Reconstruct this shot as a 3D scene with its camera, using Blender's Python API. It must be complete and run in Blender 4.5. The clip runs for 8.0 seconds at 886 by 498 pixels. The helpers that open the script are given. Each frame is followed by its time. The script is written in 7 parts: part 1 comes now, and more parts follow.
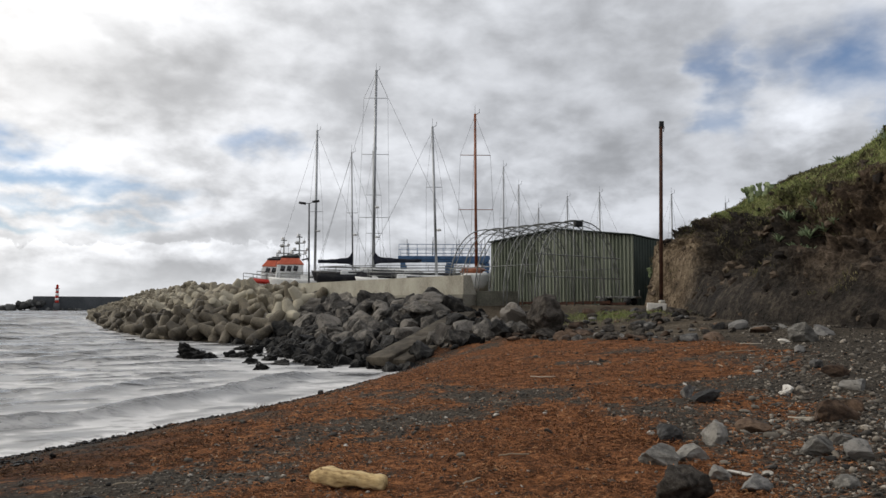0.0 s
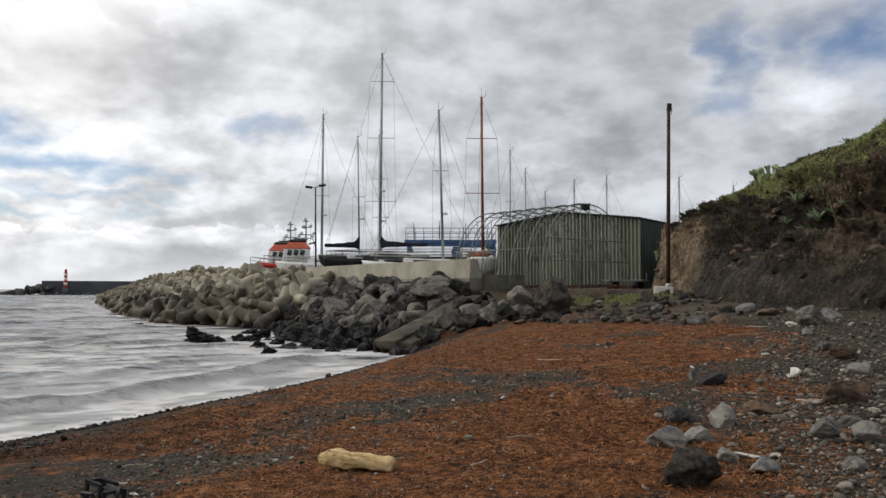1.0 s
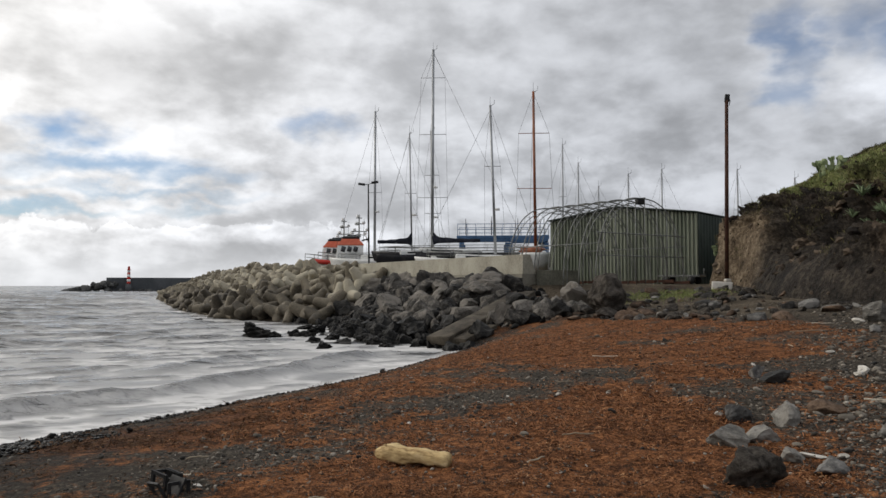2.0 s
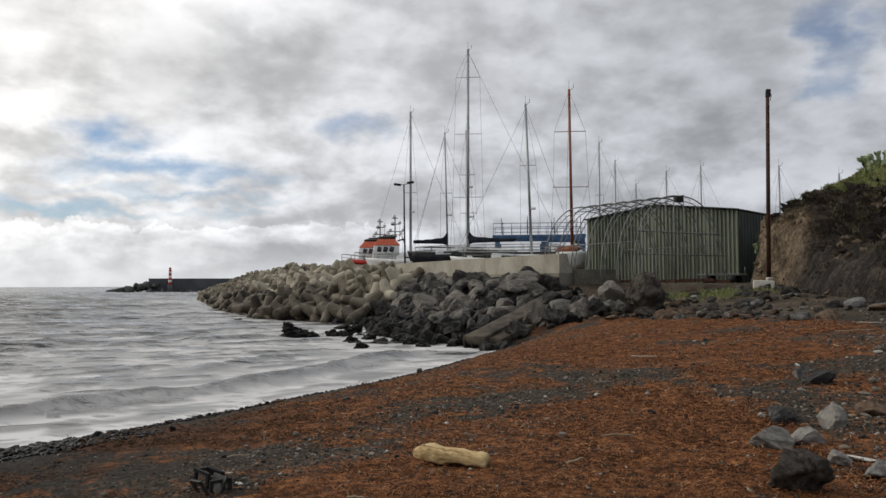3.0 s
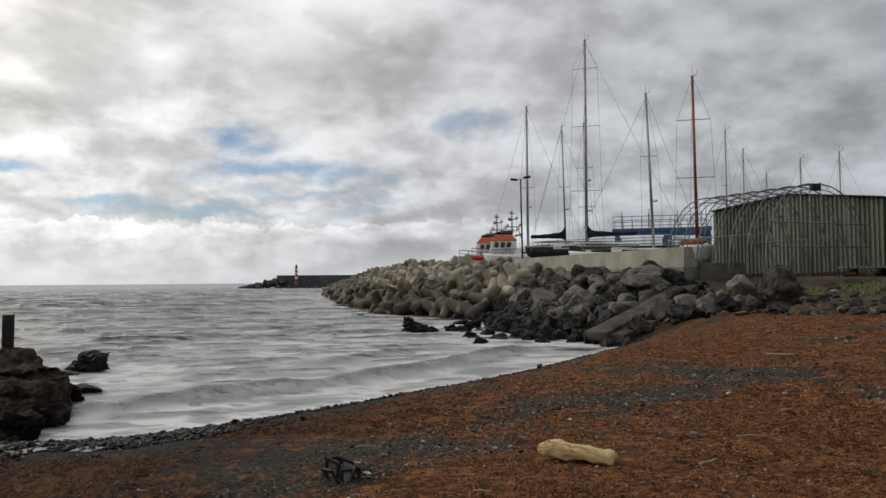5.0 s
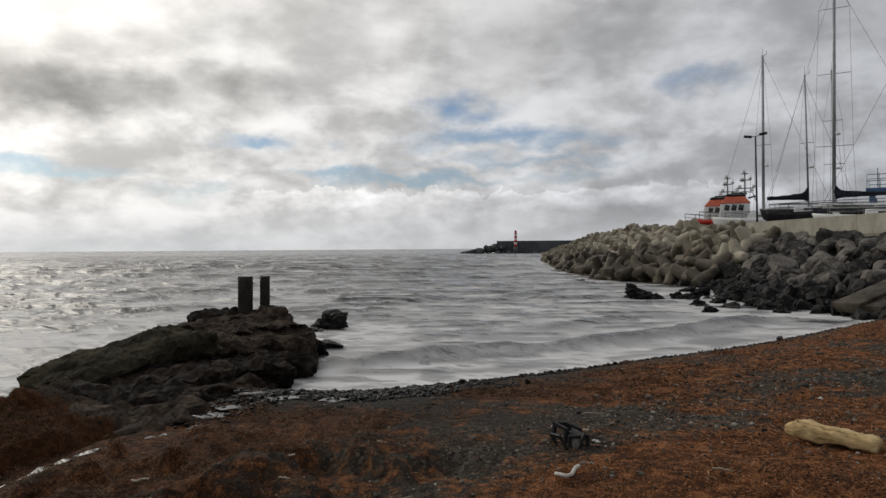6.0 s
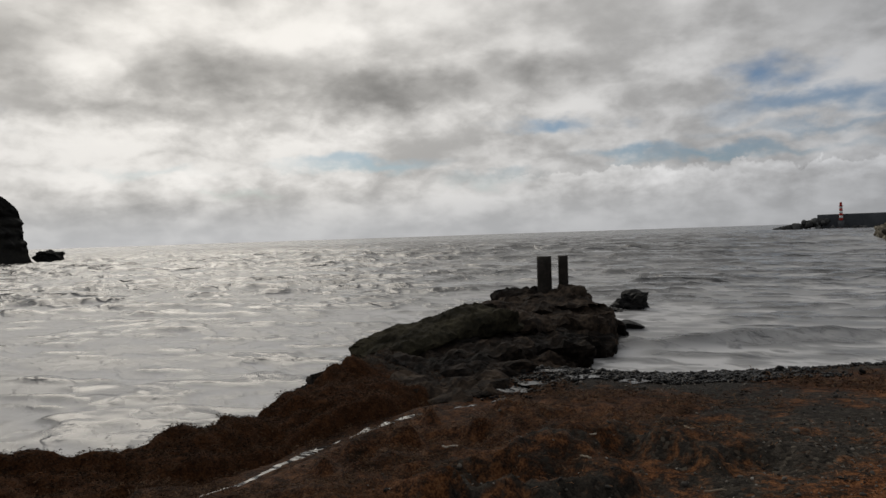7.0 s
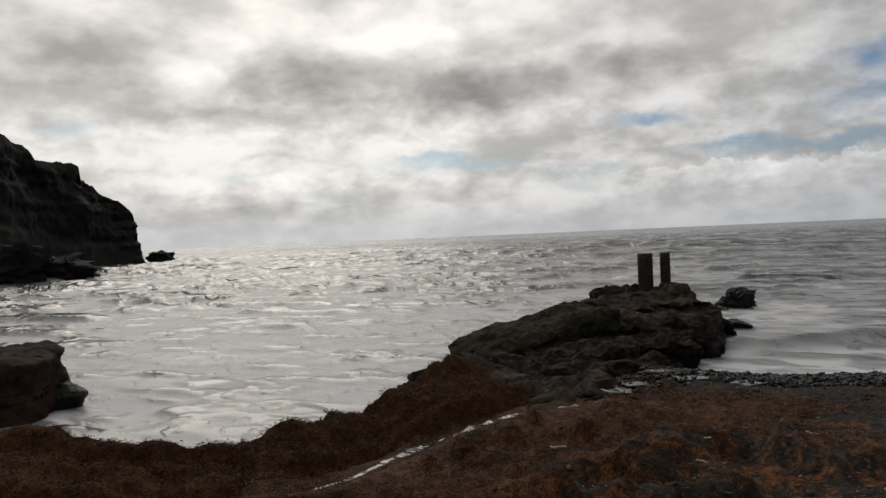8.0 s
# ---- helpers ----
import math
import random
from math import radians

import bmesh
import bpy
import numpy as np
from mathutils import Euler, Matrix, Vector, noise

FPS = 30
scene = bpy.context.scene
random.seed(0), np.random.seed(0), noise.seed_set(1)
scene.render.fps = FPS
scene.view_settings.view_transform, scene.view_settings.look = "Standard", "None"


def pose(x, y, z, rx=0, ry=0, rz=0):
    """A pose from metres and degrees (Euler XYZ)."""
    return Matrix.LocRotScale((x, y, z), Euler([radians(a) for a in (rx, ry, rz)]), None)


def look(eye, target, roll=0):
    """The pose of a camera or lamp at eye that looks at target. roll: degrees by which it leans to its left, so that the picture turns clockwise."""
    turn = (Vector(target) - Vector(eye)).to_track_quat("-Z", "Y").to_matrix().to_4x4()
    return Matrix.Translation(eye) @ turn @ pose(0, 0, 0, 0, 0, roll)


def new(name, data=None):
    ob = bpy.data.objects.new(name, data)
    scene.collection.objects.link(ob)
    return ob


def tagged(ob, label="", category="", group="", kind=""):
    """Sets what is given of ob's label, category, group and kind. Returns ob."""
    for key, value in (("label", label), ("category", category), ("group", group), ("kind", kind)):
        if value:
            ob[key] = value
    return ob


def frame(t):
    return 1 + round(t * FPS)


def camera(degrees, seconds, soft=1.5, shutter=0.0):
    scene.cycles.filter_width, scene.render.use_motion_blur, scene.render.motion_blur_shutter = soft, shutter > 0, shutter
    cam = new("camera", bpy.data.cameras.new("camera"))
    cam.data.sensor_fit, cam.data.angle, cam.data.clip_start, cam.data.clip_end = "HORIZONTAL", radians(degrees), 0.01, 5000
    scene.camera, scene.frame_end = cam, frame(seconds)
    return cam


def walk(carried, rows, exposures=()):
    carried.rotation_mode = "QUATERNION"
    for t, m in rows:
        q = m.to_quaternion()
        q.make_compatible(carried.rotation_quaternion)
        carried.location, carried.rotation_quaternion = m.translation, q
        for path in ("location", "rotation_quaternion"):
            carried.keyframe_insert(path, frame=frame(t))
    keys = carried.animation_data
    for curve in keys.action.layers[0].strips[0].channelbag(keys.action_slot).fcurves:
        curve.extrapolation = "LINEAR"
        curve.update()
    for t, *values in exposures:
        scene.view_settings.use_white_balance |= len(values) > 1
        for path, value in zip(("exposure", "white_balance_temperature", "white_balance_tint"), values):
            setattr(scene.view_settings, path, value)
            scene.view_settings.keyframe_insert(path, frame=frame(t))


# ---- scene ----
cam = camera(61.1, 8.0)
PATH = [
    (0, (-0.061, -0.981, 2.715), (-0.017, 1.013, 2.866), 0.2),
    (0.5, (-0.066, -0.963, 2.71), (-0.031, 1.033, 2.832), 0.1),
    (1, (-0.07, -0.964, 2.707), (-0.043, 1.033, 2.815), 0.1),
    (1.5, (-0.092, -0.974, 2.712), (-0.126, 1.023, 2.808), -0.0),
    (2, (-0.101, -0.956, 2.707), (-0.212, 1.038, 2.804), -0.0),
    (3.5, (-0.117, -0.949, 2.712), (-0.338, 1.036, 2.808), -0.3),
    (4, (-0.118, -0.941, 2.708), (-0.341, 1.044, 2.806), -0.3),
    (5.3, (-0.219, -0.893, 2.683), (-0.864, 0.999, 2.755), -0.5),
    (5.5, (-0.251, -0.875, 2.677), (-0.986, 0.984, 2.734), -0.5),
    (6, (-0.303, -0.825, 2.683), (-1.345, 0.882, 2.682), -0.4),
    (6.5, (-0.384, -0.739, 2.652), (-1.777, 0.696, 2.632), -0.7),
    (7, (-0.416, -0.697, 2.634), (-2.031, 0.483, 2.598), -1.9),
    (7.5, (-0.472, -0.742, 2.629), (-2.198, 0.267, 2.594), -2.4),
    (8, (-0.501, -0.777, 2.642), (-2.248, 0.196, 2.61), -2.5),
]
EXPOSURES = [(0, 0.02), (2.0, -0.05), (3.5, -0.18), (4.2, -0.2), (5.5, -0.48), (6.0, -0.58), (6.5, -0.86), (7.0, -1.06), (7.5, -0.96), (8.0, -0.9)]
walk(cam, [(t, look(eye, target, roll)) for t, eye, target, roll in PATH], EXPOSURES)

# ---- daylight: a veiled sun over the sea, broken cloud ----
SUN_AZ, SUN_EL = 76.0, 30.0     # degrees to the left of +y, and above the horizon


def heading(az, el):
    a, e = radians(az), radians(el)
    return Vector((-math.sin(a) * math.cos(e), math.cos(a) * math.cos(e), math.sin(e)))


sun = new("sun", bpy.data.lights.new("sun", "SUN"))
sun.data.energy, sun.data.angle, sun.data.color = 1.1, radians(34), (1.0, 0.93, 0.82)
sun.matrix_world = look(heading(SUN_AZ, SUN_EL) * 100, (0, 0, 0))

world = bpy.data.worlds.new("sky")
scene.world = world
world.use_nodes = True


class Graph:
    """Short ways to wire nodes."""

    def __init__(self, tree):
        self.tree = tree
        tree.nodes.clear()

    def node(self, kind, **sets):
        n = self.tree.nodes.new(kind)
        for key, value in sets.items():
            setattr(n, key, value)
        return n

    def put(self, value, socket):
        if isinstance(value, bpy.types.NodeSocket):
            self.tree.links.new(value, socket)
        elif value is not None:
            socket.default_value = value

    def math(self, op, a, b=None, c=None, clamp=False):
        n = self.node("ShaderNodeMath", operation=op, use_clamp=clamp)
        for v, s in zip((a, b, c), n.inputs):
            self.put(v, s)
        return n.outputs[0]

    def noise(self, vector, scale, detail=4.0, rough=0.55, warp=0.0):
        n = self.node("ShaderNodeTexNoise")
        self.put(vector, n.inputs["Vector"])
        n.inputs["Scale"].default_value, n.inputs["Detail"].default_value = scale, detail
        n.inputs["Roughness"].default_value, n.inputs["Distortion"].default_value = rough, warp
        return n.outputs["Fac"]

    def span(self, value, lo, hi, out_lo=0.0, out_hi=1.0, smooth=True):
        n = self.node("ShaderNodeMapRange", interpolation_type="SMOOTHSTEP" if smooth else "LINEAR")
        for v, s in zip((value, lo, hi, out_lo, out_hi), n.inputs):
            self.put(v, s)
        return n.outputs[0]

    def mix(self, fac, a, b, blend="MIX"):
        n = self.node("ShaderNodeMix", data_type="RGBA", blend_type=blend)
        self.put(fac, n.inputs[0])
        self.put(a if isinstance(a, bpy.types.NodeSocket) else (*a, 1), n.inputs[6])
        self.put(b if isinstance(b, bpy.types.NodeSocket) else (*b, 1), n.inputs[7])
        return n.outputs[2]

    def ramp(self, fac, stops):
        n = self.node("ShaderNodeValToRGB")
        e = n.color_ramp.elements
        while len(e) < len(stops):
            e.new(0.5)
        for el, (pos, col) in zip(e, stops):
            el.position, el.color = pos, (*col, 1)
        self.put(fac, n.inputs[0])
        return n.outputs[0]


def build_sky():
    g = Graph(world.node_tree)
    way = g.node("ShaderNodeTexCoord").outputs["Generated"]
    sep = g.node("ShaderNodeSeparateXYZ")
    g.put(way, sep.inputs[0])
    x, y, z = sep.outputs
    lift = g.math("ADD", g.math("MAXIMUM", z, 0.0), 0.30)

    def plane(a, b):
        n = g.node("ShaderNodeCombineXYZ")
        g.put(a, n.inputs[0])
        g.put(b, n.inputs[1])
        return n.outputs[0]
    deck = plane(g.math("DIVIDE", x, lift), g.math("DIVIDE", y, lift))
    az0 = g.math("MULTIPLY", g.math("ARCTAN2", g.math("MULTIPLY", x, -1.0), y), 180 / math.pi)
    el0 = g.math("MULTIPLY", g.math("ARCSINE", z), 180 / math.pi)
    flat = plane(g.math("MULTIPLY", az0, 0.115), g.math("MULTIPLY", el0, 0.20))
    # ragged edges of the gaps
    warp_a, warp_b = g.noise(flat, 1.6, 4, 0.55), g.noise(flat, 2.2, 5, 0.55)
    az = g.math("ADD", az0, g.math("MULTIPLY", g.math("SUBTRACT", warp_a, 0.5), 11))
    el = g.math("ADD", el0, g.math("MULTIPLY", g.math("SUBTRACT", warp_b, 0.5), 3.6))

    def patches(spots, reach=1.75):
        total = 0.0
        for a, e, w, h, k in spots:
            u = g.math("DIVIDE", g.math("SUBTRACT", az, a), w)
            v = g.math("DIVIDE", g.math("SUBTRACT", el, e), h)
            r2 = g.math("ADD", g.math("MULTIPLY", u, u), g.math("MULTIPLY", v, v))
            total = g.math("MAXIMUM", total, g.span(g.math("SQRT", r2), reach, 0.0, 0.0, k))
        return total
    gaps = patches([(-22.3, 16.6, 1.7, 2.0, 0.75), (-22.4, 13.4, 1.3, 1.3, 0.6), (-30.5, 16.6, 3.6, 2.2, 0.95), (-26.0, 17.2, 2.2, 1.4, 0.6), (-33.0, 13.4, 1.6, 2.0, 0.6),
                    (29.6, 10.3, 2.6, 1.0, 0.95), (27.2, 8.3, 6.0, 0.75, 0.85), (21.5, 7.9, 3.4, 0.55, 0.7), (25.5, 6.6, 7.0, 0.35, 0.55), (33.5, 5.2, 6.0, 0.38, 0.8), (22.0, 5.5, 3.0, 0.35, 0.5),
                    (12.5, 12.0, 2.2, 0.8, 0.6), (60.6, 5.6, 5.0, 0.50, 0.9), (44.5, 8.1, 2.8, 0.55, 0.95), (39.0, 5.4, 3.6, 0.45, 0.85), (51, 4.3, 3, 0.4, 0.45), (86, 8.5, 2.5, 0.6, 0.4), (76, 5.2, 3.0, 0.35, 0.4), (69, 3.6, 2.5, 0.3, 0.35)])
    greys = patches([(68, 12.2, 6.5, 1.7, 1.0), (56, 11.0, 7.5, 1.6, 1.0), (48, 11.7, 4.5, 1.3, 0.8), (77, 9.6, 5.0, 0.8, 0.5), (86, 13.5, 6, 2.4, 0.7), (75, 2.2, 7, 0.5, 0.4), (47.7, 3.9, 5, 0.6, 0.4),
                     (27, 15.5, 8, 3.4, 0.52), (33, 18.5, 6, 2.0, 0.3), (20, 2.6, 16, 0.8, 0.42), (15.5, 18.0, 4, 1.6, 0.5), (22.5, 18.6, 2.5, 1.6, 0.5), (-10, 18.5, 14, 4.0, 0.30), (-16, 12.5, 9, 5.0, 0.42), (-24, 9.5, 8, 3.5, 0.42), (-33, 9, 8, 5.0, 0.5), (-4, 13.5, 12, 2.5, 0.2), (-8, 5.0, 12, 2.0, 0.2), (-27, 16, 9, 5, 0.2)], 1.8)
    lights = patches([(35, 16.5, 5, 3.2, 0.25), (35, 12.7, 4, 1.6, 0.2), (62, 8.4, 14, 1.2, 0.35), (79, 12.0, 6, 1.6, 0.15), (58, 14.6, 5, 1.2, 0.25), (-27.5, 12.3, 2.0, 1.8, 0.8), (-20.5, 15.5, 1.2, 1.6, 0.35), (70, 4.2, 12, 0.8, 0.3), (17, 12.5, 3.5, 2.2, 0.25)], 1.8)
    billow = g.noise(deck, 1.9, 3, 0.45, 0.15)
    puffs = g.noise(flat, 1.15, 5, 0.52, 0.1)
    body = g.math("ADD", g.math("MULTIPLY", billow, 0.45), g.math("MULTIPLY", puffs, 0.55))
    tufts = g.math("MULTIPLY", g.math("SUBTRACT", g.noise(flat, 3.4, 4, 0.55, 0.2), 0.5), g.span(el0, 18.0, 6.0, 0.10, 0.36))
    body = g.math("ADD", body, tufts)
    # a row of small heaped clouds, white along its crest and grey below, low over the sea
    heap = g.noise(plane(g.math("MULTIPLY", az0, 0.55), g.math("MULTIPLY", el0, 0.5)), 1.0, 5, 0.6)
    crest = g.math("ADD", g.math("ADD", 4.45, g.math("MULTIPLY", g.math("SUBTRACT", heap, 0.5), 3.2)), g.math("MULTIPLY", g.math("SUBTRACT", g.noise(plane(az0, 0.0), 0.09, 2, 0.5), 0.5), 2.2))
    under = g.math("SUBTRACT", crest, el0)
    bank = g.math("MULTIPLY", g.span(under, -0.08, 0.18), g.span(under, 2.3, 0.1, 0.25, 1.0))
    bank = g.math("MULTIPLY", bank, g.math("MULTIPLY", g.span(az0, 4.0, 13.0), g.span(az0, 55.0, 38.0)))
    # the veil round the sun
    dot = g.node("ShaderNodeVectorMath", operation="DOT_PRODUCT")
    g.put(way, dot.inputs[0])
    dot.inputs[1].default_value = heading(SUN_AZ, SUN_EL)
    near = g.math("MAXIMUM", dot.outputs["Value"], 0.0)
    glow = g.math("ADD", g.math("MULTIPLY", g.math("POWER", near, 2.6), 1.25), g.math("MULTIPLY", g.math("POWER", near, 20.0), 0.35))
    bright = g.math("MULTIPLY", g.span(body, 0.36, 0.64, 0.45, 0.84), g.math("ADD", 1.0, glow))
    bright = g.math("MULTIPLY", bright, g.math("SUBTRACT", 1.0, g.math("MULTIPLY", greys, 0.52)))
    bright = g.math("MULTIPLY", bright, g.math("ADD", 1.0, g.math("MULTIPLY", lights, 0.42)))
    bright = g.math("MULTIPLY", bright, g.math("ADD", 1.0, g.math("MULTIPLY", bank, 0.30)))
    tint = g.mix(g.math("MULTIPLY", near, near), (0.945, 0.98, 1.05), (1.045, 1.0, 0.93))
    cloud = g.node("ShaderNodeVectorMath", operation="SCALE")
    g.put(tint, cloud.inputs[0])
    g.put(bright, cloud.inputs[3])
    air = g.node("ShaderNodeTexSky", sky_type="NISHITA", sun_disc=False)
    air.sun_elevation, air.sun_rotation = radians(SUN_EL), radians(-SUN_AZ)
    blue = g.node("ShaderNodeVectorMath", operation="SCALE")
    g.put(air.outputs[0], blue.inputs[0])
    blue.inputs[3].default_value = 0.088
    deep = g.mix(1.0, blue.outputs[0], (0.66, 0.86, 1.12), "MULTIPLY")
    # thin haze joins the cloud to the sea
    haze = g.span(el0, 0.0, 4.0, 0.65, 0.0)
    gaps = g.math("MULTIPLY", gaps, g.math("SUBTRACT", 1.0, g.math("MULTIPLY", bank, 0.9)))
    sky = g.mix(g.math("MULTIPLY", gaps, 0.92), cloud.outputs[0], deep)
    level = g.math("MULTIPLY", 0.62, g.math("ADD", 1.0, g.math("MULTIPLY", glow, 0.8)))
    veil = g.node("ShaderNodeVectorMath", operation="SCALE")
    veil.inputs[0].default_value = (0.97, 0.99, 1.02)
    g.put(level, veil.inputs[3])
    sky = g.mix(haze, sky, veil.outputs[0])
    back = g.node("ShaderNodeBackground")
    g.put(sky, back.inputs[0])
    out = g.node("ShaderNodeOutputWorld")
    g.put(back.outputs[0], out.inputs[0])


build_sky()

# ---- materials ----


def surface(name, stops, scale=1.0, fine=12.0, rough=0.85, bump=0.4, dist=0.05, vary=0.0, metal=0.0, island=0.0, stretch=None, spec=0.22):
    """A weathered material: colours along a ramp of coarse and fine noise, with relief; vary: from object to object; island: from piece to piece."""
    m = bpy.data.materials.new(name)
    m.use_nodes = True
    g = Graph(m.node_tree)
    at = g.node("ShaderNodeTexCoord").outputs["Object"]
    if stretch:
        mp = g.node("ShaderNodeMapping")
        g.put(at, mp.inputs[0])
        mp.inputs["Scale"].default_value = stretch
        at = mp.outputs[0]
    big, small = g.noise(at, scale, 5, 0.6, 0.3), g.noise(at, fine, 5, 0.65)
    blend = g.math("ADD", g.math("MULTIPLY", big, 0.62), g.math("MULTIPLY", small, 0.38))
    if vary:
        r = g.node("ShaderNodeObjectInfo").outputs["Random"]
        blend = g.math("ADD", blend, g.math("MULTIPLY", g.math("SUBTRACT", r, 0.5), vary))
    if island:
        r = g.node("ShaderNodeNewGeometry").outputs["Random Per Island"]
        blend = g.math("ADD", blend, g.math("MULTIPLY", g.math("SUBTRACT", r, 0.5), island))
    col = g.ramp(blend, stops)
    b = g.node("ShaderNodeBsdfPrincipled")
    g.put(col, b.inputs["Base Color"])
    g.put(g.span(small, 0.3, 0.7, max(rough - 0.12, 0.02), min(rough + 0.1, 1.0)), b.inputs["Roughness"])
    b.inputs["Metallic"].default_value = metal
    b.inputs["Specular IOR Level"].default_value = spec
    bp = g.node("ShaderNodeBump")
    bp.inputs["Strength"].default_value, bp.inputs["Distance"].default_value = bump, dist
    g.put(blend if not (vary or island) else g.math("ADD", g.math("MULTIPLY", big, 0.5), g.math("MULTIPLY", small, 0.5)), bp.inputs["Height"])
    g.put(bp.outputs[0], b.inputs["Normal"])
    g.put(b.outputs[0], g.node("ShaderNodeOutputMaterial").inputs[0])
    return m


def three(a, b, c):
    return [(0.38, a), (0.5, b), (0.63, c)]


M_BASALT = surface("basalt", three((0.009, 0.008, 0.007), (0.037, 0.033, 0.0285), (0.165, 0.149, 0.128)), 2.8, 18, 0.66, 1.0, 0.12, vary=0.34)
M_BASALT_WET = surface("wet_basalt", three((0.005, 0.005, 0.0052), (0.012, 0.0116, 0.011), (0.042, 0.04, 0.037)), 2.4, 14, 0.5, 0.9, 0.07, vary=0.15, spec=0.07)
M_BEACH_ROCK = surface("beach_rock", three((0.03, 0.029, 0.028), (0.08, 0.077, 0.073), (0.18, 0.172, 0.16)), 3.0, 22, 0.85, 0.5, 0.02, vary=0.3)
M_DARK_ROCK = surface("dark_pitted_rock", three((0.013, 0.0112, 0.0096), (0.045, 0.039, 0.033), (0.10, 0.088, 0.076)), 5.0, 40, 0.88, 0.9, 0.03, spec=0.1)
M_GREY_ROCK = surface("grey_stone", three((0.062, 0.058, 0.052), (0.125, 0.118, 0.106), (0.22, 0.208, 0.186)), 4.0, 30, 0.85, 0.35, 0.012, vary=0.25)
M_PALE_ROCK = surface("pale_stone", three((0.34, 0.32, 0.28), (0.5, 0.47, 0.42), (0.62, 0.59, 0.54)), 4.0, 30, 0.85, 0.35, 0.012, vary=0.2)
M_RUST_ROCK = surface("brown_stone", three((0.03, 0.02, 0.014), (0.075, 0.048, 0.032), (0.14, 0.095, 0.065)), 3.0, 18, 0.88, 0.5, 0.02, vary=0.2)
M_PEBBLE = surface("pebbles", [(0.08, (0.014, 0.013, 0.012)), (0.40, (0.066, 0.059, 0.050)), (0.66, (0.135, 0.119, 0.098)), (0.88, (0.25, 0.218, 0.178)), (0.99, (0.48, 0.44, 0.38))], 5, 40, 0.8, 0.3, 0.008, island=0.85)
M_PEBBLE_WET = surface("wet_pebbles", [(0.2, (0.003, 0.0028, 0.0027)), (0.6, (0.008, 0.0075, 0.007)), (0.9, (0.022, 0.020, 0.018))], 5, 40, 0.34, 0.3, 0.008, island=0.5, spec=0.09)
M_CONCRETE = surface("harbour_concrete", three((0.225, 0.205, 0.165), (0.345, 0.325, 0.265), (0.44, 0.42, 0.35)), 0.5, 14, 0.9, 0.25, 0.02, stretch=(1, 1, 0.6))
M_CONCRETE_OLD = surface("mossy_concrete", three((0.05, 0.048, 0.037), (0.10, 0.096, 0.075), (0.17, 0.16, 0.125)), 0.7, 12, 0.9, 0.35, 0.03)
M_TETRA = surface("tetrapod_concrete", three((0.12, 0.102, 0.074), (0.24, 0.212, 0.158), (0.36, 0.325, 0.25)), 0.9, 9, 0.9, 0.45, 0.04, vary=0.35)
M_TETRA_WET = surface("wet_tetrapod_concrete", three((0.035, 0.029, 0.021), (0.085, 0.071, 0.051), (0.16, 0.137, 0.1)), 0.8, 9, 0.7, 0.35, 0.03, vary=0.25)
M_SLAB = surface("weathered_slab", three((0.016, 0.0128, 0.0096), (0.043, 0.0355, 0.0265), (0.095, 0.081, 0.061)), 1.4, 14, 0.88, 0.4, 0.03, vary=0.2)
M_WOOD = surface("driftwood", three((0.16, 0.09, 0.035), (0.50, 0.36, 0.17), (0.72, 0.58, 0.34)), 5.0, 34, 0.8, 0.5, 0.012, stretch=(0.25, 1, 1))
M_STICK = surface("bleached_stick", three((0.25, 0.2, 0.14), (0.42, 0.36, 0.27), (0.58, 0.52, 0.42)), 4, 30, 0.8, 0.3, 0.004, vary=0.4)
M_POST = surface("tarred_post", three((0.010, 0.008, 0.006), (0.022, 0.018, 0.014), (0.05, 0.042, 0.034)), 2, 16, 0.8, 0.5, 0.02)
M_WEED = surface("seaweed_strands", [(0.05, (0.012, 0.006, 0.003)), (0.32, (0.080, 0.034, 0.0155)), (0.58, (0.20, 0.083, 0.036)), (0.84, (0.33, 0.148, 0.064)), (0.99, (0.46, 0.28, 0.15))], 2.0, 30, 0.85, 0.2, 0.004, island=0.8, spec=0.12)
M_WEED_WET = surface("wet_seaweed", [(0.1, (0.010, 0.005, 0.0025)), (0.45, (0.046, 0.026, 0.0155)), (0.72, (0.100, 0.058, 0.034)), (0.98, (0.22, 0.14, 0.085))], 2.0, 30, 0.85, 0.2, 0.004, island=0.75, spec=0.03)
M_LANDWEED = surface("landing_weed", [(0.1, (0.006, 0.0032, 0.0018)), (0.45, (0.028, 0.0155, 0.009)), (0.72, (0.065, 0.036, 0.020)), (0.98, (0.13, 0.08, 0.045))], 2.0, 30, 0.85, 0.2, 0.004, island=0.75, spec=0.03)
M_RUST = surface("rusty_steel", three((0.022, 0.010, 0.007), (0.05, 0.022, 0.014), (0.10, 0.045, 0.026)), 1.5, 20, 0.8, 0.3, 0.01)
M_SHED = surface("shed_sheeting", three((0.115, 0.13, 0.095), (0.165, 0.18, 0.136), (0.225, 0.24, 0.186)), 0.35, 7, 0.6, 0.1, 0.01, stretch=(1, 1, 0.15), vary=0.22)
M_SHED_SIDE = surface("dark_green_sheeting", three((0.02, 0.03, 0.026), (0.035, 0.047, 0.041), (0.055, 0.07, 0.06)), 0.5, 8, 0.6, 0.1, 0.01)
M_GALV = surface("galvanised_tube", three((0.10, 0.102, 0.097), (0.16, 0.163, 0.155), (0.25, 0.255, 0.24)), 2, 20, 0.5, 0.1, 0.005, metal=0.35)
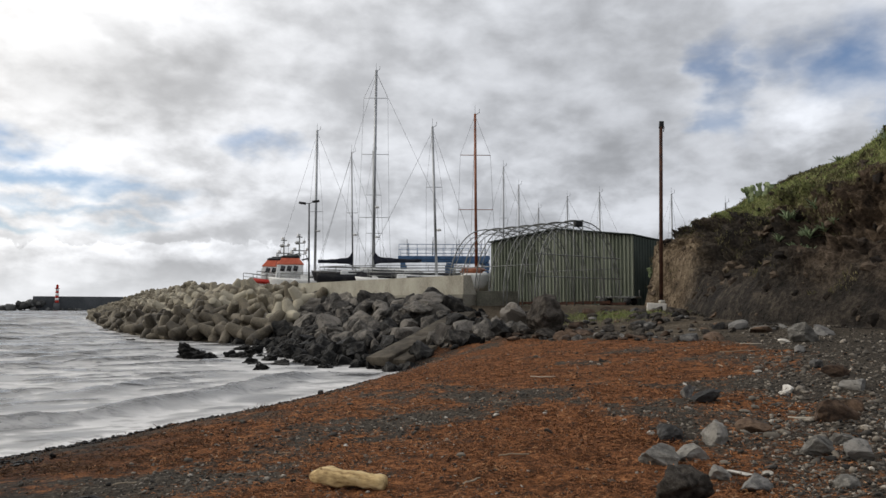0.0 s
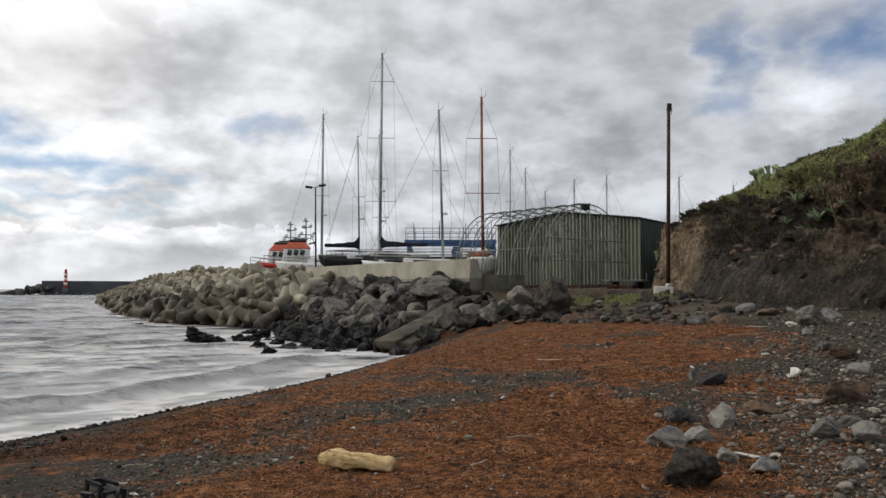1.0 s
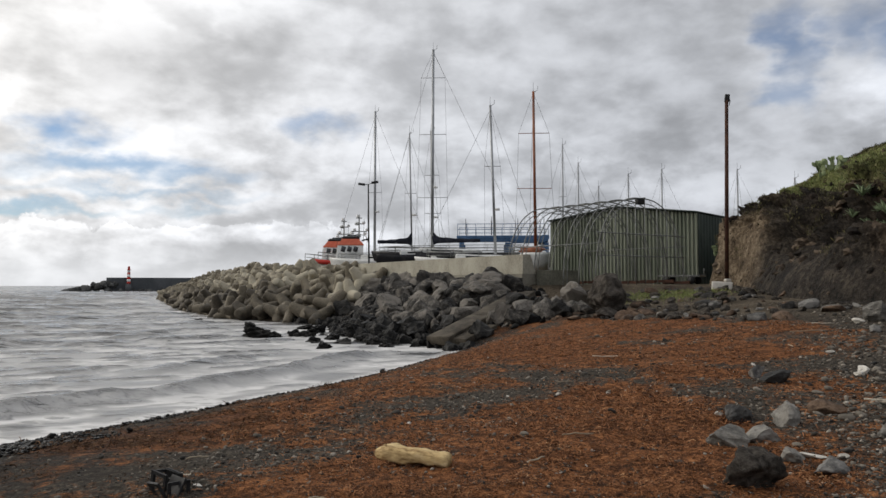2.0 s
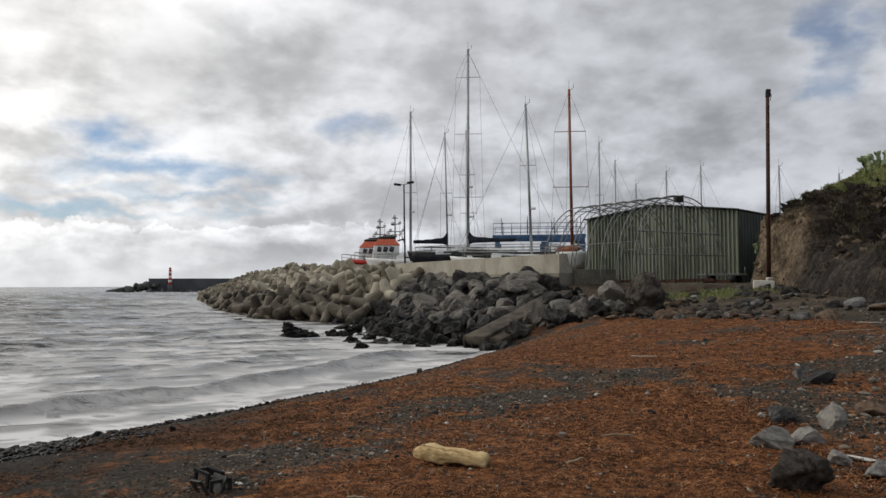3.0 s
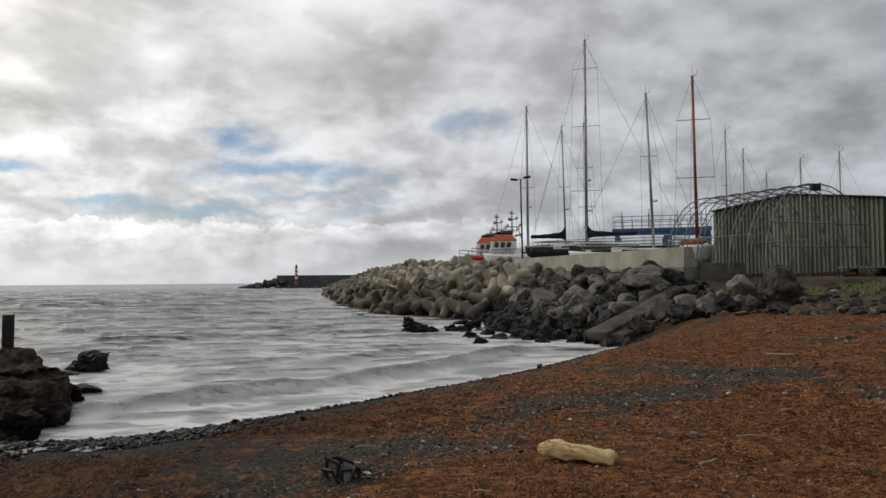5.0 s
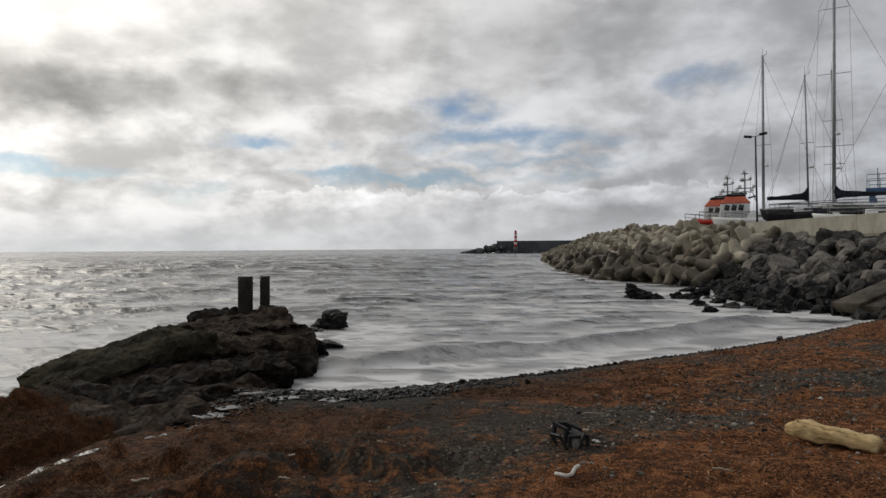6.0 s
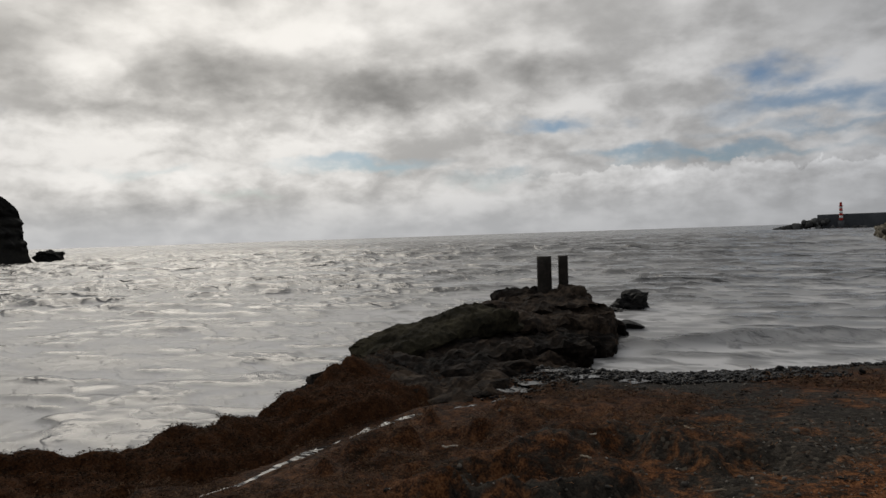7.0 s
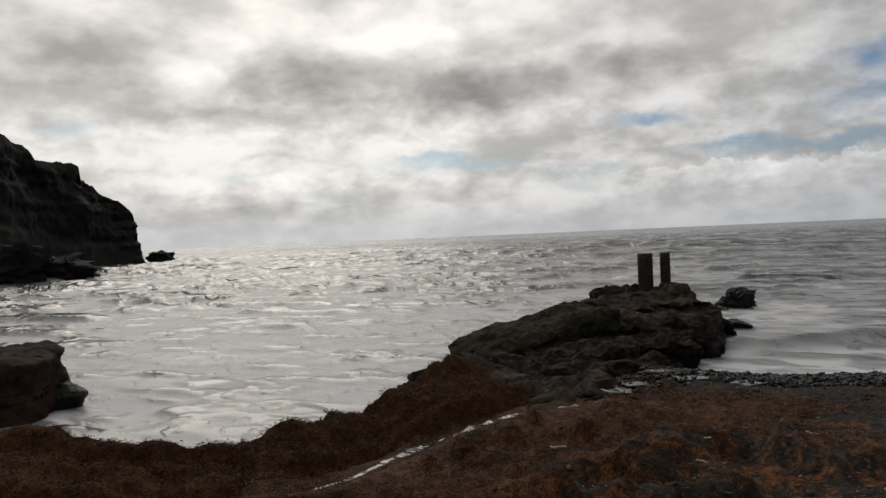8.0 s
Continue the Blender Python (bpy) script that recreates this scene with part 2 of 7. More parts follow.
M_ALU = surface("mast_aluminium", three((0.22, 0.23, 0.24), (0.30, 0.31, 0.32), (0.40, 0.41, 0.42)), 0.6, 9, 0.45, 0.05, 0.004, metal=0.5)
M_MAST_WOOD = surface("varnished_mast", three((0.13, 0.04, 0.02), (0.21, 0.07, 0.032), (0.30, 0.11, 0.05)), 0.8, 10, 0.45, 0.1, 0.005)
M_WIRE = surface("rigging_wire", three((0.05, 0.05, 0.055), (0.085, 0.085, 0.09), (0.13, 0.13, 0.14)), 2, 20, 0.5, 0.0, 0.001, metal=0.4)
M_WHITE = surface("white_gelcoat", three((0.60, 0.60, 0.58), (0.74, 0.74, 0.72), (0.82, 0.82, 0.80)), 0.7, 7, 0.35, 0.05, 0.005)
M_NAVY = surface("navy_canvas", three((0.008, 0.009, 0.014), (0.014, 0.016, 0.024), (0.03, 0.032, 0.045)), 2, 20, 0.9, 0.4, 0.03)
M_DARKHULL = surface("dark_hull", three((0.010, 0.010, 0.013), (0.018, 0.018, 0.022), (0.04, 0.036, 0.036)), 0.8, 10, 0.4, 0.05, 0.005)
M_BLUE = surface("crane_blue", three((0.035, 0.075, 0.15), (0.055, 0.115, 0.22), (0.10, 0.17, 0.29)), 0.8, 9, 0.55, 0.1, 0.01)
M_HULLBLUE = surface("hull_blue", three((0.03, 0.11, 0.24), (0.045, 0.16, 0.33), (0.08, 0.22, 0.40)), 0.8, 9, 0.45, 0.05, 0.005)
M_ORANGE = surface("rescue_orange", three((0.52, 0.11, 0.06), (0.66, 0.16, 0.09), (0.72, 0.24, 0.15)), 0.8, 9, 0.5, 0.05, 0.005)
M_RED = surface("signal_red", three((0.30, 0.02, 0.015), (0.42, 0.03, 0.02), (0.5, 0.05, 0.035)), 0.8, 9, 0.5, 0.05, 0.005)
M_BLACK = surface("black_fittings", three((0.008, 0.008, 0.009), (0.015, 0.015, 0.016), (0.03, 0.03, 0.03)), 2, 20, 0.6, 0.1, 0.005)
M_GLASS = surface("dark_cabin_glass", three((0.008, 0.009, 0.011), (0.012, 0.013, 0.015), (0.02, 0.02, 0.022)), 1, 10, 0.08, 0.0, 0.001, spec=0.6)
M_AGAVE = surface("agave_leaf", three((0.13, 0.18, 0.09), (0.25, 0.31, 0.19), (0.38, 0.44, 0.30)), 2, 14, 0.55, 0.1, 0.01, island=0.4)
M_CACTUS = surface("cactus_pad", three((0.14, 0.18, 0.09), (0.25, 0.30, 0.16), (0.36, 0.40, 0.25)), 2, 14, 0.6, 0.2, 0.01, island=0.4)
M_GRASS = surface("hill_grass", [(0.1, (0.055, 0.075, 0.022)), (0.5, (0.17, 0.205, 0.062)), (0.75, (0.29, 0.31, 0.115)), (0.97, (0.44, 0.39, 0.21))], 0.6, 8, 0.7, 0.1, 0.01, island=0.6)
M_SHRUB = surface("dark_shrub", [(0.1, (0.022, 0.025, 0.010)), (0.5, (0.078, 0.076, 0.031)), (0.9, (0.19, 0.165, 0.08))], 0.6, 8, 0.8, 0.1, 0.01, island=0.6)
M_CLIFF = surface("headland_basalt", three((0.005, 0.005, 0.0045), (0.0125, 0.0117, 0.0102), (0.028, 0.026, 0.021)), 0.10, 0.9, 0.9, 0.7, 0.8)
M_FARWALL = surface("breakwater_wall", three((0.05, 0.055, 0.06), (0.075, 0.08, 0.085), (0.11, 0.115, 0.12)), 0.08, 1.5, 0.9, 0.2, 0.1)
M_FARHILL = surface("distant_hillside", three((0.03, 0.04, 0.03), (0.055, 0.065, 0.045), (0.09, 0.095, 0.07)), 0.02, 0.2, 0.95, 0.3, 2.0)


def attribute(g, name):
    return g.node("ShaderNodeAttribute", attribute_name=name).outputs["Fac"]


def ground_material():
    m = bpy.data.materials.new("beach_ground")
    m.use_nodes = True
    g = Graph(m.node_tree)
    at = g.node("ShaderNodeTexCoord").outputs["Object"]
    big, small, tiny = g.noise(at, 0.8, 5, 0.6), g.noise(at, 9, 6, 0.65), g.noise(at, 55, 4, 0.6)
    cells = g.node("ShaderNodeTexVoronoi", feature="F1")
    g.put(at, cells.inputs["Vector"])
    cells.inputs["Scale"].default_value = 26
    grit = g.math("ADD", g.math("MULTIPLY", small, 0.5), g.math("MULTIPLY", tiny, 0.5))
    sand = g.ramp(grit, three((0.014, 0.012, 0.0098), (0.040, 0.0335, 0.0265), (0.092, 0.077, 0.06)))
    stone = g.ramp(cells.outputs["Color"], [(0.1, (0.016, 0.014, 0.0118)), (0.5, (0.051, 0.0435, 0.035)), (0.8, (0.107, 0.09, 0.071)), (0.97, (0.22, 0.186, 0.142))])
    mineral = g.mix(g.span(big, 0.4, 0.6, 0.25, 0.8), sand, stone)
    clump = g.noise(at, 2.4, 4, 0.6)
    tangle = g.math("ADD", grit, g.math("MULTIPLY", g.math("SUBTRACT", clump, 0.56), 0.30))
    weed = g.ramp(tangle, [(0.36, (0.024, 0.013, 0.006)), (0.46, (0.080, 0.032, 0.0135)), (0.52, (0.20, 0.080, 0.031)), (0.62, (0.38, 0.17, 0.07))])
    cover = g.span(g.math("ADD", attribute(g, "weed"), g.math("ADD", g.math("MULTIPLY", g.math("SUBTRACT", small, 0.5), 1.0), g.math("MULTIPLY", g.math("SUBTRACT", clump, 0.5), 0.9))), 0.30, 0.68)
    col = g.mix(cover, mineral, weed)
    earth = g.ramp(g.math("ADD", g.math("MULTIPLY", big, 0.5), g.math("MULTIPLY", small, 0.5)), three((0.035, 0.028, 0.02), (0.075, 0.06, 0.043), (0.14, 0.115, 0.085)))
    col = g.mix(attribute(g, "yard"), col, earth)
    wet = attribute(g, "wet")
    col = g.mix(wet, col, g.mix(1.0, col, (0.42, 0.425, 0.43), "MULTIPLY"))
    b = g.node("ShaderNodeBsdfPrincipled")
    g.put(col, b.inputs["Base Color"])
    g.put(g.span(wet, 0.0, 1.0, 0.9, 0.75, smooth=False), b.inputs["Roughness"])
    b.inputs["Specular IOR Level"].default_value = 0.08
    bp = g.node("ShaderNodeBump")
    bp.inputs["Strength"].default_value, bp.inputs["Distance"].default_value = 0.9, 0.06
    g.put(g.math("ADD", grit, g.math("MULTIPLY", cells.outputs["Distance"], -0.35)), bp.inputs["Height"])
    g.put(bp.outputs[0], b.inputs["Normal"])
    g.put(b.outputs[0], g.node("ShaderNodeOutputMaterial").inputs[0])
    return m


def sea_material():
    m = bpy.data.materials.new("sea_water")
    m.use_nodes = True
    g = Graph(m.node_tree)
    at = g.node("ShaderNodeTexCoord").outputs["Object"]
    mp = g.node("ShaderNodeMapping")
    g.put(at, mp.inputs[0])
    mp.inputs["Rotation"].default_value = (0, 0, radians(35))
    mp.inputs["Scale"].default_value = (0.55, 1.0, 1.0)
    lay = mp.outputs[0]
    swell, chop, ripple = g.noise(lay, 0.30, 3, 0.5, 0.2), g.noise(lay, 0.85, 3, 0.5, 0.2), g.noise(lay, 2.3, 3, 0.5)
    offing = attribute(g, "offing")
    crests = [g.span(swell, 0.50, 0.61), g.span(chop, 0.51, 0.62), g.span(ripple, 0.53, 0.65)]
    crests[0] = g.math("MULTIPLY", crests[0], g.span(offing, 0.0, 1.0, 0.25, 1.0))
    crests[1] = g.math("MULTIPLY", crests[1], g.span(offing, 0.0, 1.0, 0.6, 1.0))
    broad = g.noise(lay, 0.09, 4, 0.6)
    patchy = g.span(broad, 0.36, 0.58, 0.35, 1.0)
    # The shade of steep wave faces goes into the colour as dark dashes.
    wavelet_shade = g.math("MAXIMUM", g.math("MAXIMUM", g.math("MULTIPLY", crests[0], 0.8), crests[1]), g.math("MULTIPLY", crests[2], 0.7))
    wavelet_shade = g.math("MAXIMUM", g.math("MULTIPLY", wavelet_shade, patchy), attribute(g, "crest"))
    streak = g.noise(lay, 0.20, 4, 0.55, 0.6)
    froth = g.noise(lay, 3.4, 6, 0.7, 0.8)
    near = attribute(g, "surf_glare")
    # Pale colour: froth inshore, and over open water the sky's glare painted in.
    foam_glare = g.math("MULTIPLY", g.span(g.math("ADD", g.math("MULTIPLY", streak, 0.75), g.math("MULTIPLY", froth, 0.25)), 0.10, 0.50), near)
    foam_glare = g.math("MULTIPLY", foam_glare, g.math("SUBTRACT", 1.0, wavelet_shade))
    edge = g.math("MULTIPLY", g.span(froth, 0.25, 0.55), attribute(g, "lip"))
    foam_glare = g.math("MAXIMUM", g.math("MULTIPLY", foam_glare, 0.92), edge)
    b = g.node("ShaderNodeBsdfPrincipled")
    g.put(g.mix(foam_glare, (0.020, 0.021, 0.022), (0.70, 0.69, 0.68)), b.inputs["Base Color"])
    g.put(g.span(foam_glare, 0.0, 1.0, 0.16, 0.75, smooth=False), b.inputs["Roughness"])
    b.inputs["IOR"].default_value = 1.34
    b.inputs["Specular IOR Level"].default_value = 0.5
    bp = g.node("ShaderNodeBump")
    bp.inputs["Strength"].default_value, bp.inputs["Distance"].default_value = 0.75, 1.0
    heave = g.math("ADD", g.math("MULTIPLY", crests[0], 0.26), g.math("ADD", g.math("MULTIPLY", crests[1], 0.12), g.math("MULTIPLY", crests[2], 0.035)))
    g.put(g.math("MULTIPLY", heave, patchy), bp.inputs["Height"])
    g.put(bp.outputs[0], b.inputs["Normal"])
    g.put(b.outputs[0], g.node("ShaderNodeOutputMaterial").inputs[0])
    return m


def hill_material():
    m = bpy.data.materials.new("hillside_earth")
    m.use_nodes = True
    g = Graph(m.node_tree)
    at = g.node("ShaderNodeTexCoord").outputs["Object"]
    big, mid, small = g.noise(at, 0.22, 5, 0.6, 0.5), g.noise(at, 1.1, 6, 0.62, 0.3), g.noise(at, 6, 6, 0.65)
    mixed = g.math("ADD", g.math("MULTIPLY", mid, 0.55), g.math("MULTIPLY", small, 0.45))
    earth = g.ramp(mixed, three((0.022, 0.0152, 0.0103), (0.098, 0.069, 0.046), (0.25, 0.182, 0.126)))
    dark_earth = g.ramp(mixed, three((0.007, 0.006, 0.005), (0.029, 0.0235, 0.0185), (0.092, 0.075, 0.057)))
    col = g.mix(g.math("MAXIMUM", g.math("MULTIPLY", g.span(big, 0.48, 0.62), 0.6), attribute(g, "lower_dark")), earth, dark_earth)
    ochre = g.ramp(mixed, three((0.05, 0.036, 0.023), (0.17, 0.125, 0.08), (0.38, 0.30, 0.205)))
    col = g.mix(attribute(g, "cut"), col, ochre)
    green = g.ramp(mixed, three((0.04, 0.046, 0.016), (0.145, 0.16, 0.056), (0.31, 0.31, 0.135)))
    col = g.mix(g.span(g.math("ADD", attribute(g, "green"), g.math("MULTIPLY", g.math("SUBTRACT", mid, 0.5), 1.4)), 0.35, 0.65), col, green)
    b = g.node("ShaderNodeBsdfPrincipled")
    g.put(col, b.inputs["Base Color"])
    b.inputs["Roughness"].default_value = 0.92
    b.inputs["Specular IOR Level"].default_value = 0.25
    bp = g.node("ShaderNodeBump")
    bp.inputs["Strength"].default_value, bp.inputs["Distance"].default_value = 1.0, 0.7
    g.put(mixed, bp.inputs["Height"])
    g.put(bp.outputs[0], b.inputs["Normal"])
    g.put(b.outputs[0], g.node("ShaderNodeOutputMaterial").inputs[0])
    return m


M_GROUND, M_SEA, M_HILL = ground_material(), sea_material(), hill_material()

# ---- tools for building ----


def lattice(ix, iy, iz, seed):
    h = (ix.astype(np.int64) * 374761393 + iy.astype(np.int64) * 668265263 + iz.astype(np.int64) * 2147483647 + seed * 144269504) & 0xFFFFFFFF
    h = ((h ^ (h >> 13)) * 1274126177) & 0xFFFFFFFF
    return ((h ^ (h >> 16)) & 0xFFFF) / 65535.0


def vnoise(x, y, z=0.0, seed=0):
    """Smooth value noise from 0 to 1, on arrays."""
    x, y, z = np.broadcast_arrays(np.asarray(x, float), np.asarray(y, float), np.asarray(z, float))
    fx, fy, fz = np.floor(x), np.floor(y), np.floor(z)
    u, v, w = x - fx, y - fy, z - fz
    u, v, w = (k * k * (3 - 2 * k) for k in (u, v, w))
    total = 0.0
    for a in (0, 1):
        for b in (0, 1):
            for c in (0, 1):
                total = total + (u if a else 1 - u) * (v if b else 1 - v) * (w if c else 1 - w) * lattice(fx + a, fy + b, fz + c, seed)
    return total


def fbm(x, y, z=0.0, octaves=4, seed=0, gain=0.5):
    total, amp, norm = 0.0, 1.0, 0.0
    for k in range(octaves):
        f = 2.03 ** k
        total, norm = total + amp * vnoise(np.asarray(x) * f, np.asarray(y) * f, np.asarray(z) * f, seed + k), norm + amp
        amp *= gain
    return total / norm


def step(lo, hi, v):
    t = np.clip((np.asarray(v, float) - lo) / (hi - lo), 0, 1)
    return t * t * (3 - 2 * t)


def mesh_object(name, verts, faces, material, smooth=True):
    me = bpy.data.meshes.new(name)
    me.from_pydata(np.asarray(verts).tolist(), [], np.asarray(faces).tolist() if not isinstance(faces, list) else faces)
    me.polygons.foreach_set("use_smooth", [smooth] * len(me.polygons))
    me.materials.append(material)
    me.update()
    return new(name, me)


def give(ob, **layers):
    for key, values in layers.items():
        a = ob.data.attributes.new(key, "FLOAT", "POINT")
        a.data.foreach_set("value", np.ascontiguousarray(values, dtype=np.float32))


def grid_faces(rows, cols, wrap=False):
    i, j = np.meshgrid(np.arange(rows - 1), np.arange(cols if wrap else cols - 1), indexing="ij")
    a, k = i * cols + j, (j + 1) % cols
    b = i * cols + k
    return np.stack([a, b, b + cols, a + cols], -1).reshape(-1, 4)


def part(name, bm, material, parent=None, label="", smooth=True):
    """Links a bmesh as one mesh object, under a thing or a part."""
    me = bpy.data.meshes.new(name)
    bmesh.ops.recalc_face_normals(bm, faces=bm.faces)
    bm.to_mesh(me)
    bm.free()
    me.polygons.foreach_set("use_smooth", [smooth] * len(me.polygons))
    me.materials.append(material)
    ob = new(name, me)
    if parent:
        ob.parent = parent
    return tagged(ob, label)


def thing(name, place, label, category, group="", kind="", turn=0.0):
    ob = new(name)
    ob.matrix_world = pose(*place, 0, 0, turn)
    return tagged(ob, label, category, group, kind)


def box(bm, centre, size, rot=(0, 0, 0), bevel=0.0):
    m = Matrix.LocRotScale(centre, Euler([radians(a) for a in rot]), size)
    made = bmesh.ops.create_cube(bm, size=1.0, matrix=m)["verts"]
    if bevel:
        edges = list({e for v in made for e in v.link_edges})
        bmesh.ops.bevel(bm, geom=edges, offset=bevel, segments=2, affect="EDGES", profile=0.7)
    return bm


def tube(bm, a, b, r0, r1=None, sides=8):
    a, b = Vector(a), Vector(b)
    r1 = r0 if r1 is None else r1
    turn = (b - a).to_track_quat("Z", "Y").to_matrix().to_4x4()
    m = Matrix.Translation((a + b) / 2) @ turn
    bmesh.ops.create_cone(bm, cap_ends=True, segments=sides, radius1=r0, radius2=r1, depth=(b - a).length, matrix=m)
    return bm


def pipe(bm, points, r, sides=6):
    """One unbroken tube through the points."""
    pts = [Vector(p) for p in points]
    rows, ref = [], Vector((0.31, 0.27, 0.91)).normalized()
    for i, p in enumerate(pts):
        way = (pts[min(i + 1, len(pts) - 1)] - pts[max(i - 1, 0)]).normalized()
        u = (ref - way * ref.dot(way)).normalized()
        v = way.cross(u)
        ref = u
        rows.append([bm.verts.new(p + (u * math.cos(a) + v * math.sin(a)) * r) for a in [2 * math.pi * k / sides for k in range(sides)]])
    for r0, r1 in zip(rows, rows[1:]):
        for k in range(sides):
            bm.faces.new((r0[k], r0[(k + 1) % sides], r1[(k + 1) % sides], r1[k]))
    bm.faces.new(rows[0])
    bm.faces.new(list(reversed(rows[-1])))
    return bm


def one(fn, *args, **kw):
    bm = bmesh.new()
    fn(bm, *args, **kw)
    return bm


def rock_bmesh(seed, detail=2, cuts=7, rough=0.12, flat=0.8):
    """A broken boulder of about one metre: a ball cut by planes, then worn."""
    rnd = random.Random(seed)
    bm = bmesh.new()
    bmesh.ops.create_icosphere(bm, subdivisions=detail, radius=0.62)
    for _ in range(cuts):
        n = Vector((rnd.gauss(0, 1), rnd.gauss(0, 1), rnd.gauss(0, 1))).normalized()
        d = rnd.uniform(0.26, 0.46)
        for v in bm.verts:
            over = v.co.dot(n) - d
            if over > 0:
                v.co -= n * over * 0.94
    for v in bm.verts:
        p = v.co * 3.1 + Vector((seed * 1.7, 0, 0))
        v.co += v.co.normalized() * (noise.fractal(p, 1.0, 2.0, 3) * rough * 0.5 + noise.fractal(p * 3.3, 1.0, 2.0, 2) * rough * 0.16)
        v.co.z *= flat
    return bm


def rock_mesh(seed, material, detail=2, cuts=7, rough=0.12, flat=0.8, smooth=False):
    me = bpy.data.meshes.new("rock")
    bm = rock_bmesh(seed, detail, cuts, rough, flat)
    bm.to_mesh(me)
    bm.free()
    me.polygons.foreach_set("use_smooth", [smooth] * len(me.polygons))
    me.materials.append(material)
    return me

# ---- the lie of the land ----
LAND = np.array([(-60, -60), (-22, -18), (-13, -7), (-9.2, -2.5), (-8.6, 1.5), (-10.4, 5.5), (-12.6, 9.8), (-10.9, 9.3), (-8.8, 10.3), (-7.6, 12.4), (-6.6, 14.2),
                 (-5.6, 16.3), (-4.2, 19.2), (-2.5, 24.2), (-1.3, 28.2), (-0.9, 30.3), (-3.2, 33.2), (-5.6, 36.2), (-7.6, 41), (-9.8, 49.5), (-14, 53.6), (-19.5, 57.5),
                 (-32, 79), (-64, 146), (-72, 165), (-62, 165), (-20, 135), (120, 135), (3900, 900), (3900, -3900), (-3900, -3900)], float)
WALL_A, WALL_B = np.array((2.06, 42.0)), np.array((-11.8, 62.0))


def shore(x, y):
    """Metres inland from the water's edge; negative out at sea."""
    x, y = np.asarray(x, float), np.asarray(y, float)
    best, inside = np.full(x.shape, 1e9), np.zeros(x.shape, bool)
    for (ax, ay), (bx, by) in zip(LAND, np.roll(LAND, -1, 0)):
        dx, dy = bx - ax, by - ay
        k = np.clip(((x - ax) * dx + (y - ay) * dy) / (dx * dx + dy * dy), 0, 1)
        best = np.minimum(best, np.hypot(x - ax - k * dx, y - ay - k * dy))
        if dy:
            inside ^= ((ay > y) != (by > y)) & (x < dx * (y - ay) / dy + ax)
    return np.where(inside, best, -best)


def behind_wall(x, y):
    ux, uy = (WALL_B - WALL_A) / np.hypot(*(WALL_B - WALL_A))
    side = (x - WALL_A[0]) * uy - (y - WALL_A[1]) * ux
    return np.where(y > 62, 1.0, step(0.0, 0.6, side)) * step(40.5, 42.5, y)


GULLY = [(-6.5, -0.6), (-6.95, 1.25), (-7.5, 2.35), (-7.95, 3.1), (-8.4, 4.4), (-8.3, 5.3), (-8.45, 6.0), (-8.65, 6.8)]


def gully(x, y):
    """How far off the runnel beside the old landing lies."""
    best = np.full(np.shape(x), 1e9)
    for (ax, ay), (bx, by) in zip(GULLY, GULLY[1:]):
        dx, dy = bx - ax, by - ay
        k = np.clip(((x - ax) * dx + (y - ay) * dy) / (dx * dx + dy * dy), 0, 1)
        best = np.minimum(best, np.hypot(x - ax - k * dx, y - ay - k * dy))
    return best


def land(x, y, fine=True):
    """Height of the ground."""
    x, y = np.asarray(x, float), np.asarray(y, float)
    d = shore(x, y)
    k = np.maximum(d, 0)
    beach = 0.9 * (1 - np.exp(-k / 4)) + 0.018 * np.clip(k - 8, 0, 14) + 0.042 * np.clip(y - 12, 0, 40) * (1 - np.exp(-k / 3)) + 0.05 * np.clip(x - 3, 0, 11)
    beach = np.where(beach > 2.2, 2.2 + 0.6 * (1 - np.exp(-(beach - 2.2) / 0.6)), beach)
    ramp = np.where(y < 56, np.minimum((0.30 + 0.22 * step(38, 46, y)) * k, 2.5), np.where(k < 12, np.minimum(0.42 * k, 3.6), 3.0))
    w = step(29, 35, y) * (1 - step(1.0, 4.0, x))
    z = beach * (1 - w) + ramp * w
    yard = behind_wall(x, y) * (d > 0)
    yard = np.where((y > 56) & (d < 13), 0, yard)
    z = z * (1 - yard) + 2.78 * yard
    z = np.where(d < 0, np.maximum(-2.5, 0.14 * d), z)
    z = z + 0.16 * step(0.3, 1.5, d) * (1 - step(4.0, 6.5, y)) * step(-3.0, -5.5, x)
    z = z - 0.10 * np.exp(-(gully(x, y) / 0.26) ** 2)
    if fine:
        near = np.exp(-np.hypot(x, y) / 60)
        z = z + near * (0.16 * (fbm(x * 0.35, y * 0.35, 0, 3, 5) - 0.5) * step(0.5, 4, d) + (0.10 + 0.34 * step(-2.6, -5.0, x) * (1 - step(5.0, 7.0, y)) * step(0.6, 1.7, gully(x, y))) * (fbm(x * 2.0, y * 2.0, 0, 4, 9, 0.6) - 0.5) * step(0, 1.0, d))
        z = z + 0.22 * (step(0.40, 0.62, fbm(x * 1.6, y * 1.6, 0, 3, 171)) - 0.4) * step(-2.8, -4.5, x) * (1 - step(4.6, 6.4, y)) * step(0.4, 1.2, d) * step(0.25, 0.8, gully(x, y))
    return z


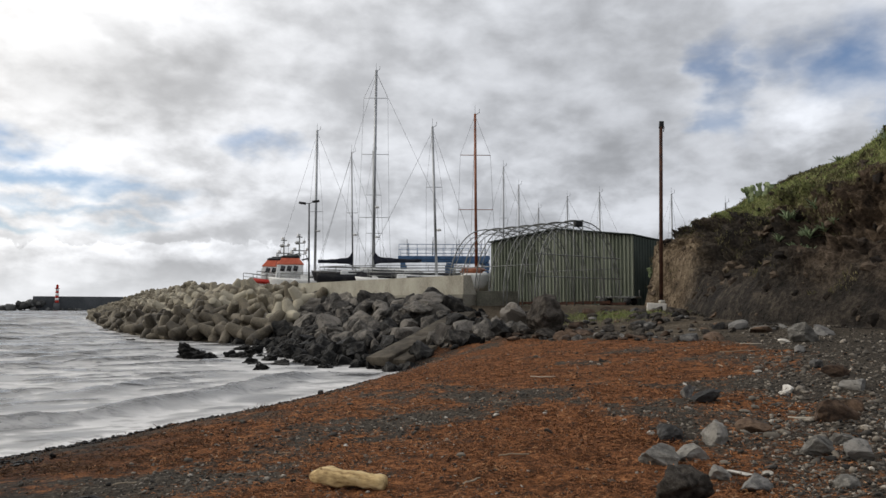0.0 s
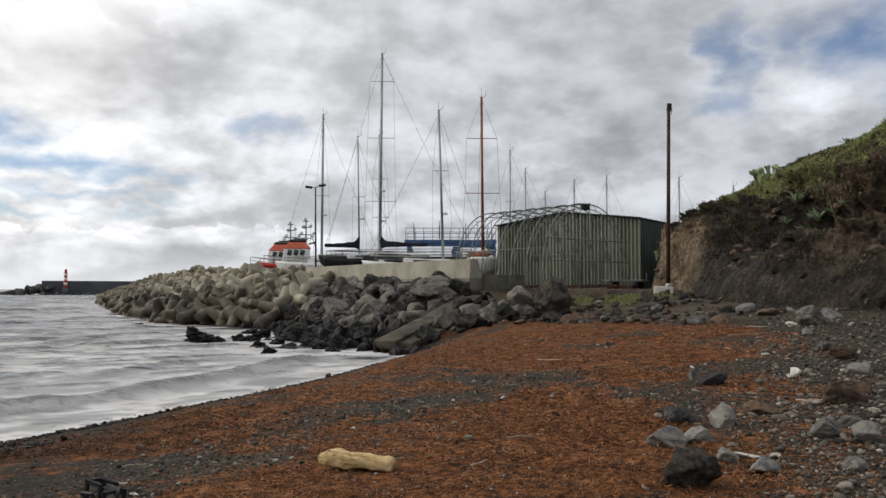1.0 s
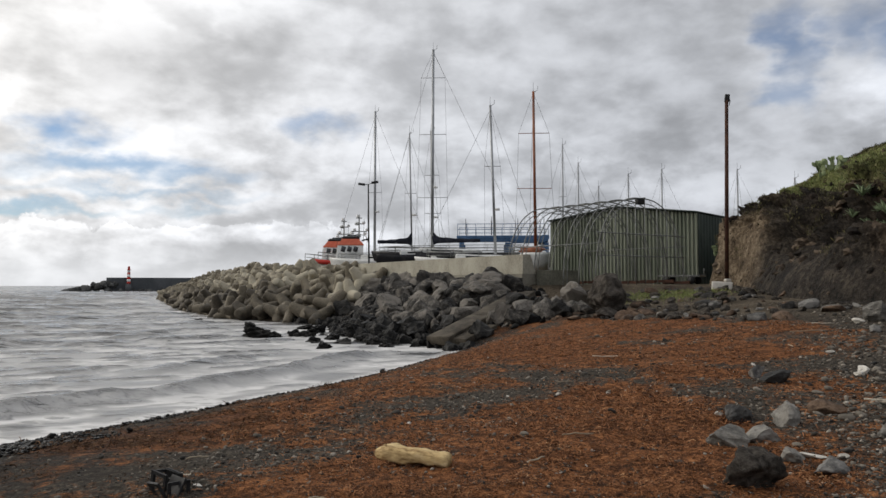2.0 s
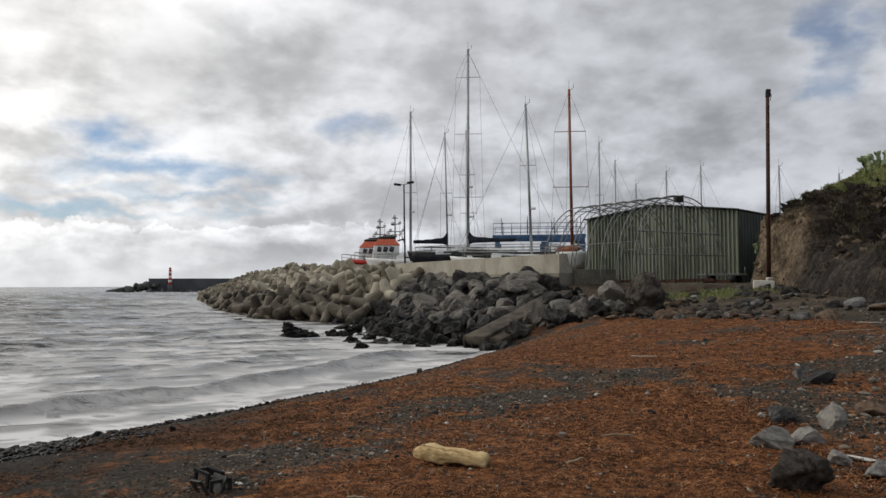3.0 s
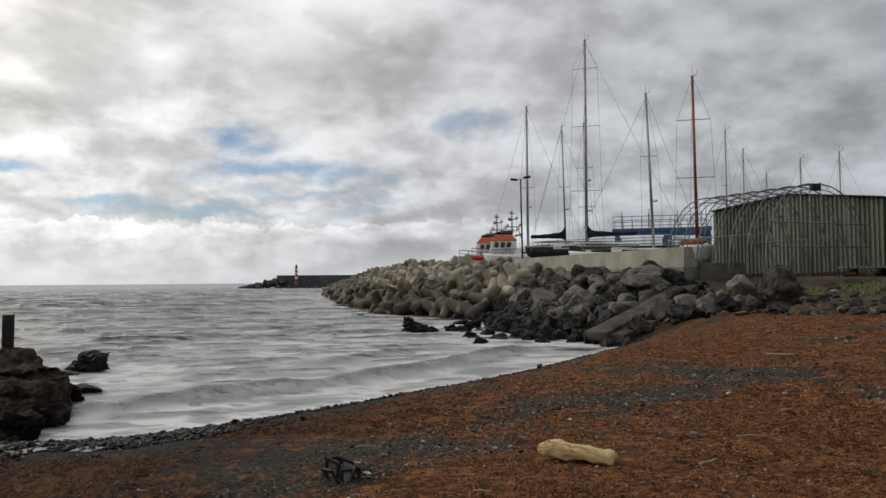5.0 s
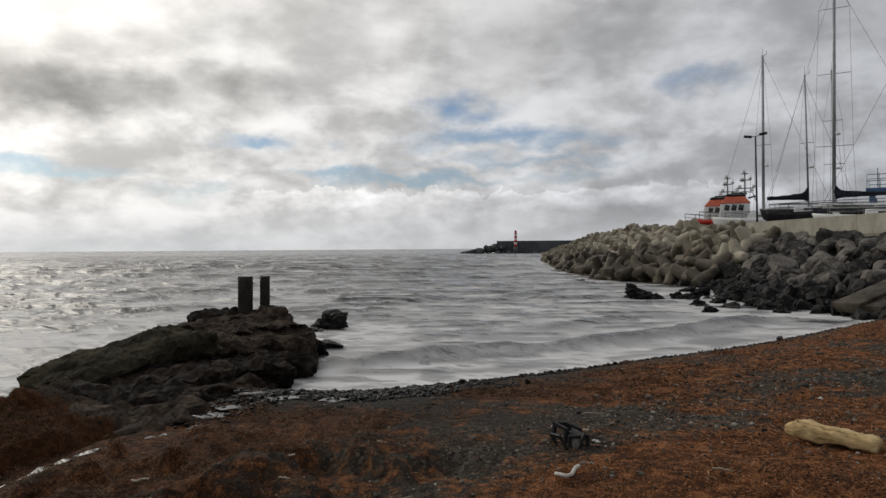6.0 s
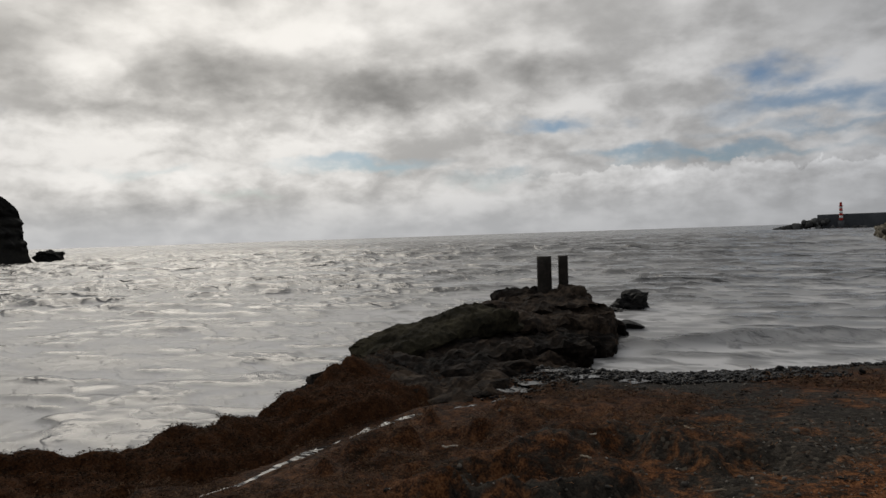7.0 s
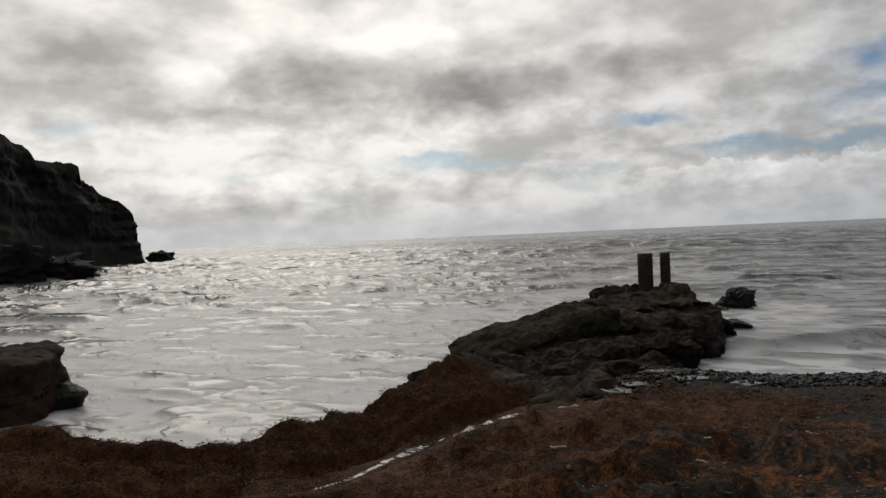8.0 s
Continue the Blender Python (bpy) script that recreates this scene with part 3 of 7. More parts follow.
def weed_cover(x, y):
    """Where the wrack lies on the beach: 0 bare stones to 1 thick weed."""
    d = shore(x, y)
    blotch = fbm(x * 0.5 + 7, y * 0.5, 0, 4, 21)
    wave = 1.6 * (fbm(x * 0.3, y * 0.3, 0, 3, 33) - 0.5)
    edge = x - (2.3 + 0.46 * (y - 5))                      # stones beyond this line, under the slope
    c = 0.80 + 1.9 * (blotch - 0.5) + 0.7 * (fbm(x * 2.1, y * 2.1, 0, 3, 25) - 0.5)
    c = c * (1 - step(-0.8, 3.2, edge + 2.2 * wave) * 0.85)
    # the bare grey strip that runs along the middle of the beach
    mid = np.where(y < 12, d - 5.9, d - 6.4 - 0.25 * (y - 12))
    c = c - 0.42 * np.exp(-((mid + 3.2 * wave) / 1.15) ** 2) * step(-5.5, -3.0, x) * (1 - step(13.5, 19, y))
    c = c - 0.5 * np.exp(-(((x - 3.4) / 1.6) ** 2 + ((y - 13.0) / 2.2) ** 2))
    c = c * (0.35 * step(0.5, 1.0, d + 0.6 * wave) + 0.65 * step(1.0, 2.4, d + 0.8 * wave))
    c = c * (1 - step(31.5, 34.5, y + 1.6 * np.maximum(x - 2.5, 0) + 2 * wave))
    c = c - 0.22 * np.exp(-(((x + 3.6) / 1.5) ** 2 + ((y - 4.8) / 1.8) ** 2))
    c = c - 0.28 * np.exp(-(((x + 2.6) / 2.2) ** 2 + ((y - 7.5) / 2.6) ** 2))
    c = c - 0.06 * step(-1.5, -3.5, x) * (1 - step(6.5, 8.5, y)) + 0.45 * step(-4.9, -6.4, x) * (1 - step(5.8, 7.5, y))
    c = c * (1 - 0.97 * np.exp(-(((x + 7.9) / 2.0) ** 4 + ((y - 9.0) / 2.0) ** 4)))
    c = np.maximum(c, 0.95 * step(-5.6, -6.4, x) * (1 - step(5.4, 6.4, y)) * step(-1.0, 0.2, d))
    return np.clip(c, 0, 1)


def rings(r0, r1, ratio, r2, ratio2):
    out = [r0]
    while out[-1] < r1:
        out.append(out[-1] * ratio)
    while out[-1] < r2:
        out.append(out[-1] * ratio2)
    return np.array(out)


def polar_sheet(r, fine_from, fine_to, step_fine, step_coarse):
    az = np.concatenate([np.arange(fine_from, fine_to, step_fine), np.arange(fine_to, fine_from + 360, step_coarse)])
    rr, aa = np.meshgrid(r, np.radians(az), indexing="ij")
    return -0.2 - rr * np.sin(aa), -0.9 + rr * np.cos(aa), len(r), len(az)


def build_ground():
    x, y, n, m = polar_sheet(rings(0.9, 45, 1.0135, 3800, 1.1), -42, 105, 0.36, 4.0)
    x, y = x.ravel(), y.ravel()
    z = land(x, y)
    d = shore(x, y)
    verts = np.column_stack([x, y, z])
    middle = len(verts)
    verts = np.vstack([verts, [(-0.2, -0.9, z[0])]])
    faces = grid_faces(n, m, True).tolist() + [(middle, (j + 1) % m, j) for j in range(m)]
    ob = mesh_object("ground", verts, faces, M_GROUND)
    w = weed_cover(x, y)
    pool = np.exp(-(((x + 7.9) / 1.3) ** 2 + ((y - 7.6) / 1.1) ** 2))
    # Full at the waterline; also darkens the beach's left and the boulder bank.
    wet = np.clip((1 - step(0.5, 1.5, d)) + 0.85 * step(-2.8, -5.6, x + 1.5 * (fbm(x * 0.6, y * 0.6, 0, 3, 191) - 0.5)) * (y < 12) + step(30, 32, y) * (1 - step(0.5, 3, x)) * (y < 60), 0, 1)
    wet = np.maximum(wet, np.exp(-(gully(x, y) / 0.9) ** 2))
    yard = step(33, 37, y + 1.6 * np.clip(x - 2.5, 0, 9)) * (1 - 0.75 * step(9, 12, x) * (1 - step(26, 30, y)))
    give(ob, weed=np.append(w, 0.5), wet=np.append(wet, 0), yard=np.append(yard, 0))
    tagged(ob, "dark volcanic beach of grey stones under reddish-brown seaweed", "ground", kind="structure")


def build_sea():
    x, y, n, m = polar_sheet(rings(6.0, 420, 1.0095, 4600, 1.07), -4, 104, 0.29, 4.0)
    x, y = x.ravel(), y.ravel()
    d = -shore(x, y)
    r = np.hypot(x, y)
    a = radians(38)
    u, v = (x * math.cos(a) + y * math.sin(a)), (-x * math.sin(a) + y * math.cos(a))

    def combers(lu, lv, seed, lo, hi):
        """Short separate wave crests, about lu long and lv deep; 0 in the troughs to 1 on the crest."""
        return step(lo, hi, fbm(u / lu, v / lv, 0, 2, seed))
    out = 0.55 * step(0, 5, d) + 0.45 * step(5, 30, d)
    long_, mid, small, tiny = combers(8, 3.4, 43, 0.52, 0.70), combers(3.2, 1.4, 53, 0.53, 0.70), combers(1.5, 0.65, 63, 0.53, 0.71), combers(0.8, 0.36, 73, 0.54, 0.72)
    far, half, close = np.exp(-(r / 450) ** 2), np.exp(-(r / 170) ** 2), np.exp(-(r / 60) ** 2)
    rough = out * (0.60 * long_ * far * step(40, 100, r) + 0.24 * mid * half * (0.3 + 0.7 * step(16, 42, r))) + (0.35 + 0.65 * out) * (0.11 * small * close + 0.03 * tiny * np.exp(-(r / 26) ** 2))
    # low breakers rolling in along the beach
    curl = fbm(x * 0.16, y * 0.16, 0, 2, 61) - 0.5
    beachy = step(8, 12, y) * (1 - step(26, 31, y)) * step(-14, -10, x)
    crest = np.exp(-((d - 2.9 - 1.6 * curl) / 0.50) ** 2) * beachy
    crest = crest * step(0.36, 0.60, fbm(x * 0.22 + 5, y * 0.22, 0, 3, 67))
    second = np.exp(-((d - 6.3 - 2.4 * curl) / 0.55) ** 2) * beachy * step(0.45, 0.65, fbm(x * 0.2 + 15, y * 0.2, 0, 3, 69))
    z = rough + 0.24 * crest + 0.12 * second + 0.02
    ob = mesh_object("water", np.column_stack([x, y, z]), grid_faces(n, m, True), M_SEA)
    # Paleness of the water: froth inshore, painted sky glare further out.
    surf_glare = np.clip(0.55 * np.exp(-np.maximum(d, 0) / 11.0) + 0.35 * np.exp(-r / 160) + 0.42, 0, 1) * (1 - 0.9 * np.maximum(crest, second))
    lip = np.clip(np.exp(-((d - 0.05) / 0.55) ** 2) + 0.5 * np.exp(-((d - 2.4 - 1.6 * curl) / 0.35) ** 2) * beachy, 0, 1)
    # crest: where wave faces are darkened in the sea's colour, as shade
    give(ob, surf_glare=surf_glare, lip=lip, offing=step(12, 45, r), crest=np.clip(np.maximum.reduce([1.3 * long_ * step(25, 70, r), 1.4 * mid * np.exp(-(r / 260) ** 2) * (0.4 + 0.6 * step(14, 40, r)), 1.25 * small * np.exp(-(r / 80) ** 2) * (0.6 + 0.4 * out), 0.9 * tiny * np.exp(-(r / 28) ** 2)]), 0, 1))
    tagged(ob, "grey sea with low waves, white froth and painted sky glare", "water", kind="structure")


build_ground()
build_sea()


def along(points, t):
    """A smooth way through points (any width), at t from 0 to 1."""
    p = np.asarray(points, float)
    s = np.linspace(0, 1, len(p))
    out = np.column_stack([np.interp(t, s, p[:, k]) for k in range(p.shape[1])])
    k = max(len(t) // (len(p) * 3), 1)
    pad = np.vstack([np.repeat(out[:1], k, 0), out, np.repeat(out[-1:], k, 0)])
    box_ = np.ones(2 * k + 1) / (2 * k + 1)
    return np.column_stack([np.convolve(pad[:, j], box_, "valid") for j in range(p.shape[1])])


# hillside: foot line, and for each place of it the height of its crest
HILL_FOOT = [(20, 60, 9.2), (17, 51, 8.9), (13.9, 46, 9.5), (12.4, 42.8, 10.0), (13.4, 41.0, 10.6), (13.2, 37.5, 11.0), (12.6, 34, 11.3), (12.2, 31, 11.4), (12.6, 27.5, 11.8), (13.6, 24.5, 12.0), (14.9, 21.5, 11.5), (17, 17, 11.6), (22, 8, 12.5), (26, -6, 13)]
HILL_N, HILL_M = 440, 190


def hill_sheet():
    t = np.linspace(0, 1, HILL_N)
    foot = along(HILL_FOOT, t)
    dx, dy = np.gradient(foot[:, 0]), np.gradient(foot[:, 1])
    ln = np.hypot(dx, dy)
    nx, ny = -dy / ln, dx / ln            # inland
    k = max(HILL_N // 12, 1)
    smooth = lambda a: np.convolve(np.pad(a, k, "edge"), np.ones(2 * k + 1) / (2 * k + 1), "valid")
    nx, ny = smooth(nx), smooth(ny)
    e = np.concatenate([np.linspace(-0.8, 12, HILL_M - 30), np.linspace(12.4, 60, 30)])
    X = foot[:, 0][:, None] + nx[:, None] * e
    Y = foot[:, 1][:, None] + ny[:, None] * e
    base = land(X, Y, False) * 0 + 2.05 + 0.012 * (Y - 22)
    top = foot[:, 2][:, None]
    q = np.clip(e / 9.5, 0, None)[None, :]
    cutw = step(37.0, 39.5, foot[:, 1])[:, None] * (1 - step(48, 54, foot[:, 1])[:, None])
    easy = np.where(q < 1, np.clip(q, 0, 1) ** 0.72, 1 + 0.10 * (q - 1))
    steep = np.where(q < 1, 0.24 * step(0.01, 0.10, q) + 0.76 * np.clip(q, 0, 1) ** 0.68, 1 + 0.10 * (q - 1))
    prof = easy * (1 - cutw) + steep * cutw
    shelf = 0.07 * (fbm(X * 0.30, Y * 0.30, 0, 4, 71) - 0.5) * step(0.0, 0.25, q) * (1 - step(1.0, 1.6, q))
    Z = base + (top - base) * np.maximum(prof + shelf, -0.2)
    # crags: thrown out along a slanting normal
    c = 2.2 * (fbm(X * 0.5, Y * 0.5, Z * 0.7, 5, 77, 0.6) - 0.5)
    ridge = 0.5 - np.abs(fbm(X * 0.28 + 3, Y * 0.28, Z * 0.5, 3, 83) - 0.5) * 2
    band = step(0.03, 0.3, q) * (1 - 0.75 * step(1.2, 1.8, q))
    strata = fbm(X * 0.12, Y * 0.12, Z * 1.5, 3, 87) - 0.5
    lumps = np.abs(fbm(X * 1.3, Y * 1.3, Z * 1.5, 4, 89, 0.6) - 0.5)
    cracks = np.abs(fbm(X * 2.6, Y * 2.6, Z * 3.2, 4, 95, 0.6) - 0.5)
    ledge = step(0.46, 0.54, fbm(X * 0.35 + 9, Y * 0.35, Z * 0.9, 3, 97)) - 0.5
    push = band * (0.95 - 0.80 * step(0.24, 0.62, q)) * (1.9 * c + 0.8 * (ridge - 0.3) + 3.0 * strata * (1 - step(0.5, 0.9, q)) - 5.0 * (lumps - 0.09) - 2.6 * (cracks - 0.09) + 1.3 * ledge)
    X, Y, Z = X - nx[:, None] * push * 0.8, Y - ny[:, None] * push * 0.8, Z + push * 0.45
    Z = np.where(e[None, :] < -0.4, 0.5, Z)
    return X, Y, Z, q * np.ones_like(X), cutw * np.ones_like(X)


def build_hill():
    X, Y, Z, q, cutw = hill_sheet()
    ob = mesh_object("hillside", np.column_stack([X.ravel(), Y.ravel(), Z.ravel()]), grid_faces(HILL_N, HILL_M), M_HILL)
    green = np.clip(step(0.45, 0.95, q + 0.5 * (fbm(X * 0.3, Y * 0.3, 0, 3, 91) - 0.5)) * (0.35 + 0.5 * step(26, 34, Y)) + 0.5 * step(0.85, 1.1, q), 0, 1)
    green = np.maximum(green * (0.35 + 0.65 * step(28, 33, Y)), step(25, 30, Y) * step(0.28, 0.44, q) * 0.85)
    # Darker towards the foot of the slope, less so below y 26.
    lower_dark = 1 - step(0.25, 0.55, q + 0.35 * (fbm(X * 0.25, Y * 0.25, 0, 3, 93) - 0.5) + 0.25 * (1 - step(26, 32, Y)))
    give(ob, lower_dark=lower_dark.ravel(), green=green.ravel(), cut=np.clip(cutw * (1 - step(0.14, 0.24, q)), 0, 1).ravel())
    tagged(ob, "steep brown earth and rock slope, green towards its crest", "hillside", kind="structure")
    return X, Y, Z, q


HILL = build_hill()


def build_headland():
    """The dark sea cliff across the cove."""
    # lateral direction runs along the coast, from the point inland
    stops = [(-149.5, 17.9, 0.3), (-149.2, 17.5, 7.0), (-148.8, 16.9, 9.4), (-147.9, 15.2, 11.0), (-145.2, 11.7, 12.7), (-140.5, 8.7, 14.3), (-138.2, 8.0, 14.7), (-137.8, 7.7, 17.0), (-132, 3.4, 16.8), (-128, 1.3, 16.6), (-127, 0.7, 17.7), (-122, -1.8, 19.0), (-117, -3.9, 19.2), (-108, -7.7, 20.0), (-90, -27.7, 26.0), (-60, -61.7, 29.0)]
    n, m = 300, 90
    t = np.linspace(0, 1, n)
    p = np.asarray(stops, float)
    s = np.concatenate([[0], np.cumsum(np.linalg.norm(np.diff(p, axis=0), axis=1) ** 0.5)])
    s = s / s[-1]
    P = np.column_stack([np.interp(t, s, p[:, k]) for k in range(3)])
    v = np.linspace(0, 1, m)
    back = np.where(v < 0.55, v * 5, 2.75 + (v - 0.55) * 120)[None, :]
    X = P[:, 0][:, None] + (3.5 - back) * 0.62
    Y = P[:, 1][:, None] + (2.2 - back) * 0.45
    Z = -1.5 + (P[:, 2][:, None] + 1.5) * (0.04 + 0.96 * np.minimum(v / 0.5, 1.0) ** 0.6)[None, :]
    c = fbm(X * 0.12, Y * 0.12, Z * 0.2, 5, 101, 0.62) - 0.5 + 0.35 * (fbm(X * 0.05, Y * 0.05, Z * 0.9, 3, 103) - 0.5)
    edge = (1 - step(0.42, 0.5, v))[None, :] * step(0.0, 0.1, v)[None, :]
    X, Y = X + c * 7 * edge, Y + c * 3 * edge
    Z = Z + (fbm(X * 0.45, Y * 0.45, 0, 5, 107, 0.6) - 0.5) * 1.7 * step(0.4, 0.55, v)[None, :]
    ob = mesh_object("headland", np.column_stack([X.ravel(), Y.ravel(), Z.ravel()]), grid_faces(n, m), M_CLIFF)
    tagged(ob, "dark sea cliff of bare rock falling into the sea", "cliff", kind="structure")


build_headland()


def build_old_pier():
    """The ruined landing: a low rock ridge, weed-grown at its landward end."""
    near = [(-4.9, -4.5), (-6.9, -1.2), (-7.45, 1.4), (-8.4, 3.3), (-9.0, 5.4), (-10.4, 7.9), (-12.2, 10.2), (-12.7, 12.4), (-12.7, 14.6)]
    far = [(-10.3, -4.5), (-9.5, -1.4), (-8.7, 0.9), (-9.5, 2.8), (-10.9, 4.9), (-13.7, 8.0), (-15.6, 11.4), (-15.8, 13.2), (-14.8, 15.0)]
    high = [(1.02,), (0.95,), (0.46,), (0.62,), (0.62,), (0.46,), (0.34,), (0.30,), (0.2,)]
    n, m = 320, 110
    t, v = np.linspace(0, 1, n), np.linspace(0, 1, m)
    A, B, H = along(near, t), along(far, t), along(high, t)
    X = A[:, 0][:, None] * (1 - v) + B[:, 0][:, None] * v
    Y = A[:, 1][:, None] * (1 - v) + B[:, 1][:, None] * v
    seaw = step(5.5, 9.0, Y)
    rise = (0.72 * step(0.03, 0.24, v)[None, :] + 0.28 * step(0.2, 0.85, v)[None, :]) * (1 - seaw) + seaw * (0.72 * step(0.06, 0.24, v) + 0.28 * step(0.2, 0.6, v))[None, :]
    drop = 1 - step(0.88, 1.0, v)[None, :] ** 2
    low = -0.35 + 0.0 * X
    ground_here = np.maximum(land(X, Y, False) - 0.12, -0.5)
    Z = np.where(v[None, :] < 0.6, ground_here, low) * 1.0
    Z = Z + (H - Z) * rise * drop - 0.5 * step(0.94, 1.0, v)[None, :]
    end = step(0.0, 0.035, 1 - t)[:, None]
    Z = Z * end + (-0.4) * (1 - end)
    c = fbm(X * 0.9, Y * 0.9, Z * 1.6, 5, 121, 0.55) - 0.5
    blocks = np.round(fbm(X * 0.7, Y * 0.7, 0, 2, 127) * 7) / 7 - 0.5
    rocky = (0.25 + 0.75 * seaw)
    body = rise * drop
    Z = Z + body * rocky * (0.55 * c + 0.25 * blocks) + (1 - seaw) * body * (0.5 * (fbm(X * 1.1, Y * 1.1, 0, 4, 131) - 0.5) + 0.30 * (fbm(X * 2.9, Y * 2.9, 0, 3, 133) - 0.5))
    X = X + 0.9 * c * rocky * step(0, 0.2, v)
    ob = mesh_object("old_pier", np.column_stack([X.ravel(), Y.ravel(), Z.ravel()]), grid_faces(n, m), M_PIER)
    give(ob, weed=np.clip(1 - step(3.8, 7.5, Y + 2.5 * (fbm(X * 0.8, Y * 0.8, 0, 3, 137) - 0.5)), 0, 1).ravel())
    tagged(ob, "ruined landing of dark rock, its inner end grown with brown weed", "pier", kind="structure")
    return ob, X, Y, Z


def pier_material():
    m = bpy.data.materials.new("pier_rock")
    m.use_nodes = True
    g = Graph(m.node_tree)
    at = g.node("ShaderNodeTexCoord").outputs["Object"]
    mid, small, tiny = g.noise(at, 1.6, 6, 0.6, 0.3), g.noise(at, 9, 6, 0.65), g.noise(at, 45, 4, 0.6)
    grit = g.math("ADD", g.math("MULTIPLY", small, 0.5), g.math("MULTIPLY", tiny, 0.5))
    rock = g.ramp(g.math("ADD", g.math("MULTIPLY", mid, 0.5), g.math("MULTIPLY", small, 0.5)), three((0.008, 0.007, 0.006), (0.026, 0.0205, 0.016), (0.07, 0.056, 0.041)))
    weed = g.ramp(grit, [(0.28, (0.012, 0.006, 0.003)), (0.46, (0.042, 0.018, 0.008)), (0.56, (0.08, 0.034, 0.014)), (0.72, (0.15, 0.07, 0.03))])
    cover = g.span(g.math("ADD", attribute(g, "weed"), g.math("MULTIPLY", g.math("SUBTRACT", mid, 0.5), 1.2)), 0.4, 0.6)
    b = g.node("ShaderNodeBsdfPrincipled")
    g.put(g.mix(cover, rock, weed), b.inputs["Base Color"])
    g.put(g.span(cover, 0, 1, 0.8, 0.9), b.inputs["Roughness"])
    b.inputs["Specular IOR Level"].default_value = 0.06
    bp = g.node("ShaderNodeBump")
    bp.inputs["Strength"].default_value, bp.inputs["Distance"].default_value = 0.8, 0.06
    g.put(g.math("ADD", g.math("MULTIPLY", mid, 0.7), grit), bp.inputs["Height"])
    g.put(bp.outputs[0], b.inputs["Normal"])
    g.put(b.outputs[0], g.node("ShaderNodeOutputMaterial").inputs[0])
    return m


M_PIER = pier_material()
LANDING, *PIER = build_old_pier()


def pier_height(x, y):
    X, Y, Z = PIER
    k = np.argmin((X - x) ** 2 + (Y - y) ** 2)
    return float(Z.ravel()[k])


def build_harbour_wall():
    a, b = Vector((*WALL_A, 0)), Vector((*WALL_B, 0))
    d = (b - a).normalized()
    right = Vector((d.y, -d.x, 0))
    end = a + d * 40
    # high wall, with a battered end
    wall = thing("harbour_wall", (0, 0, 0), "pale concrete harbour wall with a stained lower course", "wall", kind="structure")

    def panel(bm, p, q, z0, z1, t0, t1):
        vs = []
        for base, (z, t) in ((p, (z0, t0)), (p, (z1, t1)), (q, (z1, t1)), (q, (z0, t0))):
            vs.append((bm.verts.new((*(base.xy), z)), bm.verts.new((*((base + right * t).xy), z))))
        f = bm.faces.new
        for i in range(4):
            j = (i + 1) % 4
            f((vs[i][0], vs[j][0], vs[j][1], vs[i][1]))
        f([v[0] for v in vs])
        f([v[1] for v in reversed(vs)])
    n = 5
    for i in range(n):
        p, q = a + d * (i * 8.0), a + d * ((i + 1) * 8.0 - 0.03)
        part("wall_panel", one(panel, p, q, 3.38, 4.48, 0.95, 0.55), M_CONCRETE, wall, smooth=False)
        part("footing", one(panel, p - right * 0.05, q - right * 0.05, 0.8, 3.376, 1.15, 1.05), M_WALLBASE, wall, "darker stained concrete footing", smooth=False)
    low = thing("low_wall", (0, 0, 0), "low mossy concrete wall beside the rocks", "wall", kind="structure")
    part("wall_body", one(box, (4.05, 42.5, 2.5), (2.4, 0.5, 2.16), (0, 0, 3), 0.03), M_CONCRETE_OLD, low, smooth=False)


M_WALLBASE = surface("stained_concrete", three((0.13, 0.12, 0.095), (0.21, 0.195, 0.16), (0.28, 0.265, 0.22)), 0.6, 12, 0.9, 0.3, 0.02)
build_harbour_wall()


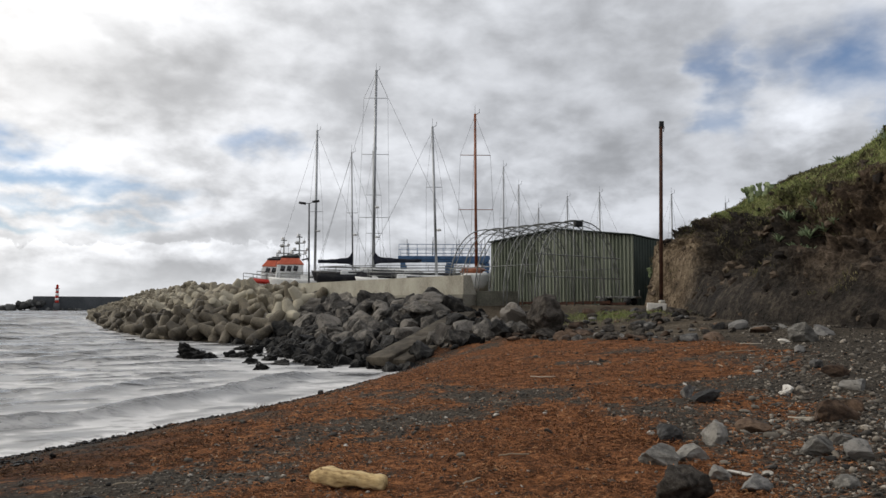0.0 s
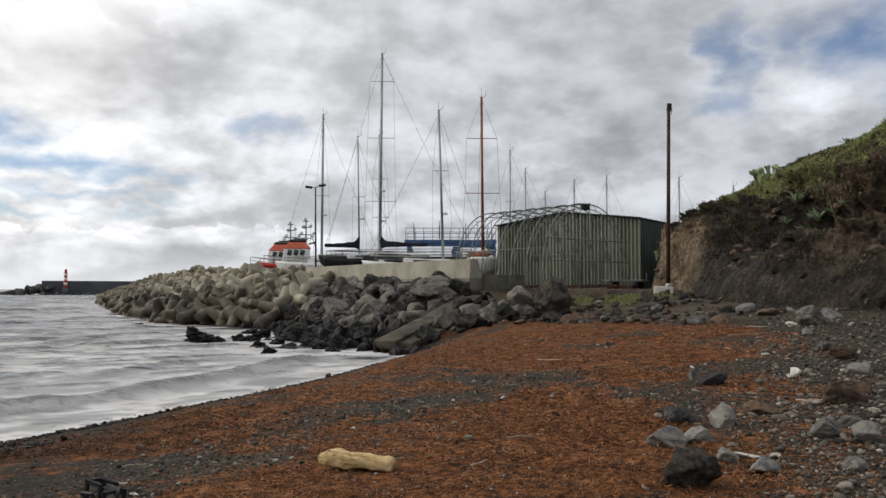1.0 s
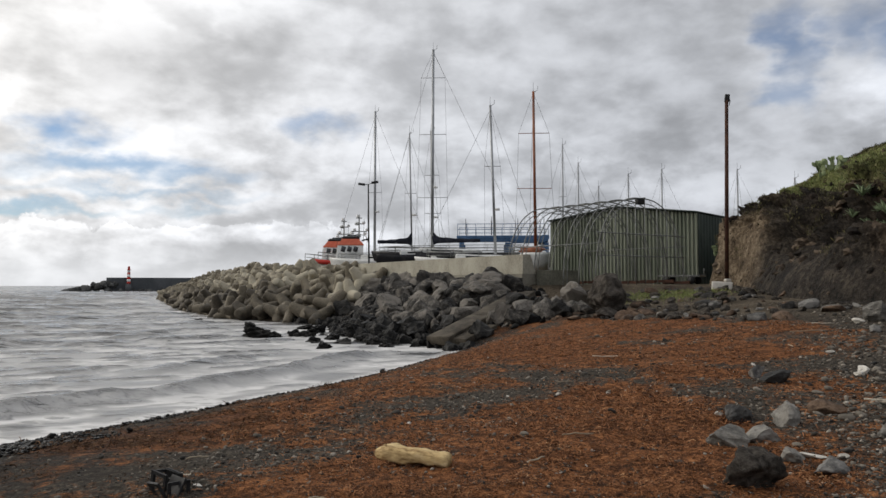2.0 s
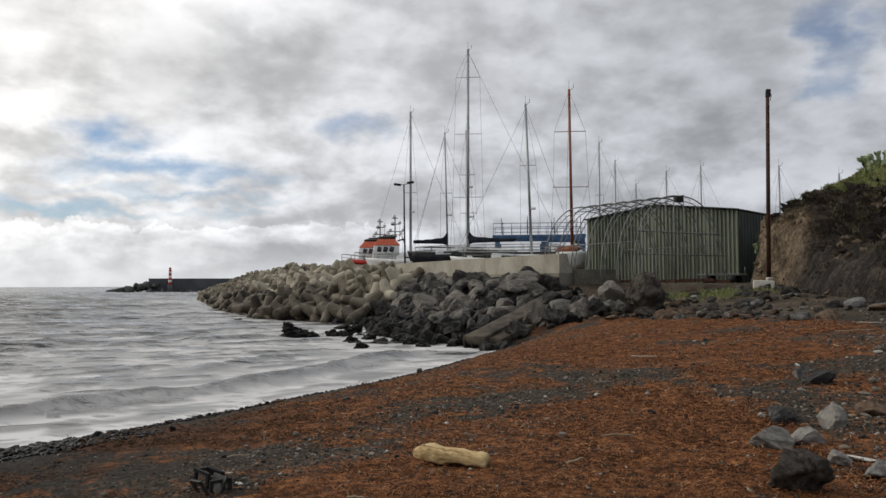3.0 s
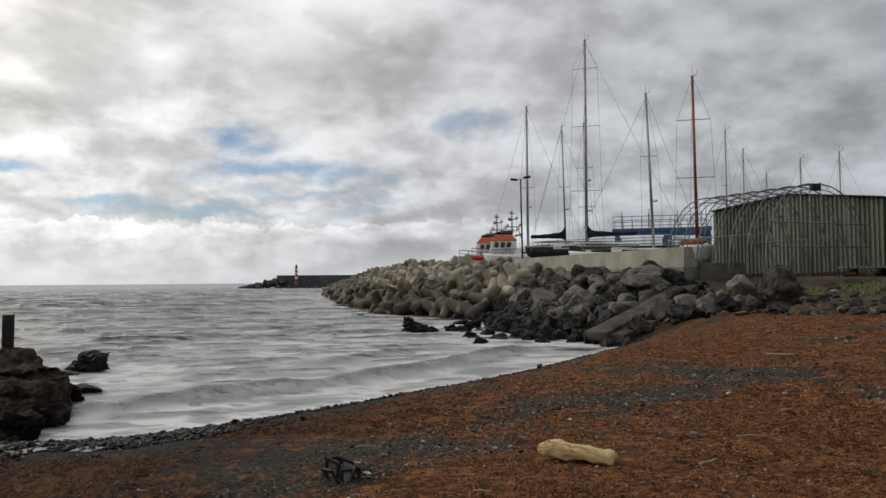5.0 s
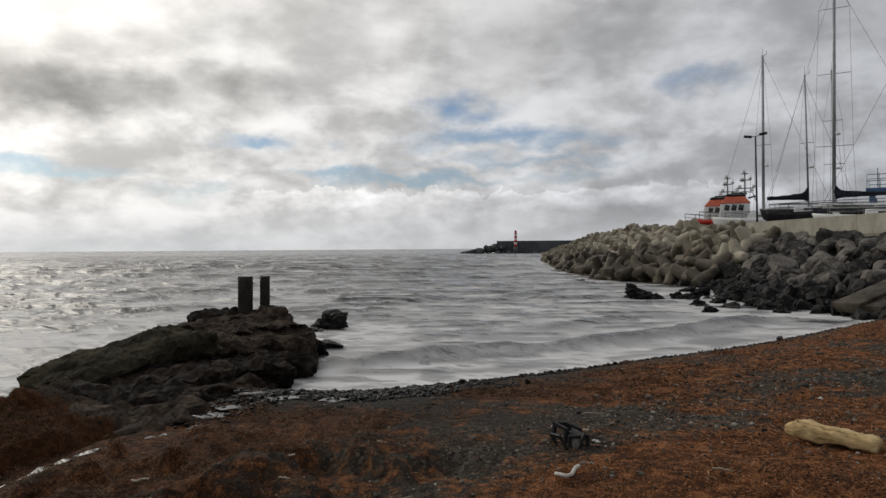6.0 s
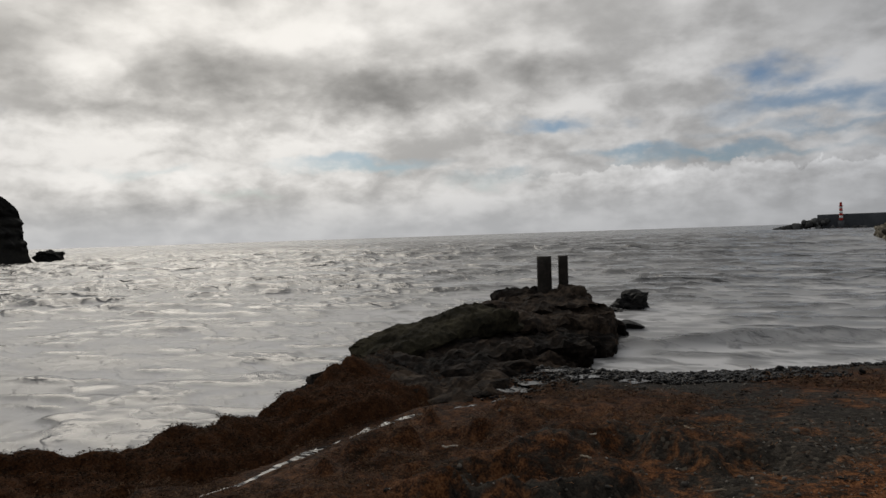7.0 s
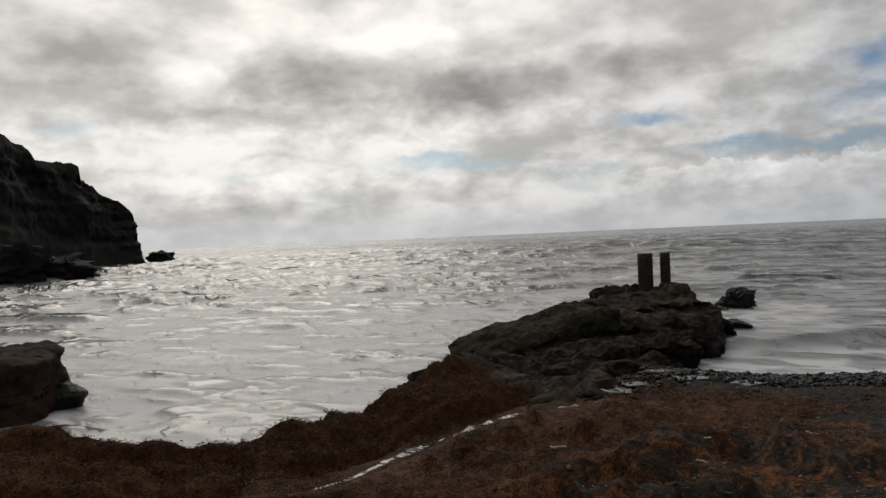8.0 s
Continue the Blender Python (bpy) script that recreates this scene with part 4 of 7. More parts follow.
def build_breakwater():
    far = thing("far_breakwater", (0, 0, 0), "long low breakwater wall across the harbour mouth", "breakwater", kind="structure")
    a, b = Vector((-165, 318.5, 0)), Vector((-90, 352, 0))
    mid, ang = (a + b) / 2, math.degrees(math.atan2(b.y - a.y, b.x - a.x))
    part("wall", one(box, (mid.x, mid.y, 3.2), ((b - a).length, 5, 5.9), (0, 0, ang), 0.15), M_FARWALL, far, smooth=False)
    rnd = random.Random(8)
    meshes = [rock_mesh(400 + i, M_FARROCK, 2, 8) for i in range(4)]
    for i in range(46):
        k = rnd.random() ** 1.4
        px, py = -179 + 19 * k + rnd.uniform(-1, 1), 311.5 + 7.5 * k + rnd.uniform(-3, 1.5)
        s = rnd.uniform(1.8, 3.6)
        top = 0.2 + 4.4 * min(k * 1.3, 1) * rnd.uniform(0.5, 1)
        r = new("boulder", meshes[i % 4])
        r.matrix_world = pose(px, py, top - s * 0.2, rnd.uniform(0, 360), rnd.uniform(0, 360), 0) @ Matrix.Diagonal((s, s, s, 1))
        r.parent = far
    for i in range(30):
        k = rnd.random()
        s = rnd.uniform(1.6, 3.0)
        r = new("boulder", meshes[i % 4])
        r.matrix_world = pose(-164 + 70 * k, 315.5 + 31 * k - rnd.uniform(0, 2), 0.4, rnd.uniform(0, 360), rnd.uniform(0, 360), 0) @ Matrix.Diagonal((s, s, s * 0.8, 1))
        r.parent = far
    light = thing("lighthouse", (-155.2, 318.6, 3.4), "small red and white banded harbour light tower", "lighthouse")
    for i in range(6):
        red = i % 2 == 0
        part("band", one(tube, (0, 0, i), (0, 0, i + 0.996), 0.78 - 0.03 * i, 0.75 - 0.03 * i, 16), M_RED if red else M_WHITE, light, "red band" if red else "white band")
    part("gallery", one(tube, (0, 0, 6.0), (0, 0, 6.2), 0.9, 0.9, 16), M_RED, light)
    part("lantern", one(tube, (0, 0, 6.2), (0, 0, 7.2), 0.5, 0.5, 12), M_RED, light)
    part("cap", one(tube, (0, 0, 7.2), (0, 0, 7.8), 0.62, 0.05, 12), M_RED, light)
    part("plinth", one(tube, (0, 0, -3.2), (0, 0, -0.004), 1.3, 1.2, 16), M_FARWALL, light)



M_FARROCK = surface("breakwater_rock", three((0.03, 0.03, 0.03), (0.06, 0.06, 0.058), (0.11, 0.11, 0.105)), 1.0, 6, 0.9, 0.4, 0.1, vary=0.3)
build_breakwater()


def build_far_hill():
    x = np.linspace(60, 420, 90)
    prof = [(60, 8), (120, 30), (165, 50), (215, 57), (300, 52), (420, 30)]
    hgt = np.interp(x, [p[0] for p in prof], [p[1] for p in prof])
    v = np.linspace(0, 1, 12)
    X = np.repeat(x[:, None], 12, 1)
    Y = 600 + 160 * v[None, :] + 0 * X
    Z = (hgt[:, None]) * np.sin(v * math.pi)[None, :] + 3 * (fbm(X * 0.03, Y * 0.03, 0, 4, 141) - 0.5)
    ob = mesh_object("distant_hill", np.column_stack([X.ravel(), Y.ravel(), Z.ravel()]), grid_faces(90, 12), M_FARHILL)
    tagged(ob, "low dark green hill far behind the boatyard", "hill", kind="structure")


build_far_hill()

# ---- the boatyard ----


def build_shed():
    p, u, n = Vector((4.7, 54.0, 2.72)), Vector((0.797, -0.604, 0)), Vector((0.604, 0.797, 0))
    turn = math.degrees(math.atan2(u.y, u.x))
    shed = thing("shed", p, "grey-green corrugated metal boat shed with a low gable", "shed", turn=turn)
    W, D, eave, apex = 10.92, 13.0, 4.6, 5.28

    def top(s):
        return eave + (apex - eave) * (1 - abs(s - W / 2) / (W / 2))

    def sheet(bm, s0, s1):
        # ribs stand forward of the pans
        ribs, prof = 3, []
        for k in range(ribs):
            a, w = s0 + (s1 - s0) * k / ribs, (s1 - s0) / ribs
            prof += [(a, 0.0), (a + w * 0.46, 0.0), (a + w * 0.54, -0.12), (a + w * 0.92, -0.12), (a + w * 0.998, 0.0)]
        rows = [[bm.verts.new((s, d, z)) for s, d in prof] for z in (0.0, 0.5)]
        for v, (s, d) in zip(rows[1], prof):
            v.co.z = top(s)
        for i in range(len(prof) - 1):
            bm.faces.new((rows[0][i], rows[0][i + 1], rows[1][i + 1], rows[1][i]))
        back = [[bm.verts.new((s, 0.03, z)) for s in (s0, s1 - 0.004)] for z in (0.0, 0.5)]
        for v in back[1]:
            v.co.z = top(v.co.x)
        bm.faces.new((back[0][1], back[0][0], back[1][0], back[1][1]))
    for i in range(14):
        part("sheet", one(sheet, W * i / 14, W * (i + 1) / 14), M_SHED, shed, smooth=False)

    def flank(bm, s):
        out = 0.05 if s > 1 else -0.05
        prof = [(0.05 + D * k / 104, out if k % 4 < 2 else 0.0) for k in range(105)]
        rows = [[bm.verts.new((s + o, d, z)) for d, o in prof] for z in (0.0, eave - 0.03)]
        inner = [[bm.verts.new((s - out, d, z)) for d, o in prof] for z in (0.0, eave - 0.03)]
        for grid in (rows, inner):
            for i in range(len(prof) - 1):
                bm.faces.new((grid[0][i], grid[0][i + 1], grid[1][i + 1], grid[1][i]))
        for i in range(len(prof) - 1):
            bm.faces.new((rows[1][i], rows[1][i + 1], inner[1][i + 1], inner[1][i]))
        for i in (0, -1):
            bm.faces.new((rows[0][i], rows[1][i], inner[1][i], inner[0][i]))
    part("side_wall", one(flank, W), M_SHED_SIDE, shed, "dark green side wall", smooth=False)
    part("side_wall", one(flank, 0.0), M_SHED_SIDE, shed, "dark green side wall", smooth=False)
    for sgn in (-1, 1):
        a = math.degrees(math.atan2(apex - eave, W / 2))
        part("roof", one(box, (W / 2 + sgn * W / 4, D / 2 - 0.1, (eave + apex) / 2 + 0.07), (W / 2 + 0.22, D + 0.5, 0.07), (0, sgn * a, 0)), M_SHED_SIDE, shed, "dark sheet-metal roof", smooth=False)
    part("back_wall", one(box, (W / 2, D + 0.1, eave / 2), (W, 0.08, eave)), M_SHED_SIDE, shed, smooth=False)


def build_tunnel_frame():
    a, b = Vector((8.8, 42.2, 2.72)), Vector((4.22, 47.75, 2.72))
    axis = (b - a).normalized()
    across = Vector((-axis.y, axis.x, 0)) * -1
    frame_ = thing("tunnel_frame", a, "bare tubular steel arch frame standing before the shed", "frame")
    R, Hh = 3.85, 4.95

    def rib(th, r, h):
        c, s = math.cos(th), math.sin(th)
        return Vector((math.copysign(abs(c) ** 0.82, c) * r, 0, max(s, 0) ** 0.86 * h))

    def arch(bm, off):
        outer = [rib(math.pi * k / 28, R, Hh) for k in range(29)]
        inner = [rib(math.pi * k / 28, R - 0.30, Hh - 0.28) for k in range(29)]
        conv = lambda q: across * q.x + axis * off + Vector((0, 0, q.z))
        pipe(bm, [conv(q) for q in outer], 0.036, 6)
        pipe(bm, [conv(q) for q in inner], 0.026, 6)
        for k in range(28):
            p, q = (outer[k], inner[k + 1]) if k % 2 else (inner[k], outer[k + 1])
            tube(bm, conv(p), conv(q), 0.010, 0.010, 5)
    L = (b - a).length
    for i in range(7):
        part("arch", one(arch, L * i / 6), M_GALV, frame_)
    for th in (0.42, math.pi - 0.42, math.pi / 2):
        q = rib(th, R, Hh)
        base = across * q.x + Vector((0, 0, q.z))
        part("rail", one(tube, base - axis * 0.3, base + axis * (L + 0.2), 0.03, 0.03, 6), M_GALV, frame_)
    part("lamp_box", one(box, across * -0.1 + Vector((0, 0, Hh - 0.2)), (0.5, 0.3, 0.32), (0, 0, 30), 0.03), M_BLACK, frame_, "small dark box at the crown")
    for z in (1.63, 2.87):
        part("crossbar", one(tube, across * -(R - 0.1) + Vector((0, 0, z)), across * (R + 0.1) + Vector((0, 0, z + 0.03)), 0.034, 0.034, 6), M_GALV, frame_)
    for k in (0.3, 1.4, -2.2, -3.1, 2.3, 3.1, -1.2, -0.5):
        part("post", one(tube, across * k + Vector((0, 0, 0)), across * k + Vector((0, 0, Hh * (0.97 - 0.028 * k * k))), 0.026, 0.026, 6), M_GALV, frame_)


def build_steel_pole():
    z = float(land(12.8, 39.9)) - 0.2
    pole = thing("steel_pole", (12.78, 39.9, z), "tall rusty brown steel pole on a concrete foot", "pole")
    h = 12.95 - z
    part("shaft", one(tube, (0, 0, 0), (0.17, 0, h - 0.25), 0.115, 0.095, 12), M_RUST, pole)
    part("head", one(box, (0.20, 0, h - 0.15), (0.24, 0.16, 0.42), (0, 5, 0), 0.03), M_BLACK, pole, "dark pulley head")
    part("hook", one(pipe, [(0.30, 0, h - 0.1), (0.36, 0, h - 0.3), (0.30, 0, h - 0.55)], 0.02), M_BLACK, pole)
    part("foot", one(box, (-0.1, 0.1, 0.22), (0.7, 0.7, 0.5), (0, 0, 12), 0.05), M_SLAB, pole)
    blk = thing("concrete_block", (12.25, 39.0, float(land(12.25, 39.0)) - 0.05), "pale weathered concrete block beside the pole", "block", turn=-14)
    part("block_body", one(box, (0, 0, 0.22), (1.0, 0.6, 0.46), (0, 3, 0), 0.05), M_PALE_ROCK, blk)
    part("bag", one(box, (0.28, -0.02, 0.52), (0.3, 0.25, 0.18), (0, 0, 30), 0.07), M_PALE_ROCK, blk, "pale bundle on the block")


def hull_bmesh(L, beam, depth, sheer=0.35, transom=0.55, n=18, m=9, z0=0.0, rake=0.6):
    """A hull along x, bow at +x; the deck's edge at depth."""
    bm = bmesh.new()
    rows = []
    for i in range(n):
        s = i / (n - 1)
        half = beam / 2 * (transom + (1 - transom) * math.sin(min(s / 0.55, 1) * math.pi / 2)) if s < 0.55 else beam / 2 * math.cos((s - 0.55) / 0.45 * math.pi / 2) ** 0.75
        half = max(half, 0.02)
        top = depth + sheer * (abs(s - 0.35) / 0.65) ** 2
        keel = depth * 0.05 + depth * 0.55 * max(0, (s - 0.6) / 0.4) ** 2 + depth * 0.35 * max(0, (0.25 - s) / 0.25) ** 2
        row = []
        for j in range(m):
            a = j / (m - 1)
            yy = half * math.sin(a * math.pi / 2) ** 0.75
            zz = keel + (top - keel) * (1 - math.cos(a * math.pi / 2)) ** 0.9
            xx = -L / 2 + L * s + rake * (zz - keel) / max(top, 0.1) * max(0, (s - 0.7) / 0.3)
            row.append((xx, yy, z0 + zz))
        rows.append(row)
    grid = [[bm.verts.new((x, y, z)) for x, y, z in reversed(r)] + [bm.verts.new((x, -y, z)) for x, y, z in r[1:]] for r in rows]
    for r0, r1 in zip(grid, grid[1:]):
        for k in range(len(r0) - 1):
            bm.faces.new((r0[k], r0[k + 1], r1[k + 1], r1[k]))
        bm.faces.new((r0[0], r1[0], r1[-1], r0[-1]))
    bm.faces.new(grid[0])
    bm.faces.new(list(reversed(grid[-1])))
    bmesh.ops.remove_doubles(bm, verts=bm.verts, dist=0.0005)
    return bm


def rail_bmesh(bm, pts, h, posts=True):
    up = Vector((0, 0, h))
    pts = [Vector(p) for p in pts]
    for a, b in zip(pts, pts[1:]):
        tube(bm, a + up, b + up, 0.03, 0.03, 6)
        tube(bm, a + up * 0.5, b + up * 0.5, 0.02, 0.02, 6)
    for p in pts:
        tube(bm, p, p + up, 0.025, 0.025, 6)
    return bm


GROUND_Z = 2.78


def sailboat(mast, top, lean, hull_turn, L, hull_mat, label, mast_mat=None, spreaders=(0.5,), width=0.9, r=0.11, boom=0, cover=None, mast_at=0.08, deck=2.55, extras=True):
    """A yacht ashore on its keel. mast: foot of the mast on the plan; boom: its length, to the stern (+) or none."""
    mast_mat = mast_mat or M_ALU
    a = radians(hull_turn)
    cx, cy = mast[0] - mast_at * L * math.cos(a), mast[1] - mast_at * L * math.sin(a)
    boat = thing("sailboat", (cx, cy, GROUND_Z), label, "sailboat", "yachts laid up ashore", turn=hull_turn)
    beam = L * 0.3
    part("hull", hull_bmesh(L, beam, 1.55, 0.35, z0=deck - 1.55), hull_mat, boat)
    part("keel", one(box, (0, 0, 0.55), (L * 0.22, 0.28, 1.15), (0, 0, 0), 0.06), M_DARKHULL, boat)
    part("cabin", one(box, (L * 0.0, 0, deck + 0.2), (L * 0.38, beam * 0.55, 0.5), (0, -2, 0), 0.14), M_WHITE, boat, "white coachroof")
    for sy in (-1, 1):
        part("cabin_window", one(box, (L * 0.01, sy * beam * 0.276, deck + 0.24), (L * 0.2, 0.03, 0.14), (0, -2, 0), 0.01), M_GLASS, boat)
        part("guard_rail", one(rail_bmesh, [(L * k, sy * beam * w, deck + 0.1) for k, w in ((-0.46, 0.36), (-0.25, 0.47), (0, 0.5), (0.22, 0.42), (0.42, 0.16))], 0.6), M_GALV, boat)["kind"] = "stuff"
        part("prop", one(tube, (L * 0.05, sy * beam * 0.62, 0), (L * 0.03, sy * beam * 0.42, deck - 0.6), 0.06, 0.06, 6), M_RUST, boat, "rusty prop against the hull")
    z1 = top - GROUND_Z
    inv = Matrix.Rotation(-a, 4, "Z")
    foot = Vector((mast_at * L, 0, deck + 0.1))
    head = Vector((mast_at * L, 0, z1)) + inv @ Vector((lean, 0, 0))
    mst = part("mast", one(tube, foot, head, r, r * 0.8, 10), mast_mat, boat)

    def up(k):
        return foot.lerp(head, k)
    part("masthead", one(pipe, [up(0.992), head + inv @ Vector((0.35, 0, 0.12)), head + inv @ Vector((0.35, 0, 0.42))], 0.018, 5), M_BLACK, mst)
    part("aerial", one(tube, head, head + Vector((0, 0, 0.7)), 0.012, 0.012, 5), M_BLACK, mst)
    side = inv @ Vector((1, 0, 0))       # spreaders are seen spread across the line of sight
    tips = []
    for k in spreaders:
        w = width * (1.15 - 0.35 * k)
        p = up(k)
        part("spreader", one(tube, p - side * w, p + side * w, 0.028, 0.028, 6), mast_mat, mst)
        tips.append((p, w))
    chain = [(up(0.99), 0.0)] + tips[::-1]
    for sgn in (-1, 1):
        pts = [p + side * w * sgn for p, w in chain] + [foot + side * sgn * width * 1.25]
        part("shroud", one(pipe, pts, 0.011, 4), M_WIRE, boat)
    part("forestay", one(tube, up(0.97), Vector((L * 0.49, 0, deck + 0.3)), 0.012, 0.012, 4), M_WIRE, boat)
    part("backstay", one(tube, up(0.99), Vector((-L * 0.49, 0, deck + 0.2)), 0.012, 0.012, 4), M_WIRE, boat)
    if extras:
        p = up(0.32)
        part("radar", one(tube, p + side * 0.28 + Vector((0, 0, -0.08)), p + side * 0.28 + Vector((0, 0, 0.1)), 0.22, 0.2, 12), M_WHITE, mst)
    if boom:
        z = deck + 1.15
        p0, p1 = Vector((mast_at * L, 0, z)), Vector((mast_at * L - boom, 0, z - 0.02))
        bo = part("boom", one(tube, p0, p1, 0.07, 0.07, 8), M_ALU, boat)
        if cover:
            def sack(bm):
                n_, m_ = 22, 12
                rows = []
                for i in range(n_):
                    s = i / (n_ - 1)
                    hgt = 0.16 + 0.20 * (1 - s) ** 2 + 0.012 * math.sin(s * 23) + (0.35 * max(0, 1 - s * 9))
                    c = p0.lerp(p1, s) + Vector((0, 0, hgt * 0.55))
                    rows.append([bm.verts.new(c + Vector((0, 0.15 * math.cos(t) * (1 - 0.4 * s), hgt * math.sin(t)))) for t in [2 * math.pi * k / m_ for k in range(m_)]])
                for r0, r1 in zip(rows, rows[1:]):
                    for k in range(m_):
                        bm.faces.new((r0[k], r0[(k + 1) % m_], r1[(k + 1) % m_], r1[k]))
                bm.faces.new(rows[0])
                bm.faces.new(rows[-1])
            part("sail_cover", one(sack), cover, bo, "dark blue canvas sail cover")
    return boat


def build_yachts():
    sailboat((-11.41, 75.7), 20.75, -0.35 + 0.35, 172, 11.0, M_WHITE, "white sailing yacht ashore behind the harbour wall", spreaders=(0.45,), width=0.7, r=0.14, deck=2.5)
    sailboat((-6.87, 68.6), 17.0, -0.25, 8, 7.0, M_DARKHULL, "dark-hulled sailing yacht with a covered boom", spreaders=(0.5,), width=0.55, r=0.085, boom=3.2, cover=M_NAVY, mast_at=-0.03, deck=2.75)
    sailboat((-5.08, 69.9), 25.3, 0.1, 172, 15.0, M_DARKHULL, "tall-masted dark sailing yacht with furled sail under canvas", spreaders=(0.27, 0.58, 0.86), width=1.35, r=0.155, boom=4.6, cover=M_NAVY, mast_at=0.12, deck=2.9)
    sailboat((-5.2, 74.0), 18.3, -0.3, 100, 11.0, M_WHITE, "white sailing yacht standing behind the tall one", spreaders=(0.35, 0.65), width=0.8, r=0.10)
    sailboat((0.80, 61.0), 17.7, -0.42, 176, 10.5, M_WHITE, "white sailing yacht with a grey mast", spreaders=(0.60,), width=0.7, r=0.115, mast_at=-0.12, deck=2.0)
    sailboat((3.86, 57.9), 18.0, -0.1, 90, 11.5, M_WHITE, "white sailing yacht with a varnished wooden mast", M_MAST_WOOD, spreaders=(0.40, 0.74), width=1.35, r=0.12, deck=2.3, mast_at=-0.3, extras=False)
    cover = thing("deck_cover", (3.7, 57.3, GROUND_Z + 2.35), "orange-brown canvas heaped on the yacht's stern", "canvas", turn=8)
    for i, (a, b, c) in enumerate(((0, 0, 0.25), (0.5, 0.4, 0.4), (-0.3, 0.7, 0.35))):
        bm = rock_bmesh(880 + i, 3, 4, 0.3, 0.6)
        bmesh.ops.transform(bm, matrix=pose(a, b, c) @ Matrix.Diagonal((1.3, 1.0, 0.8, 1)), verts=bm.verts)
        part("fold", bm, M_MAST_WOOD, cover)
    for x, y, top in ((8.68, 83.6, 18.6), (11.0, 88.3, 17.3), (14.07, 93.0, 15.1), (16.32, 85.5, 15.5), (20.38, 86.7, 16.2), (26.64, 79.7, 15.0), (31.8, 77.8, 13.8)):
        sailboat((x, y), top, 0.0, 170 + x, 9.0, M_WHITE, "white sailing yacht laid up behind the shed", spreaders=(0.55,), width=0.45, r=0.10, extras=False)


def rescue_boat(bow, turn, upper, label):
    L, beam = 11.5, 3.7
    a = radians(turn)
    boat = thing("rescue_boat", (bow[0] - L / 2 * math.cos(a), bow[1] - L / 2 * math.sin(a), GROUND_Z), label, "motor boat", "rescue boats ashore", turn=turn)
    deck = 2.5
    part("hull", hull_bmesh(L, beam, 2.3, 0.55, 0.75, z0=deck - 2.3, rake=1.0), M_WHITE, boat)
    part("keel", one(box, (0, 0, 0.4), (L * 0.7, 0.3, 0.85), (0, 0, 0), 0.05), M_DARKHULL, boat)

    def strake(bm):
        n = 22
        for sy in (-1, 1):
            rows = []
            for i in range(n):
                s = 0.80 + 0.19 * i / (n - 1)
                half = beam / 2 * (math.cos((max(s, 0.55) - 0.55) / 0.45 * math.pi / 2) ** 0.75)
                top = deck + 0.55 * (abs(s - 0.35) / 0.65) ** 2
                x = -L / 2 + L * s + 1.0 * max(0, (s - 0.7) / 0.3)
                rows.append([bm.verts.new((x + 0.02, sy * (half + 0.04), top + dz)) for dz in (-0.5, 0.05)])
            for r0, r1 in zip(rows, rows[1:]):
                bm.faces.new((r0[0], r1[0], r1[1], r0[1]))
    ob = part("strake", one(strake), upper, boat, "coloured topside band")
    ob.modifiers.new("thick", "SOLIDIFY").thickness = 0.05
    part("fender", one(pipe, [(-L * 0.45, -beam / 2 - 0.03, deck - 0.75), (0, -beam / 2 - 0.05, deck - 0.78), (L * 0.3, -beam * 0.36, deck - 0.65)], 0.07, 8), M_HULLBLUE, boat, "blue rubbing strake")
    deck = 2.95
    w0 = 2.35
    bm = one(box, (w0, 0, deck + 0.55), (3.3, 2.7, 2.4), (0, 0, 0), 0.16)
    for v in bm.verts:
        if v.co.z > deck + 0.6 and v.co.x > w0:
            v.co.x -= 0.30                 # the front leans back
    house = part("wheelhouse", bm, M_WHITE, boat)
    bm = one(box, (w0 - 0.15, 0, deck + 2.05), (3.1, 2.8, 0.8), (0, 0, 0), 0.12)
    for v in bm.verts:
        if v.co.z > deck + 2.05:
            v.co.x = w0 - 0.2 + (v.co.x - w0 + 0.2) * 0.68
            v.co.y *= 0.76
    part("upper_house", bm, M_ORANGE, house, "orange flared upper works")
    part("roof", one(box, (w0 - 0.2, 0, deck + 2.56), (2.0, 2.1, 0.24), (0, 0, 0), 0.05), M_BLACK, house, "dark flat roof")
    part("roof_rim", one(box, (w0 - 0.2, 0, deck + 2.72), (1.6, 1.7, 0.14), (0, 0, 0), 0.04), M_GALV, house)
    for sy in (-1, 1):
        for k in range(3):
            part("window", one(box, (w0 - 0.75 + k * 0.72, sy * 1.37, deck + 1.22), (0.5, 0.06, 0.62), (0, -14, 0), 0.03), M_GLASS, house)
        part("waist_band", one(box, (w0 - 0.3, sy * 1.37, deck - 0.25), (2.6, 0.05, 0.26), (0, 0, 0), 0.02), M_RED, house, "red band along the house")
    for k in (-0.85, 0.0, 0.85):
        part("window", one(box, (w0 + 1.42, k, deck + 1.22), (0.06, 0.62, 0.62), (0, -10, 0), 0.03), M_GLASS, house)
    part("trunk", one(box, (-2.6, 0, deck - 0.1), (2.8, 2.2, 0.9), (0, 0, 0), 0.12), M_RED, boat, "red engine casing")
    part("foredeck", one(box, (3.9, 0, deck - 0.21), (1.4, 1.5, 0.5), (0, 3, 0), 0.18), M_WHITE, boat)
    mast_x = 1.0
    mast = part("signal_mast", one(tube, (0.2, 0, deck + 0.4), (0.2, 0, deck + 5.7), 0.12, 0.07, 8), M_GALV, boat)
    for z, w in ((4.0, 0.9), (4.9, 0.55), (5.6, 0.35)):
        part("yard", one(tube, (0.2 - w, 0.0, deck + z), (0.2 + w, 0.0, deck + z), 0.06, 0.06, 6), M_GALV, mast)
